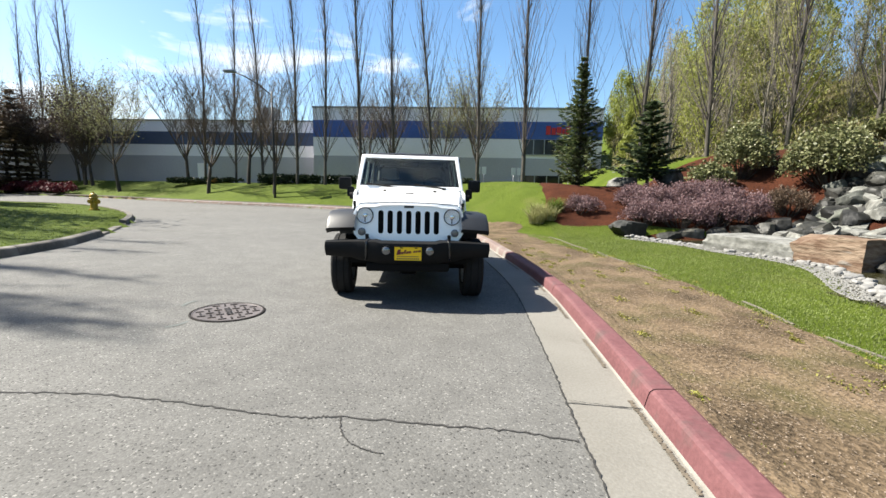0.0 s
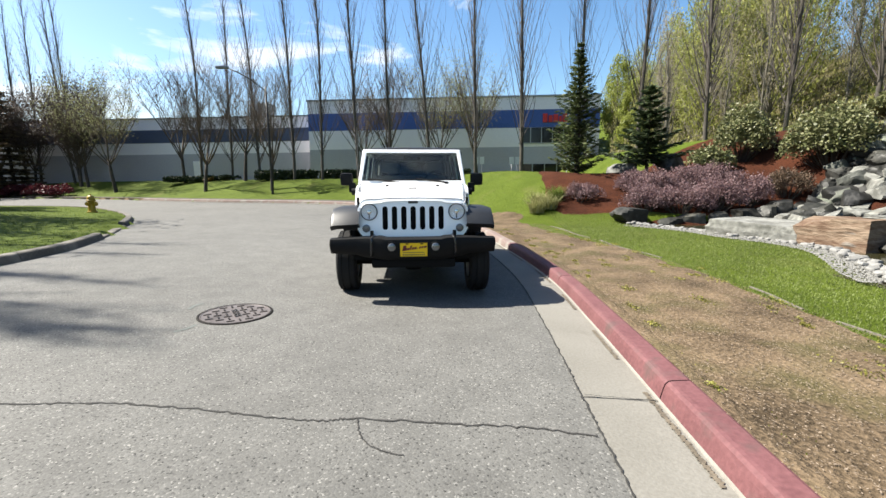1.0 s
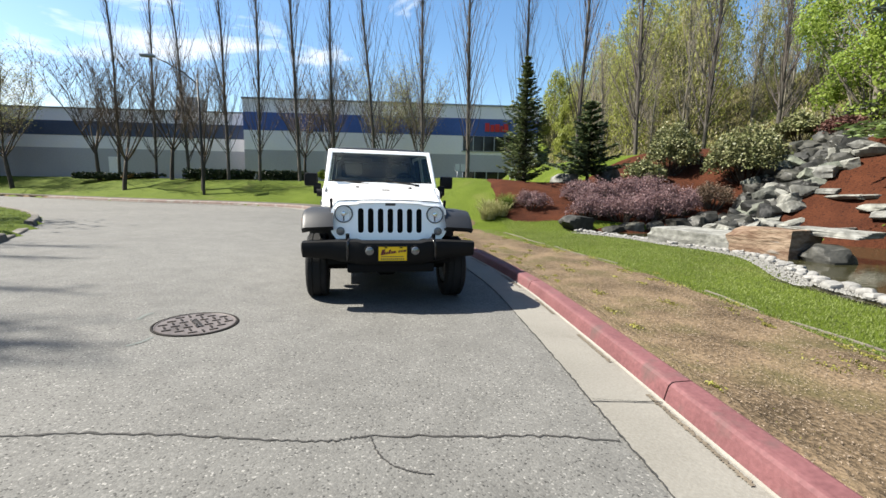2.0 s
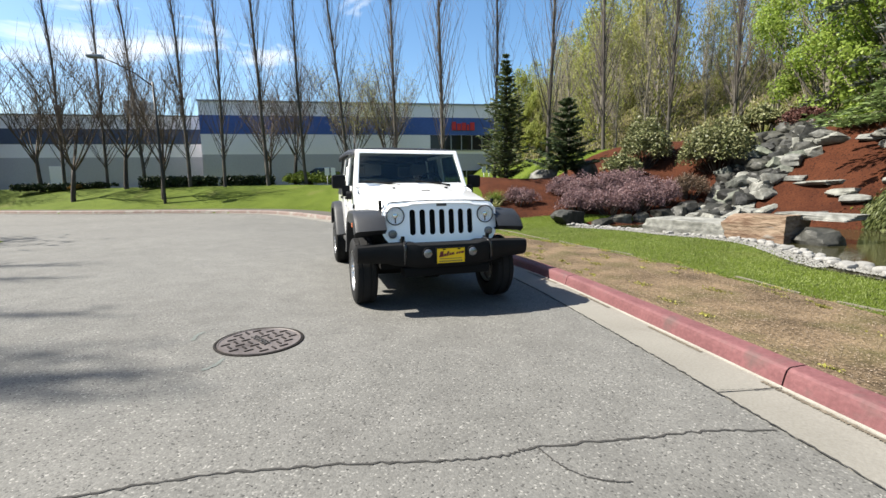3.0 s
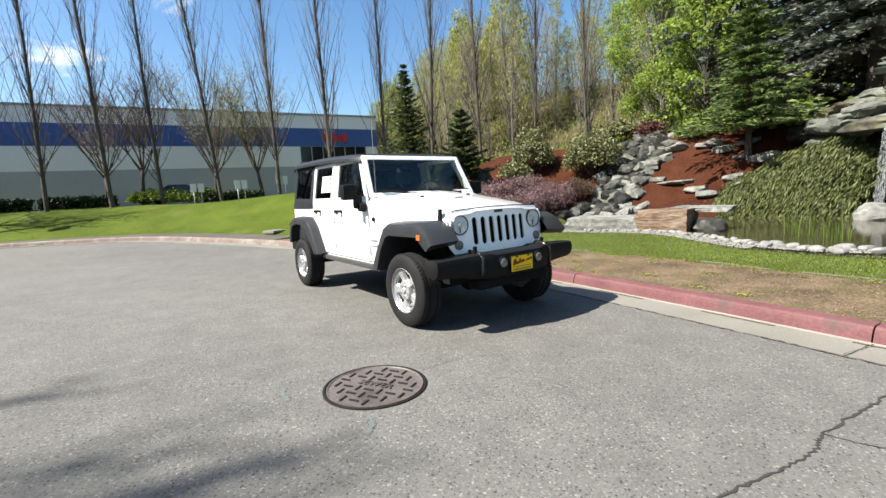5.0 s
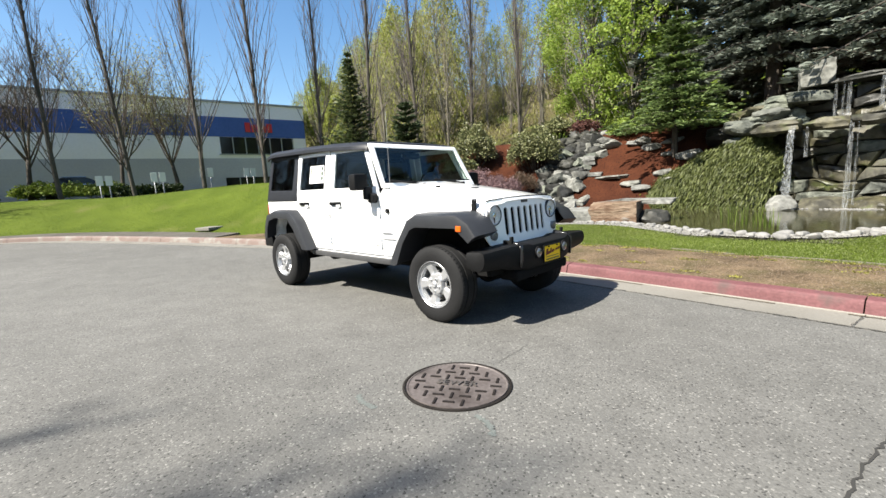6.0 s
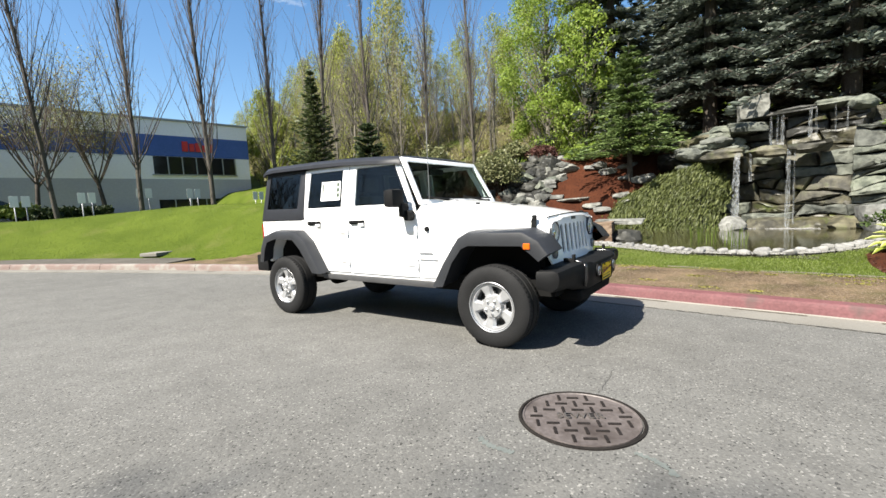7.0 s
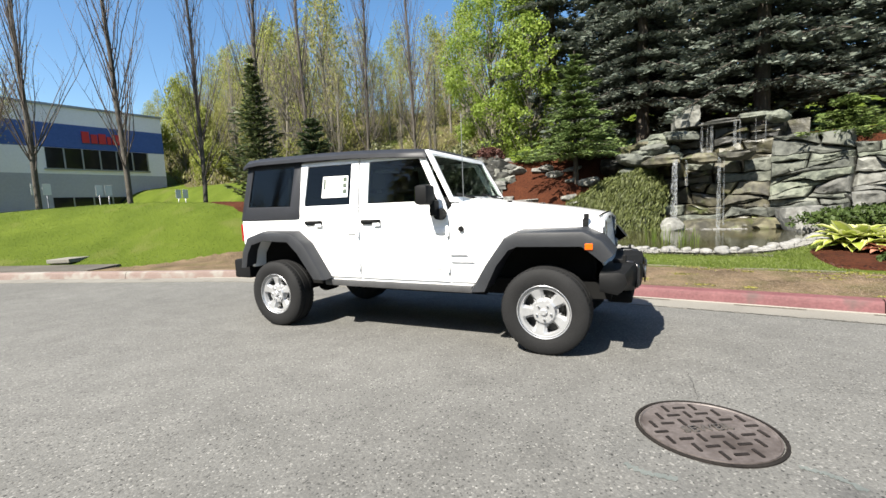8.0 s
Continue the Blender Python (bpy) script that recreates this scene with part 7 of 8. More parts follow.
def shrub(seed, sx, sy, sz, mat_, n, leaf, lumps=14, twigs=BARK_DARK, upright=0.0, aspect=0.6, flat=0.0):
    """A mounded shrub: stems under a shell of leaves with an uneven, lumpy outline."""
    rng = np.random.default_rng(seed)
    stems = Limbs()
    lc = []
    for k in range(lumps):
        a, q = rng.uniform(0, 2 * math.pi), math.sqrt(rng.uniform(0, 0.75))
        hz = math.sqrt(max(0.05, 1 - q * q)) * rng.uniform(0.55, 0.85)
        c = np.array([q * math.cos(a), q * math.sin(a), hz * 0.75])
        lc.append((c, rng.uniform(0.28, 0.48)))
        stems.tube([(0.15 * c[0] * sx, 0.15 * c[1] * sy, -0.1), (c[0] * sx * 0.7, c[1] * sy * 0.7, c[2] * sz * 0.5), (c[0] * sx, c[1] * sy, c[2] * sz)], 0.02, 0.006, 4)
    k = rng.integers(0, lumps, n)
    d = rand_dirs(rng, n)
    d[:, 2] = np.abs(d[:, 2]) * 1.0 - 0.25
    cc, rr_ = np.array([l[0] for l in lc])[k], np.array([l[1] for l in lc])[k]
    p = (cc + d * (rr_ * rng.uniform(0.55, 1.05, n))[:, None]) * np.array([sx, sy, sz])
    p[:, 2] = np.maximum(p[:, 2], 0.02)
    v = rand_dirs(rng, n) + d * 0.6 + np.array([0, 0, upright])
    v /= np.linalg.norm(v, axis=1, keepdims=True)
    u = np.cross(v, rand_dirs(rng, n))
    u /= np.linalg.norm(u, axis=1, keepdims=True) + 1e-9
    s = leaf * rng.uniform(0.6, 1.3, n)[:, None]
    return [("branchwork", stems.to_mesh("stems", twigs)), ("foliage", quads("foliage", p, u * s * aspect, v * s, mat_))]


HEATHER = leafy("pink_heather", (0.14, 0.08, 0.083), (0.225, 0.152, 0.155), 0.3)
RHODO = leafy("rhododendron_leaves", (0.06, 0.075, 0.024), (0.22, 0.22, 0.11), 0.15, 0.4)
BOX_GREEN = leafy("evergreen_leaves", (0.025, 0.0425, 0.009), (0.065, 0.095, 0.025), 0.15)
HEDGE = leafy("dark_hedge_leaves", (0.01, 0.021, 0.006), (0.03, 0.045, 0.014), 0.1)
LIME = leafy("lime_leaves", (0.09, 0.135, 0.015), (0.17, 0.215, 0.045), 0.3)
RUST_LEAF = leafy("purple_brown_leaves", (0.055, 0.0225, 0.02), (0.12, 0.055, 0.0425), 0.2)
BARE_BROWN = leafy("brown_twiggy_shrub", (0.06, 0.04, 0.0275), (0.13, 0.09, 0.06), 0.15)
WEEP = leafy("weeping_juniper", (0.0432, 0.0558, 0.0142), (0.1166, 0.1318, 0.0432), 0.2)


def plant(name, meshes, x, y, label, category, group="", turn=0.0, sink=0.05):
    t = thing_from(name, meshes, label, category, group)
    t.matrix_basis = on_land(x, y, turn, 1.0, sink)
    return t


for x, y, sx, sy, sz, sd in ((5.1, 13.1, 0.68, 0.55, 1.0, 81), (6.0, 12.85, 0.8, 0.62, 1.15, 82), (6.95, 12.9, 0.8, 0.62, 1.3, 83), (8.0, 13.25, 0.64, 0.55, 1.35, 84), (5.6, 13.9, 0.75, 0.65, 1.25, 85), (6.7, 13.9, 0.85, 0.7, 1.4, 86), (7.5, 14.0, 0.7, 0.6, 1.35, 80), (5.2, 14.5, 0.55, 0.5, 0.95, 79)):
    plant("heather", shrub(sd, sx, sy, sz, HEATHER, 6500, 0.031, 40, upright=0.7, aspect=0.45), x, y, "mounded pink-mauve heather in bloom beside the pond", "shrub", "heather clumps", sink=0.1)
plant("heather", shrub(88, 0.66, 0.5, 0.85, HEATHER, 4200, 0.03, 20, upright=0.7, aspect=0.4), 3.45, 14.1, "small mound of pink-mauve heather by the path", "shrub", "heather clumps")
plant("rhododendron", shrub(91, 0.85, 0.9, 2.5, RHODO, 8500, 0.052, 40), 9.9, 16.85, "rounded rhododendron with pale buds on the mulch bank", "shrub", "rhododendrons", sink=0.0)
plant("rhododendron", shrub(92, 0.68, 0.6, 1.15, RHODO, 4000, 0.055, 20), 8.5, 16.2, "low rhododendron with pale buds on the mulch bank", "shrub", "rhododendrons")
plant("rhododendron", shrub(93, 1.3, 1.0, 2.3, RHODO, 11500, 0.052, 44), 10.95, 14.1, "broad rhododendron with pale buds above the cascade", "shrub", "rhododendrons", sink=0.25)
plant("rhododendron", shrub(94, 0.85, 0.8, 1.3, RHODO, 5000, 0.055, 22), 13.3, 14.7, "broad rhododendron with pale buds above the cascade", "shrub", "rhododendrons")
plant("brown_shrub", shrub(95, 0.62, 0.6, 1.2, BARE_BROWN, 5200, 0.045, 24, upright=0.5, aspect=0.22), 9.4, 13.6, "twiggy brown shrub not yet in leaf", "shrub")
plant("purple_shrub", shrub(96, 0.75, 0.7, 1.1, RUST_LEAF, 3000, 0.05, 16), 13.6, 13.5, "purple-brown leafy shrub at the cascade's head", "shrub")
plant("green_shrub", shrub(97, 0.9, 0.9, 0.9, LEAF_FRESH, 3000, 0.06, 14), 13.6, 11.2, "low bright green shrub under the trees", "shrub")
juniper = plant("spreading_juniper", conifer(98, 1.3, 1.5, NEEDLE_GREEN, 9, 13, 0.085, 0.05, 0.06, 0.0, 85, 0.3), 12.3, 1.15, "spreading green juniper on top of the rock wall", "shrub")
juniper.location.z = 2.62
plant("spreading_juniper", shrub(99, 1.2, 1.2, 0.8, BOX_GREEN, 3600, 0.06, 18), 9.3, 2.6 - 1.2, "low evergreen shrub at the wall's foot", "shrub", sink=0.0)
plant("evergreen_shrub", shrub(100, 0.9, 0.9, 0.95, BOX_GREEN, 3600, 0.05, 18), 8.2, 1.2, "rounded evergreen shrub behind the lawn's end", "shrub")

# weeping shrub that spills down to the pond
wrng = np.random.default_rng(102)
P, U, V = [], [], []
n = 36000
a = wrng.uniform(0, 1, n)
b = wrng.uniform(-1, 1, n)
cx = 12.0 - 0.55 * a
cy = 5.9 + 3.65 * a
topz = (2.3 * (1 - a) ** 0.85 + 0.3 * a + 0.35) * (0.35 + 0.65 * np.sqrt(np.clip(a / 0.2, 0, 1)))
hw = 1.05 + 0.15 * np.sin(a * 9)
topz = topz * (1 + 0.14 * np.array([noise.noise((float(i) * 7, float(j) * 3.5, 2.0)) for i, j in zip(a, b)]))
x = cx + b * hw
z = topz * (1 - np.abs(b) ** 2.2) * wrng.uniform(0.86, 1.03, n)
z = np.where(x < cx, z, np.maximum(z, topz * 0.55))
c = np.stack([x, cy + wrng.normal(size=n) * 0.12, np.maximum(z, 0.08)], 1)
dirn = np.stack([np.where(b < 0, -0.45, 0.2) + wrng.normal(size=n) * 0.15, 0.3 + wrng.normal(size=n) * 0.2, -np.abs(b) - 0.25], 1)
dirn /= np.linalg.norm(dirn, axis=1, keepdims=True)
cr = np.cross(dirn, wrng.normal(size=(n, 3)))
cr /= np.linalg.norm(cr, axis=1, keepdims=True)
s_ = wrng.uniform(0.04, 0.1, n)[:, None]
weep_stem = Limbs()
for k in range(12):
    q = k / 11
    weep_stem.tube([(12.1, 6.6 + 2.6 * q, 0.1), (12.0, 6.5 + 2.8 * q, 0.8 * (1 - q) + 0.2), (11.6, 6.6 + 2.8 * q, 1.2 * (1 - q) + 0.15)], 0.03, 0.01, 4)
thing_from("weeping_juniper", [("branchwork", weep_stem.to_mesh("stems", BARK_DARK)), ("foliage", quads("foliage", c, cr * s_ * 0.19, dirn * s_, WEEP))], "dense weeping green juniper spilling down to the pond", "shrub")

# reeds, hosta, rust plant, yellow grass
def blades(seed, n, r, h, wide, mat_, lean=0.25):
    rng = np.random.default_rng(seed)
    vs, fs = [], []
    for i in range(n):
        a, q = rng.uniform(0, 6.283), r * math.sqrt(rng.uniform())
        x, y = q * math.cos(a), q * math.sin(a)
        hh, la = h * rng.uniform(0.55, 1.1), rng.uniform(0, 6.283)
        d = np.array([math.cos(la), math.sin(la)])
        w = np.array([-d[1], d[0]]) * wide * 0.5
        b = len(vs)
        for t, k in ((0, 1.0), (0.45, 0.9), (0.8, 0.55), (1.0, 0.06)):
            o = d * lean * hh * t * t * rng.uniform(0.7, 1.3)
            z = hh * (t - 0.25 * lean * t * t)
            vs += [(x + o[0] + w[0] * k, y + o[1] + w[1] * k, z), (x + o[0] - w[0] * k, y + o[1] - w[1] * k, z)]
        for k in range(3):
            fs.append((b + 2 * k, b + 2 * k + 1, b + 2 * k + 3, b + 2 * k + 2))
    me = bpy.data.meshes.new("foliage")
    me.from_pydata(vs, [], fs)
    me.materials.append(mat_)
    return me


REED = leafy("reed_green", (0.05, 0.085, 0.01), (0.12, 0.165, 0.03), 0.3)
GRASS_YELLOW = leafy("yellow_grass", (0.17, 0.175, 0.06), (0.29, 0.28, 0.14), 0.3)
for x, y, sd in ((7.0, 5.5, 1), (6.7, 5.1, 2), (6.45, 4.75, 3)):
    t = thing_from("reeds", [("foliage", blades(110 + sd, 26, 0.26, 0.5, 0.014, REED, 0.15))], "clump of green reeds standing in the pond", "reeds", "reeds in the pond")
    t.matrix_basis = pose(x, y, WATER_Z - 0.05)
for x, y, sd, g in ((2.05, 13.9, 1, GRASS_YELLOW), (2.45, 14.0, 2, GRASS_YELLOW), (2.75, 14.5, 3, REED), (2.2, 14.4, 4, GRASS_YELLOW)):
    t = thing_from("ornamental_grass", [("foliage", blades(120 + sd, 240, 0.24, 0.62, 0.016, g, 0.8))], "tuft of yellow-green ornamental grass by the path", "grass", "ornamental grass tufts")
    t.matrix_basis = on_land(x, y)


def hosta(seed, n, size, mat_, margin=None):
    """Broad pointed leaves arching out of one crown."""
    rng = np.random.default_rng(seed)
    vs, fs = [], []
    for i in range(n):
        a = i * 2.4 + rng.uniform(-0.2, 0.2)
        tilt = 0.25 + 0.9 * (i / n) + rng.uniform(-0.1, 0.1)
        ln = size * rng.uniform(0.75, 1.1)
        d, up = np.array([math.cos(a), math.sin(a), 0]), np.array([0, 0, 1.0])
        w = np.array([-d[1], d[0], 0])
        b = len(vs)
        for t, k in ((0.0, 0.02), (0.25, 0.03), (0.36, 0.16), (0.5, 0.26), (0.66, 0.26), (0.84, 0.15), (1.0, 0.005)):
            o = d * ln * t * math.sin(tilt + 0.5 * t) + up * ln * (t * math.cos(tilt * 0.85) - 0.6 * t ** 2.4 * math.sin(tilt + 0.25))
            for kk in (-1, -0.66, 0, 0.66, 1):
                vs.append(tuple(o + w * kk * k * ln * 0.8 + up * (0.05 * abs(kk) * ln * (k > 0.1))))
        for r in range(6):
            for q in range(4):
                fs.append((b + r * 5 + q, b + r * 5 + q + 1, b + r * 5 + q + 6, b + r * 5 + q + 5))
    me = bpy.data.meshes.new("foliage")
    me.from_pydata(vs, [], fs)
    me.polygons.foreach_set("use_smooth", [True] * len(me.polygons))
    me.materials.append(mat_)
    me.materials.append(margin or mat_)
    me.polygons.foreach_set("material_index", [1 if k % 4 in (0, 3) else 0 for k in range(len(me.polygons))])
    return me


HOSTA_CREAM = leafy("cream_leaf_margin", (0.5, 0.51, 0.2), (0.6, 0.6, 0.32), 0.35)
HOSTA = leafy("chartreuse_leaves", (0.27, 0.33, 0.05), (0.42, 0.46, 0.1), 0.4)
bedring = spline([(3.45, 2.62), (4.2, 2.72), (5.2, 2.72), (6.1, 2.3), (6.4, 1.2), (5.2, 0.3), (3.8, 0.5), (3.35, 1.6)], 6)
bed("plant_bed", steps((2.6, 7.0, 0.12)), steps((-0.2, 3.4, 0.12)), lambda x, y: inside_distance(bedring, x, y) + rough_noise(x, y, 2.0, 3.0) * 0.06, 0.06, MULCH, "small bed of dark red mulch in the lawn", "mulch")
for x, y, s, sd in ((5.3, 2.15, 0.66, 131), (5.1, 1.7, 0.56, 132), (5.8, 1.8, 0.56, 134)):
    t = thing_from("hosta", [("foliage", hosta(sd, 52, s, HOSTA, HOSTA_CREAM))], "bright chartreuse hosta with broad pointed cream-edged leaves", "plant", "hostas")
    t.matrix_basis = on_land(x, y, 0, 1.0, -0.04)
t = thing_from("heuchera", [("foliage", hosta(133, 40, 0.3, leafy("coral_leaves", (0.2800, 0.0910, 0.0490), (0.4200, 0.2100, 0.1400), 0.3)))], "low plant with coral-orange leaves in the mulch", "plant")
t.matrix_basis = on_land(4.75, 1.85, 0, 1.0, -0.04)
plant("low_shrub", shrub(135, 0.4, 0.4, 0.3, BOX_GREEN, 1500, 0.03, 10), 4.0, 1.75, "low green mound in the small mulch bed", "shrub")


# yellow-green moss in small tufts along the path's edges
MOSS = leafy("yellow_moss", (0.15, 0.15, 0.03), (0.26, 0.24, 0.06), 0.2)
mrng = np.random.default_rng(57)
mc = []
for k in range(90):
    base = along(KERB, length_at(KERB, mrng.uniform(-1.5, 11.0)), length_at(KERB, 11.5), 12)
    d = base[1] - base[0]
    side = np.array([-d[1], d[0]]) / np.hypot(*d)
    side = side if side[0] > 0 else -side
    q = base[0] + side * (mrng.choice((mrng.normal(1.85, 0.12), mrng.normal(1.8, 0.2), mrng.uniform(0.26, 0.6), mrng.uniform(0.3, 1.7))))
    m = mrng.integers(25, 90)
    r = mrng.uniform(0.02, 0.07)
    p = q + mrng.normal(size=(m, 2)) * r * np.array([0.7, 1.5])
    mc.append(np.column_stack([p, land(p[:, 0], p[:, 1], False) + 0.02 + mrng.uniform(0, 0.012, m)]))
mc = np.concatenate(mc)
ma, mb = rand_dirs(mrng, len(mc)), rand_dirs(mrng, len(mc))
tagged(new("moss", quads("moss", mc, ma * 0.008, mb * 0.012, MOSS)), "small yellow-green tufts of moss on the footpath", "moss", kind="stuff")


# ---------- road marks, cover, cracks ----------
def on_road(x, y, up=0.0):
    return (x, y, float(road_z(x, y)) + up)


IRON = material("rusty_cast_iron", (0.06, 0.048, 0.044), (0.155, 0.135, 0.128), 4.0, 0.55, 40.0, 0.4, metal=0.2, contrast=0.6, spots=((0.035, 0.026, 0.022), 2.6, 0.52, 0.72), space="Object", depth=0.004)
IRON_PALE = material("worn_iron", (0.12, 0.11, 0.105), (0.18, 0.165, 0.155), 6.0, 0.5, 60.0, 0.2, metal=0.2, space="Object")
IRON_BAR = material("worn_dark_iron", (0.011, 0.009, 0.0085), (0.028, 0.024, 0.0225), 6.0, 0.6, 60.0, 0.3, metal=0.2, space="Object", spec=0.15)
IRON_DARK = material("dirty_iron", (0.007, 0.006, 0.0055), (0.02, 0.017, 0.015), 6.0, 0.8, 60.0, 0.4, space="Object", spec=0.15)
cover = empty("manhole_cover", pose(-2.41, 4.035, float(road_z(-2.41, 4.035)) + 0.003, 0, 1.6, 0) @ pose(0, 0, 0, 0, 0, -53) @ Matrix.Scale(0.965, 4))
tagged(cover, "round rusty cast-iron sewer cover set in the road", "manhole cover")


def lathe_z(bm, prof, seg=48):
    rows = [[(r * math.cos(2 * math.pi * k / seg), r * math.sin(2 * math.pi * k / seg), z) for k in range(seg)] for r, z in prof]
    loft(bm, rows, True)
    bmesh.ops.recalc_face_normals(bm, faces=bm.faces)


bm = bmesh.new()
lathe_z(bm, [(0.338, -0.03), (0.338, 0.006), (0.345, 0.008), (0.356, 0.005), (0.36, -0.03)])
part("ring", bm, IRON_DARK, cover, "dark iron frame ring")
bm = bmesh.new()
lathe_z(bm, [(0.002, 0.002), (0.318, 0.002), (0.322, 0.007), (0.33, 0.007), (0.334, -0.02)])
lid = part("lid", bm, IRON, cover)
for i in range(-4, 5):
    for j in range(-4, 5):
        x, y = i * 0.084, j * 0.084
        if x * x + y * y > 0.292 ** 2 or (j == 0 and abs(x) < 0.2):
            continue
        bm = bmesh.new()
        if (i + j) % 2:
            box(bm, x - 0.036, x + 0.036, y - 0.0085, y + 0.0085, -0.002, 0.009, 0.003)
        else:
            box(bm, x - 0.0085, x + 0.0085, y - 0.036, y + 0.036, -0.002, 0.009, 0.003)
        part("tread_bar", bm, IRON_BAR, lid)
txt = bpy.data.curves.new("lettering", "FONT")
txt.body, txt.size, txt.extrude, txt.align_x, txt.align_y = "SEWER", 0.088, 0.004, "CENTER", "CENTER"
word_tmp = new("lettering_tmp", txt)
word_me = bpy.data.meshes.new_from_object(word_tmp.evaluated_get(bpy.context.evaluated_depsgraph_get()))
bpy.data.objects.remove(word_tmp)
word_me.materials.clear()
word_me.materials.append(material("worn_iron_letters", (0.06, 0.054, 0.05), (0.1, 0.09, 0.085), 6.0, 0.55, 60.0, 0.2, metal=0.2, space="Object"))
word = new("lettering", word_me)
word.parent = lid
word.matrix_basis = pose(0, 0, 0.008)


def ribbon(points, width, seed, mat_, up=0.004, jitter=0.02):
    """A thin ragged line of tar or broken edge that lies on the road."""
    rng = random.Random(seed)
    line = spline(points, 14)
    vs, fs = [], []
    for i, p in enumerate(line):
        a, b = line[max(0, i - 1)], line[min(len(line) - 1, i + 1)]
        v = (b - a) / (np.hypot(*(b - a)) + 1e-9)
        r = np.array([v[1], -v[0]])
        o = (rng.random() - 0.5) * 2 * jitter
        w = width * rng.uniform(0.45, 1.25) / 2
        for k in (-1, 1):
            q = p + r * (o + k * w)
            vs.append(on_road(q[0], q[1], up))
        if i:
            n = 2 * i
            fs.append((n - 2, n - 1, n + 1, n))
    return mesh_object("crack", vs, fs, mat_)


CRACK = plain("crack_shadow", (0.025, 0.024, 0.022), 0.95)
cr1 = ribbon([(-4.6, 2.05), (-3.6, 2.2), (-2.75, 2.24), (-2.27, 2.29), (-1.75, 2.28), (-1.25, 2.23), (-0.92, 2.22), (-0.73, 2.26), (-0.22, 2.25), (0.21, 2.25), (0.58, 2.2)], 0.0145, 3, CRACK, 0.004, 0.011)
tagged(cr1, "long ragged crack across the asphalt", "crack", kind="structure")
cr2 = ribbon([(-0.73, 2.26), (-0.685, 2.12), (-0.61, 2.02), (-0.5, 1.965), (-0.42, 1.95)], 0.0085, 5, CRACK, 0.004, 0.003)
tagged(cr2, "short curved crack in the asphalt", "crack", kind="structure")
seam = ribbon([(p[0], p[1]) for p in along(KERB, length_at(KERB, -3), length_at(KERB, 12), 40) + np.array([-0.468, 0])], 0.012, 6, CRACK, 0.012, 0.007)
tagged(seam, "dark open seam between asphalt and gutter", "seam", kind="structure")
foot = part("kerb_foot", sweep(along(KERB, length_at(KERB, -5), length_at(KERB, 13), 120), [(-0.014, 0.004), (-0.012, 0.0115), (-0.006, 0.013), (0.003, 0.018), (0.005, 0.0)]), BARE_CONCRETE, None)
tagged(foot, "bare pale concrete strip along the red kerb's foot", "kerb", kind="structure")
dirt_rng = random.Random(61)
for k in range(9):
    s0 = length_at(KERB, -1.0) + k * 1.35 + dirt_rng.uniform(0, 0.4)
    dirt = ribbon([(p[0], p[1]) for p in along(KERB, s0, s0 + dirt_rng.uniform(0.4, 1.1), 12) + np.array([-0.05, 0])], 0.032, 16 + k, DIRT_DARK, 0.0125, 0.008)
    tagged(dirt, "line of dark dirt lying in the gutter", "dirt", "dirt lines in the gutter", "structure")
cr3 = ribbon([(0.62, 2.64), (0.8, 2.62), (1.06, 2.6)], 0.007, 7, CRACK, 0.016, 0.005)
tagged(cr3, "thin crack across the concrete gutter", "crack", kind="structure")
cr4 = ribbon([(-2.03, 4.09), (-1.8, 4.13), (-1.54, 4.19)], 0.003, 8, CRACK, 0.004, 0.008)
tagged(cr4, "hairline crack in the asphalt beside the cover", "crack", kind="structure")

TEAL = material("faded_teal_paint", (0.085, 0.095, 0.089), (0.12, 0.132, 0.124), 20.0, 0.9, 90.0, 0.2)
for k, line in enumerate(([(-2.94, 4.34), (-2.97, 4.24), (-2.95, 4.12)], [(-2.59, 3.68), (-2.6, 3.57), (-2.66, 3.47)])):
    tagged(ribbon(line, 0.035, 30 + k, TEAL, 0.003, 0.008), "faded teal spray-paint mark on the asphalt", "paint mark", "paint marks beside the cover", "structure")

# ---------- edging board, hydrant, lamp ----------
WOOD_EDGE = material("weathered_edging", (0.07, 0.06, 0.045), (0.14, 0.125, 0.1), 3.0, 0.85, 30.0, 0.3)
edge_line = np.array([p for p in along(KERB, length_at(KERB, 2.6), length_at(KERB, 12.4), 80)])
for k, (a, b) in enumerate(((0, 11), (13, 21), (34, 52), (54, 72))):
    vs, fs = [], []
    for i in range(a, b):
        p, q = edge_line[i], edge_line[i + 1]
        v = (q - p) / np.hypot(*(q - p))
        r = np.array([v[1], -v[0]])
        o = 2.04 + 0.05 * math.sin(i * 0.35 + k)
        for d, h in ((0, -0.05), (0, 0.012), (0.022, 0.016), (0.024, -0.05)):
            c = p + r * (o + d)
            vs.append((c[0], c[1], land_z(c[0], c[1]) + h))
        n = len(vs)
        if i > a:
            for m in range(3):
                fs.append((n - 8 + m, n - 7 + m, n - 3 + m, n - 4 + m))
    e = mesh_object("edging_board", vs, fs, WOOD_EDGE)
    tagged(e, "thin weathered wooden edging between path and lawn", "edging", "lawn edging")

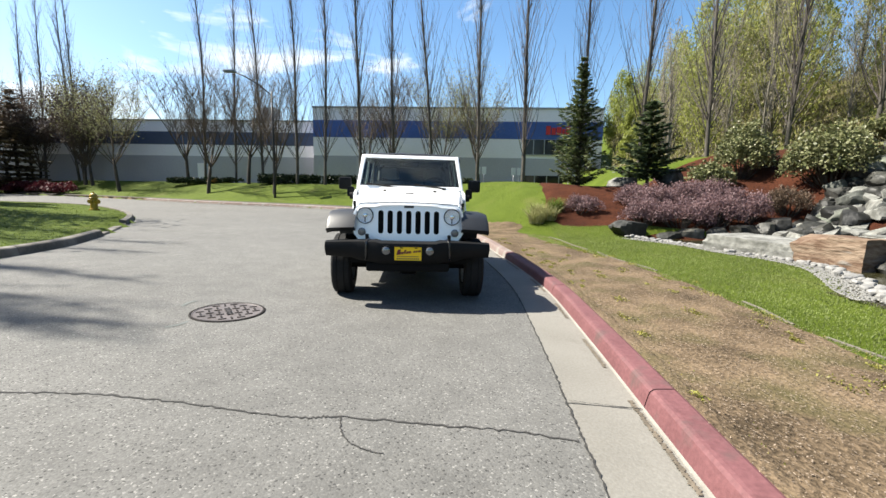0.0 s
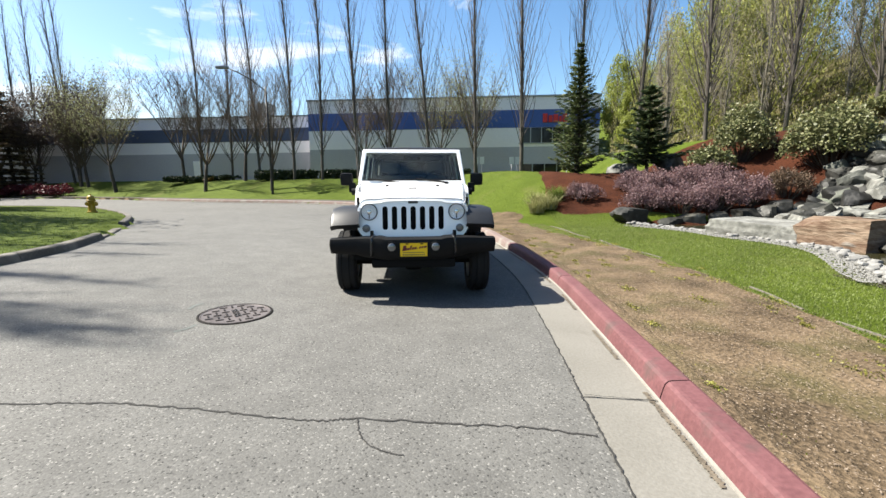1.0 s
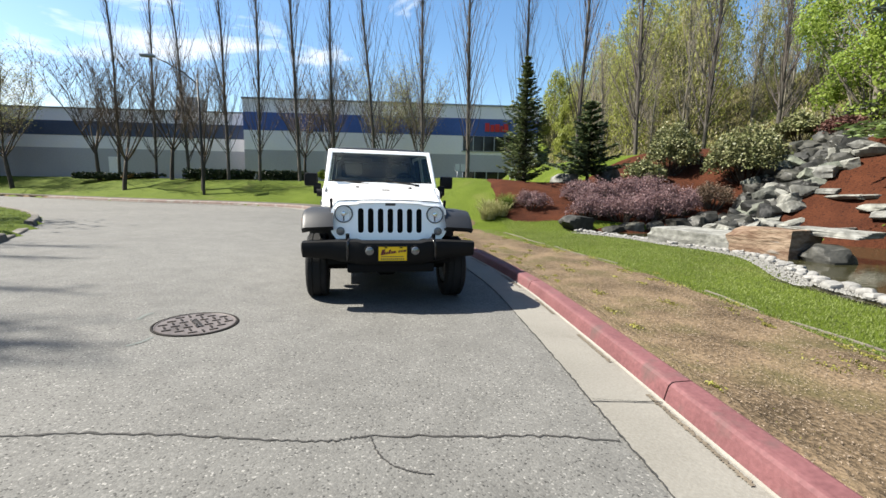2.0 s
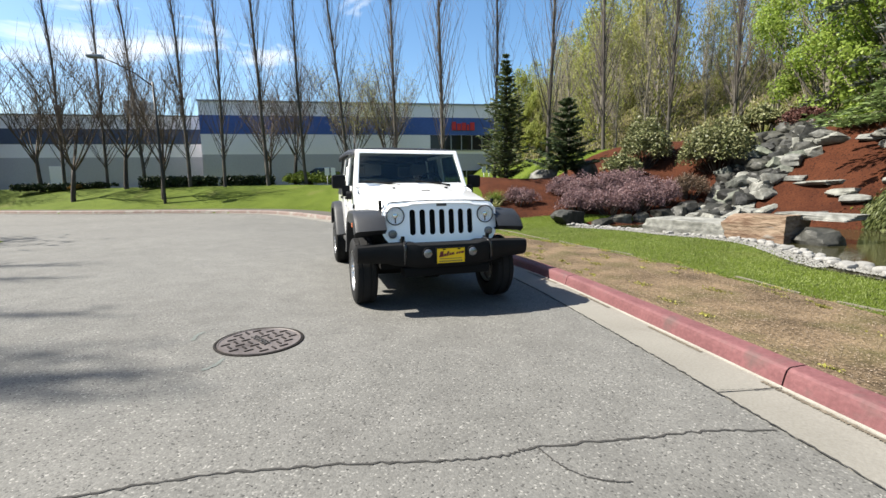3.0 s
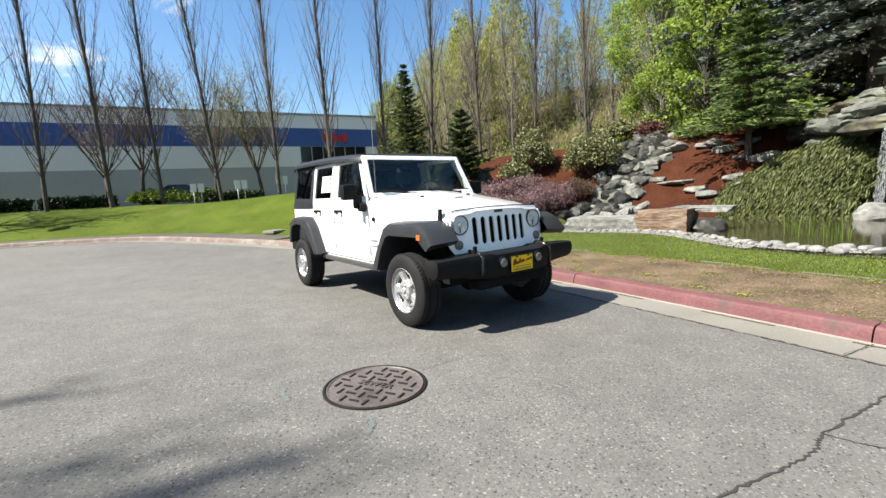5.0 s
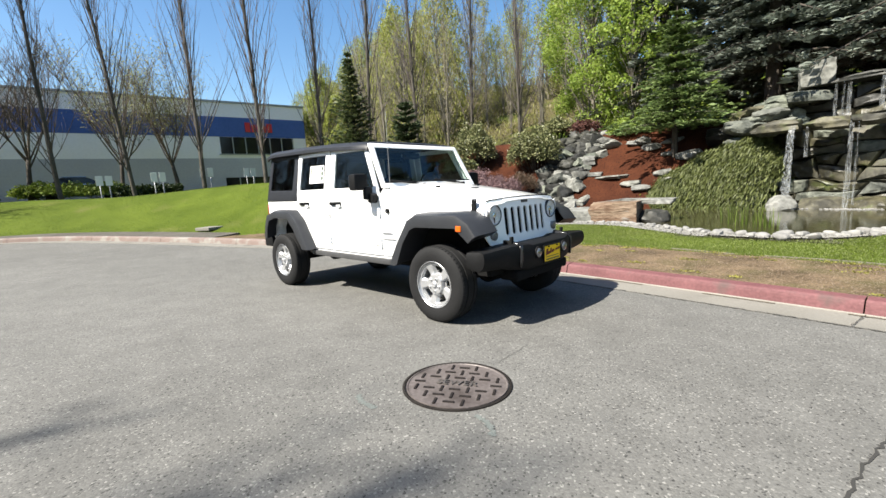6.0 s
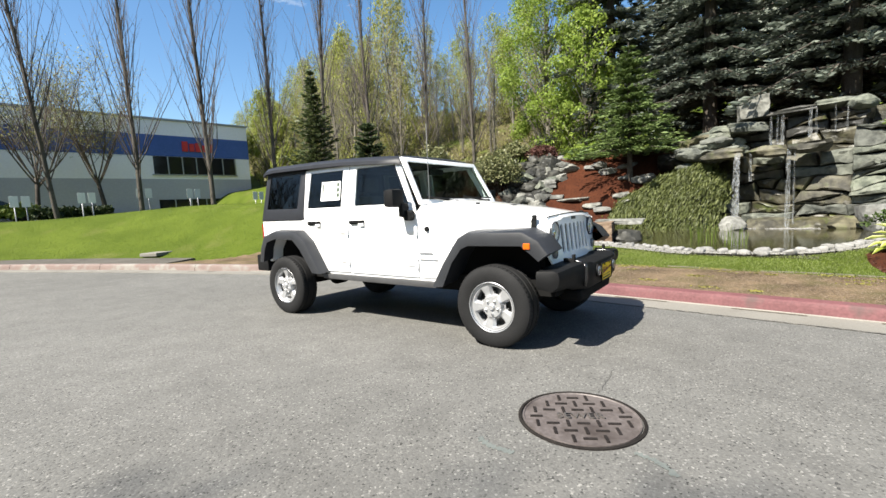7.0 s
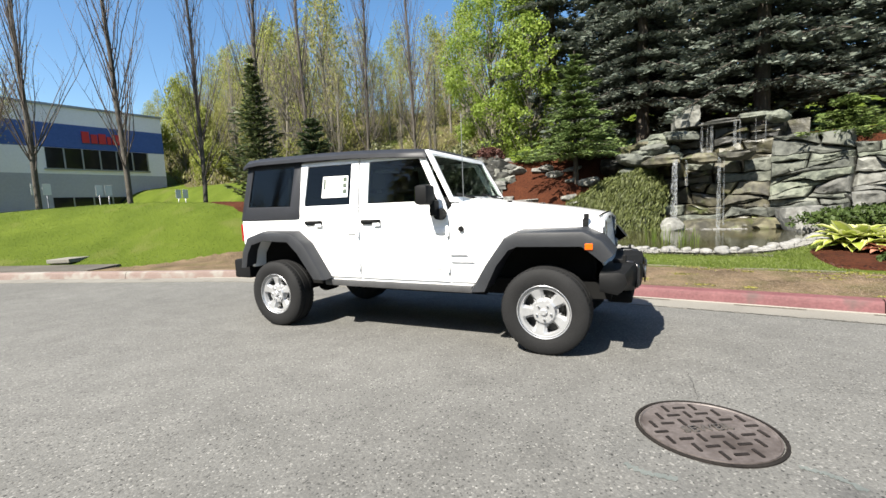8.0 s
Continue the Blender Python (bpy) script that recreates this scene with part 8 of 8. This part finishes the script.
HYDRANT = material("yellow_hydrant_paint", (0.275, 0.165, 0.01), (0.35, 0.23, 0.02), 3.0, 0.45, 30.0, 0.1, space="Object")
hyd = empty("fire_hydrant", pose(-14.5, 15.75, land_z(-14.5, 15.75)))
tagged(hyd, "yellow fire hydrant on the lawn island", "fire hydrant")
bm = bmesh.new()
lathe_z(bm, [(0.002, 0), (0.17, 0), (0.17, 0.05), (0.12, 0.06), (0.115, 0.42), (0.15, 0.44), (0.15, 0.48), (0.12, 0.5), (0.002, 0.5)], 20)
part("barrel", bm, HYDRANT, hyd, smooth=True)
bm = bmesh.new()
lathe_z(bm, [(0.13, 0.5), (0.125, 0.56), (0.1, 0.62), (0.05, 0.655), (0.03, 0.66), (0.03, 0.7), (0.002, 0.7)], 20)
part("bonnet", bm, HYDRANT, hyd, smooth=True)
for s in (-1, 1):
    bm = bmesh.new()
    lathe(bm, [(s * 0.1, 0.06), (s * 0.17, 0.06), (s * 0.17, 0.075), (s * 0.21, 0.075), (s * 0.215, 0.02), (s * 0.24, 0.02), (s * 0.24, 0.002)], segments=14, centre=(0, 0, 0.34))
    part("outlet_cap", bm, HYDRANT, hyd, smooth=True)
bm = bmesh.new()
disc_x(bm, 0.08, 0, 0.33, 0.085, 0.12, 16)
part("pumper_cap", bm, HYDRANT, hyd, smooth=True)

POLE = material("dark_bronze_pole", (0.0105, 0.0092, 0.0084), (0.0210, 0.0189, 0.0168), 3.0, 0.5, 30.0, 0.05)
lamp = empty("street_lamp", pose(-12.7, 27.3, land_z(-12.7, 27.3)))
tagged(lamp, "dark street lamp with one long curved arm", "street lamp")
tb = Limbs()
tb.tube([(0, 0, -0.2), (0, 0, 3), (0, 0, 6.6)], 0.085, 0.055, 10)
o = new("pole", tb.to_mesh("pole", POLE)); o.parent = lamp
tb = Limbs()
tb.tube([(0, 0, 6.35), (-0.8, -0.05, 7.0), (-1.6, -0.1, 7.45), (-2.3, -0.15, 7.75)], 0.04, 0.03, 8)
o = new("arm", tb.to_mesh("arm", POLE)); o.parent = lamp
bm = bmesh.new()
box(bm, -2.95, -2.2, -0.32, 0.02, 7.7, 7.86, 0.05)
part("lamp_head", bm, METAL_GREY, lamp, "pale grey cobra lamp head", smooth=True)

# ---------- hedges, parked cars, signs on the bank ----------
def hedge(seed, length, depth, height, mat_, n):
    rng = np.random.default_rng(seed)
    p = np.stack([rng.uniform(-length / 2, length / 2, n), rng.uniform(-depth / 2, depth / 2, n), rng.uniform(0, height, n)], 1)
    face = rng.integers(0, 3, n)
    p[face == 0, 1] = -depth / 2 + rng.normal(size=(face == 0).sum()) * 0.06
    p[face == 1, 2] = height + rng.normal(size=(face == 1).sum()) * 0.07
    u, v = rand_dirs(rng, n), rand_dirs(rng, n)
    s = 0.1 * rng.uniform(0.6, 1.2, n)[:, None]
    stems = Limbs()
    for k in range(int(length * 2)):
        x = -length / 2 + k / 2 + 0.2
        stems.tube([(x, 0, -0.1), (x + 0.05, 0, height * 0.5), (x - 0.05, 0.05, height * 0.85)], 0.03, 0.01, 4)
    return [("branchwork", stems.to_mesh("stems", BARK_DARK)), ("foliage", quads("foliage", p, u * s * 0.7, v * s, mat_))]


for x, y, ln, h, sd in ((-22.0, 34.0, 5.0, 0.3, 202), (-13.2, 31.0, 4.5, 0.5, 203), (-9.0, 30.8, 3.2, 0.5, 204), (-1.5, 30.5, 3.0, 0.4, 206)):
    t = thing_from("hedge", hedge(sd, ln, 0.9, h, HEDGE, int(ln * 700)), "low clipped dark green hedge along the car park", "hedge", "car park hedges")
    t.matrix_basis = on_land(x, y)
for x, y, sx, sz, sd in ((-5.6, 33.2, 1.6, 1.3, 211), (-3.4, 33.0, 1.5, 1.2, 212)):
    plant("lime_shrub", shrub(sd, sx, 1.0, sz, LIME, 3600, 0.08, 20), x, y, "rounded lime-green shrub behind the hedge", "shrub", "lime shrubs")
for x, y, sx, sd in ((-44.0, 38.4, 1.8, 221), (-40.6, 37.0, 1.7, 222), (-37.6, 36.2, 1.6, 223), (-34.9, 35.0, 1.3, 224)):
    plant("red_shrub", shrub(sd, sx, 1.1, 1.4, leafy("deep_red_leaves", (0.06, 0.01, 0.015), (0.12, 0.025, 0.03), 0.2), 2600, 0.09, 14), x, y, "mounded deep red shrub at the far verge", "shrub", "red shrubs")
LEAF_DENSE = leafy("reddish_brown_buds", (0.0375, 0.025, 0.02), (0.08, 0.055, 0.0425), 0.2)
for x, y, s, k in ((-45.5, 40.0, 1.25, 0), (-41.5, 39.5, 1.15, 1), (-38.0, 40.5, 1.2, 2), (-36.0, 38.5, 1.0, 1), (-48.0, 40.5, 1.2, 1)):
    tr, tw, tips = bare[k]
    t = thing_from("dense_tree", [("trunk", tr), ("crown", tw), ("leafage", bud_leaves(tips, 230 + int(s * 100), LEAF_DENSE, 5, 0.08, 0.2))], "dense reddish-brown budding tree at the far verge", "tree", "dense budding trees")
    t.matrix_basis = on_land(x, y, 30 * k, s)


NEEDLE_BROWN = leafy("brown_cedar_needles", (0.0660, 0.0484, 0.0308), (0.1870, 0.1452, 0.0924), 0.2)
cedar = thing_from("cedar", conifer(233, 9.6, 3.1, NEEDLE_BROWN, 22, 9, 0.24, 0.1, 0.03, 0.0, 42, 0.4), "dense brown-green cedar at the far verge", "tree", "cedars at the far verge")
cedar.matrix_basis = on_land(-42.4, 38.2)
set_copy(cedar, on_land(-45.6, 37.6, 130, 0.9))
LEAF_ORANGE = leafy("orange_leaves", (0.2, 0.1, 0.015), (0.275, 0.18, 0.04), 0.2)
plant("orange_shrub", shrub(231, 0.5, 0.4, 0.45, LEAF_ORANGE, 1200, 0.06, 10), -20.6, 33.6, "small yellow-orange shrub on the bank", "shrub")
plant("low_dark_shrub", shrub(232, 0.8, 0.6, 0.6, HEDGE, 1600, 0.07, 12), -18.9, 33.4, "low dark evergreen shrub on the bank", "shrub")


def far_car(x, y, colour, turn):
    root = empty("parked_car", on_land(x, y, turn, 1.0, 0.12))
    tagged(root, "parked saloon car half hidden behind the bank", "car", "parked cars")
    mat_ = plain("far_car_paint", colour, 0.3, 0.2, 0.6)
    bm = bmesh.new()
    rows = []
    for xx, zt, w in ((-2.2, 0.75, 0.8), (-2.1, 0.95, 0.86), (-1.4, 1.0, 0.88), (0.9, 1.0, 0.88), (1.9, 0.85, 0.85), (2.2, 0.6, 0.78)):
        rows.append([(xx, -w, 0.3), (xx, -w - 0.03, 0.6), (xx, -w + 0.03, zt - 0.03), (xx, -w + 0.1, zt), (xx, w - 0.1, zt), (xx, w - 0.03, zt - 0.03), (xx, w + 0.03, 0.6), (xx, w, 0.3)])
    vs = loft(bm, rows, True)
    bm.faces.new(vs[0]); bm.faces.new(vs[-1])
    bmesh.ops.recalc_face_normals(bm, faces=bm.faces)
    part("body", bm, mat_, root, smooth=True)
    bm = bmesh.new()
    rows = []
    for xx, zt, w in ((-1.5, 0.99, 0.8), (-0.9, 1.38, 0.62), (-0.2, 1.43, 0.62), (0.3, 1.38, 0.62), (1.0, 0.99, 0.78)):
        rows.append([(xx, -w - 0.02, 0.98), (xx, -w, zt - 0.02), (xx, -w + 0.06, zt), (xx, w - 0.06, zt), (xx, w, zt - 0.02), (xx, w + 0.02, 0.98)])
    loft(bm, rows)
    bmesh.ops.recalc_face_normals(bm, faces=bm.faces)
    cabin = part("cabin", bm, TINTED, root, "dark glass cabin", smooth=True)
    box_part("roof", -0.85, 0.25, -0.55, 0.55, 1.41, 1.445, mat_, root, 0.015)
    for wx in (-1.35, 1.35):
        for s in (-1, 1):
            bm = bmesh.new()
            lathe(bm, [(s * 0.1, 0.002), (s * 0.1, 0.3), (s * -0.1, 0.3), (s * -0.1, 0.002)], segments=16, centre=(wx, s * 0.8, 0.3))
            part("wheel", bm, RUBBER, root)


far_car(-4.4, 35.2, (0.12, 0.22, 0.42), 5)
for k, (x, y) in enumerate(((-3.5, 26.6), (-1.5, 26.2), (0.5, 26.0), (2.6, 26.3), (5.9, 26.6))):
    sg = empty("bay_sign", on_land(x, y, 4))
    tagged(sg, "pair of small white parking signs on thin posts", "sign", "parking bay signs")
    for dx in (-0.17, 0.17):
        tb = Limbs()
        tb.tube([(dx, 0, -0.2), (dx, 0, 0.95)], 0.022, 0.022, 6)
        po = new("post", tb.to_mesh("post", METAL_GREY)); po.parent = sg
        box_part("panel", dx - 0.13, dx + 0.13, -0.035, -0.022, 0.55, 0.98, WHITE_PAINT, sg, 0.004)
# utility cover in the grass
bm = bmesh.new()
box(bm, -0.42, 0.42, -0.3, 0.3, -0.05, 0.05, 0.02)
vault = part("utility_cover", bm, CONCRETE, None)
tagged(vault, "flat concrete utility cover in the lawn", "utility cover")
vault.matrix_world = on_land(-1.05, 17.95, 30)

# ---------- trees beside and behind the camera, whose shade and mirror image the place shows ----------
tr, tw, tips = poplar(15, 16.5)
shade_poplar = thing_from("poplar", [("trunk", tr), ("crown", tw), ("leafage", bud_leaves(tips, 250, LEAF_DENSE, 1, 0.06, 0.1))], "tall columnar poplar in swelling brown bud across the road", "tree", "row of poplars")
shade_poplar.matrix_basis = on_land(-16.1, 5.4, 0, 1.0)
for x, y, turn, size in ((-16.7, 5.5, 70, 1.0), (-16.4, 5.1, 310, 0.98), (-16.6, 5.9, 150, 0.96), (-17.7, 6.9, 200, 0.98), (-18.0, 7.3, 20, 0.94), (-18.6, 8.65, 260, 0.95), (-19.3, 10.4, 110, 0.97)):
    set_copy(shade_poplar, on_land(x, y, turn, size))
for x, y, k, s in ((-19.2, 11.6, 0, 1.15), (-18.6, 9.9, 2, 1.1)):
    tr, tw, tips = bare[k]
    t = thing_from("dense_tree", [("trunk", tr), ("crown", tw), ("leafage", bud_leaves(tips, 240 + k, LEAF_DENSE, 4, 0.12, 0.4))], "dense budding tree shading the lawn island", "tree", "dense budding trees")
    t.matrix_basis = on_land(x, y, 30 * k, s)
brr = random.Random(3)
back_tree = thing_from("shade_tree", leaf_tree(39, 18, 3.6, LEAF_OLIVE, 1500, 0.36, 0.06, 0.6, 50, 1.2, 0.5), "tall broad tree across the road in young olive leaf", "tree", "trees across the road")
back_tree.matrix_basis = on_land(-34.0, -16.5, 0, 1.1, 0.2)
for i in range(16):
    x, y = brr.uniform(-40, -30), -14 + i * 2.2
    set_copy(back_tree, on_land(x, y, brr.uniform(0, 360), brr.uniform(0.9, 1.3), 0.2))
for i in range(8):
    x, y = brr.uniform(-54, -47), 20.5 + i * 2.0
    set_copy(back_tree, on_land(x, y, brr.uniform(0, 360), brr.uniform(0.8, 1.1), 0.2))

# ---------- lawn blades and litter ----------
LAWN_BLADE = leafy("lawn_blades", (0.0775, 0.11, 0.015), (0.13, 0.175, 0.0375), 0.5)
# Lighter copy of LAWN_BLADE; sunlight on the pond strip is put into its colour.
SUNLIT_BLADE = leafy("lawn_blades_sunlit", (0.1290, 0.1620, 0.0390), (0.2100, 0.2520, 0.0840), 0.5)
lr = np.random.default_rng(50)


def lawn(name, n, xr, yr, test, h, w, mat_, label, category="lawn"):
    x, y = lr.uniform(*xr, n), lr.uniform(*yr, n)
    ok = test(x, y)
    x, y = x[ok], y[ok]
    n = len(x)
    z = land(x, y, False)
    a = lr.uniform(0, 6.283, n)
    tilt = lr.uniform(0.1, 0.9, n)
    v = np.stack([np.cos(a) * tilt, np.sin(a) * tilt, np.ones(n)], 1)
    v /= np.linalg.norm(v, axis=1, keepdims=True)
    u = np.stack([-np.sin(a), np.cos(a), np.zeros(n)], 1)
    hh = h * lr.uniform(0.5, 1.3, n)[:, None]
    c = np.stack([x, y, z], 1) + v * hh * 0.45
    ob = new(name, quads(name, c, u * w, v * hh * 0.5, mat_))
    return tagged(ob, label, category, kind="stuff")


def strip_ok(x, y):
    d = side_distance(KERB, x, y)
    return (d > 2.0) & (inside_distance(POND, x, y) < -0.3) & (inside_distance(MULCH_RING, x, y) < -0.02) & (inside_distance(bedring, x, y) < 0.0)


lawn("grass_blades", 105000, (2.4, 7.0), (2.4, 13.6), strip_ok, 0.029, 0.0042, SUNLIT_BLADE, "short green lawn blades beside the pond")
lawn("grass_blades", 45000, (-12.0, 4.0), (13.0, 27.0), lambda x, y: (side_distance(KERB, x, y) > 1.2) & (inside_distance(MULCH_RING, x, y) < 0), 0.026, 0.008, LAWN_BLADE, "short green lawn blades on the bank")
lawn("grass_blades", 30000, (-24.0, -7.0), (4.0, 20.0), lambda x, y: -side_distance(ISLAND, x, y) > 0.2, 0.026, 0.009, LAWN_BLADE, "short green lawn blades on the island")
MOSS = leafy("moss_tufts", (0.09, 0.095, 0.015), (0.18, 0.16, 0.035), 0.2)
lawn("moss_tufts", 16000, (1.2, 3.4), (0.5, 12.0), lambda x, y: ((side_distance(KERB, x, y) > 0.16) & (side_distance(KERB, x, y) < 0.16 + 0.5 * lr.random(len(x)) ** 2)) | ((side_distance(KERB, x, y) < 2.05) & (side_distance(KERB, x, y) > 2.0 - 0.5 * lr.random(len(x)) ** 2)), 0.02, 0.006, MOSS, "yellow-green moss tufts along the path's edges", "moss")
CHIP = material("bark_chips", (0.1, 0.072, 0.05), (0.31, 0.245, 0.185), 30.0, 0.9, 80.0, 0.0)


def chips(name, n, xr, yr, test, size, mat_, label, category):
    x, y = lr.uniform(*xr, n), lr.uniform(*yr, n)
    ok = test(x, y)
    x, y = x[ok], y[ok]
    n = len(x)
    c = np.stack([x, y, land(x, y, False) + 0.02 + lr.uniform(0, 0.008, n)], 1)
    u, v = rand_dirs(lr, n), rand_dirs(lr, n)
    u[:, 2] *= 0.3
    v[:, 2] *= 0.3
    s = size * lr.uniform(0.4, 1.3, n)[:, None]
    ob = new(name, quads(name, c, u * s * 0.4, v * s, mat_))
    return tagged(ob, label, category, kind="stuff")


chips("bark_chips", 70000, (1.1, 3.4), (0.0, 12.5), lambda x, y: (side_distance(KERB, x, y) > 0.17) & (side_distance(KERB, x, y) < 2.0), 0.0092, CHIP, "scattered pale bark chips on the footpath", "bark chips")
MULCH_CHIP = material("mulch_chips", (0.0200, 0.0066, 0.0040), (0.0920, 0.0342, 0.0171), 25.0, 0.95, 60.0, 0.0)
chips("mulch_chips", 42000, (3.0, 14.0), (0.5, 19.0), lambda x, y: ((inside_distance(MULCH_RING, x, y) > 0) & (inside_distance(POND, x, y) < -0.2)) | (inside_distance(bedring, x, y) > 0), 0.045, MULCH_CHIP, "coarse red bark chips over the beds", "bark chips")
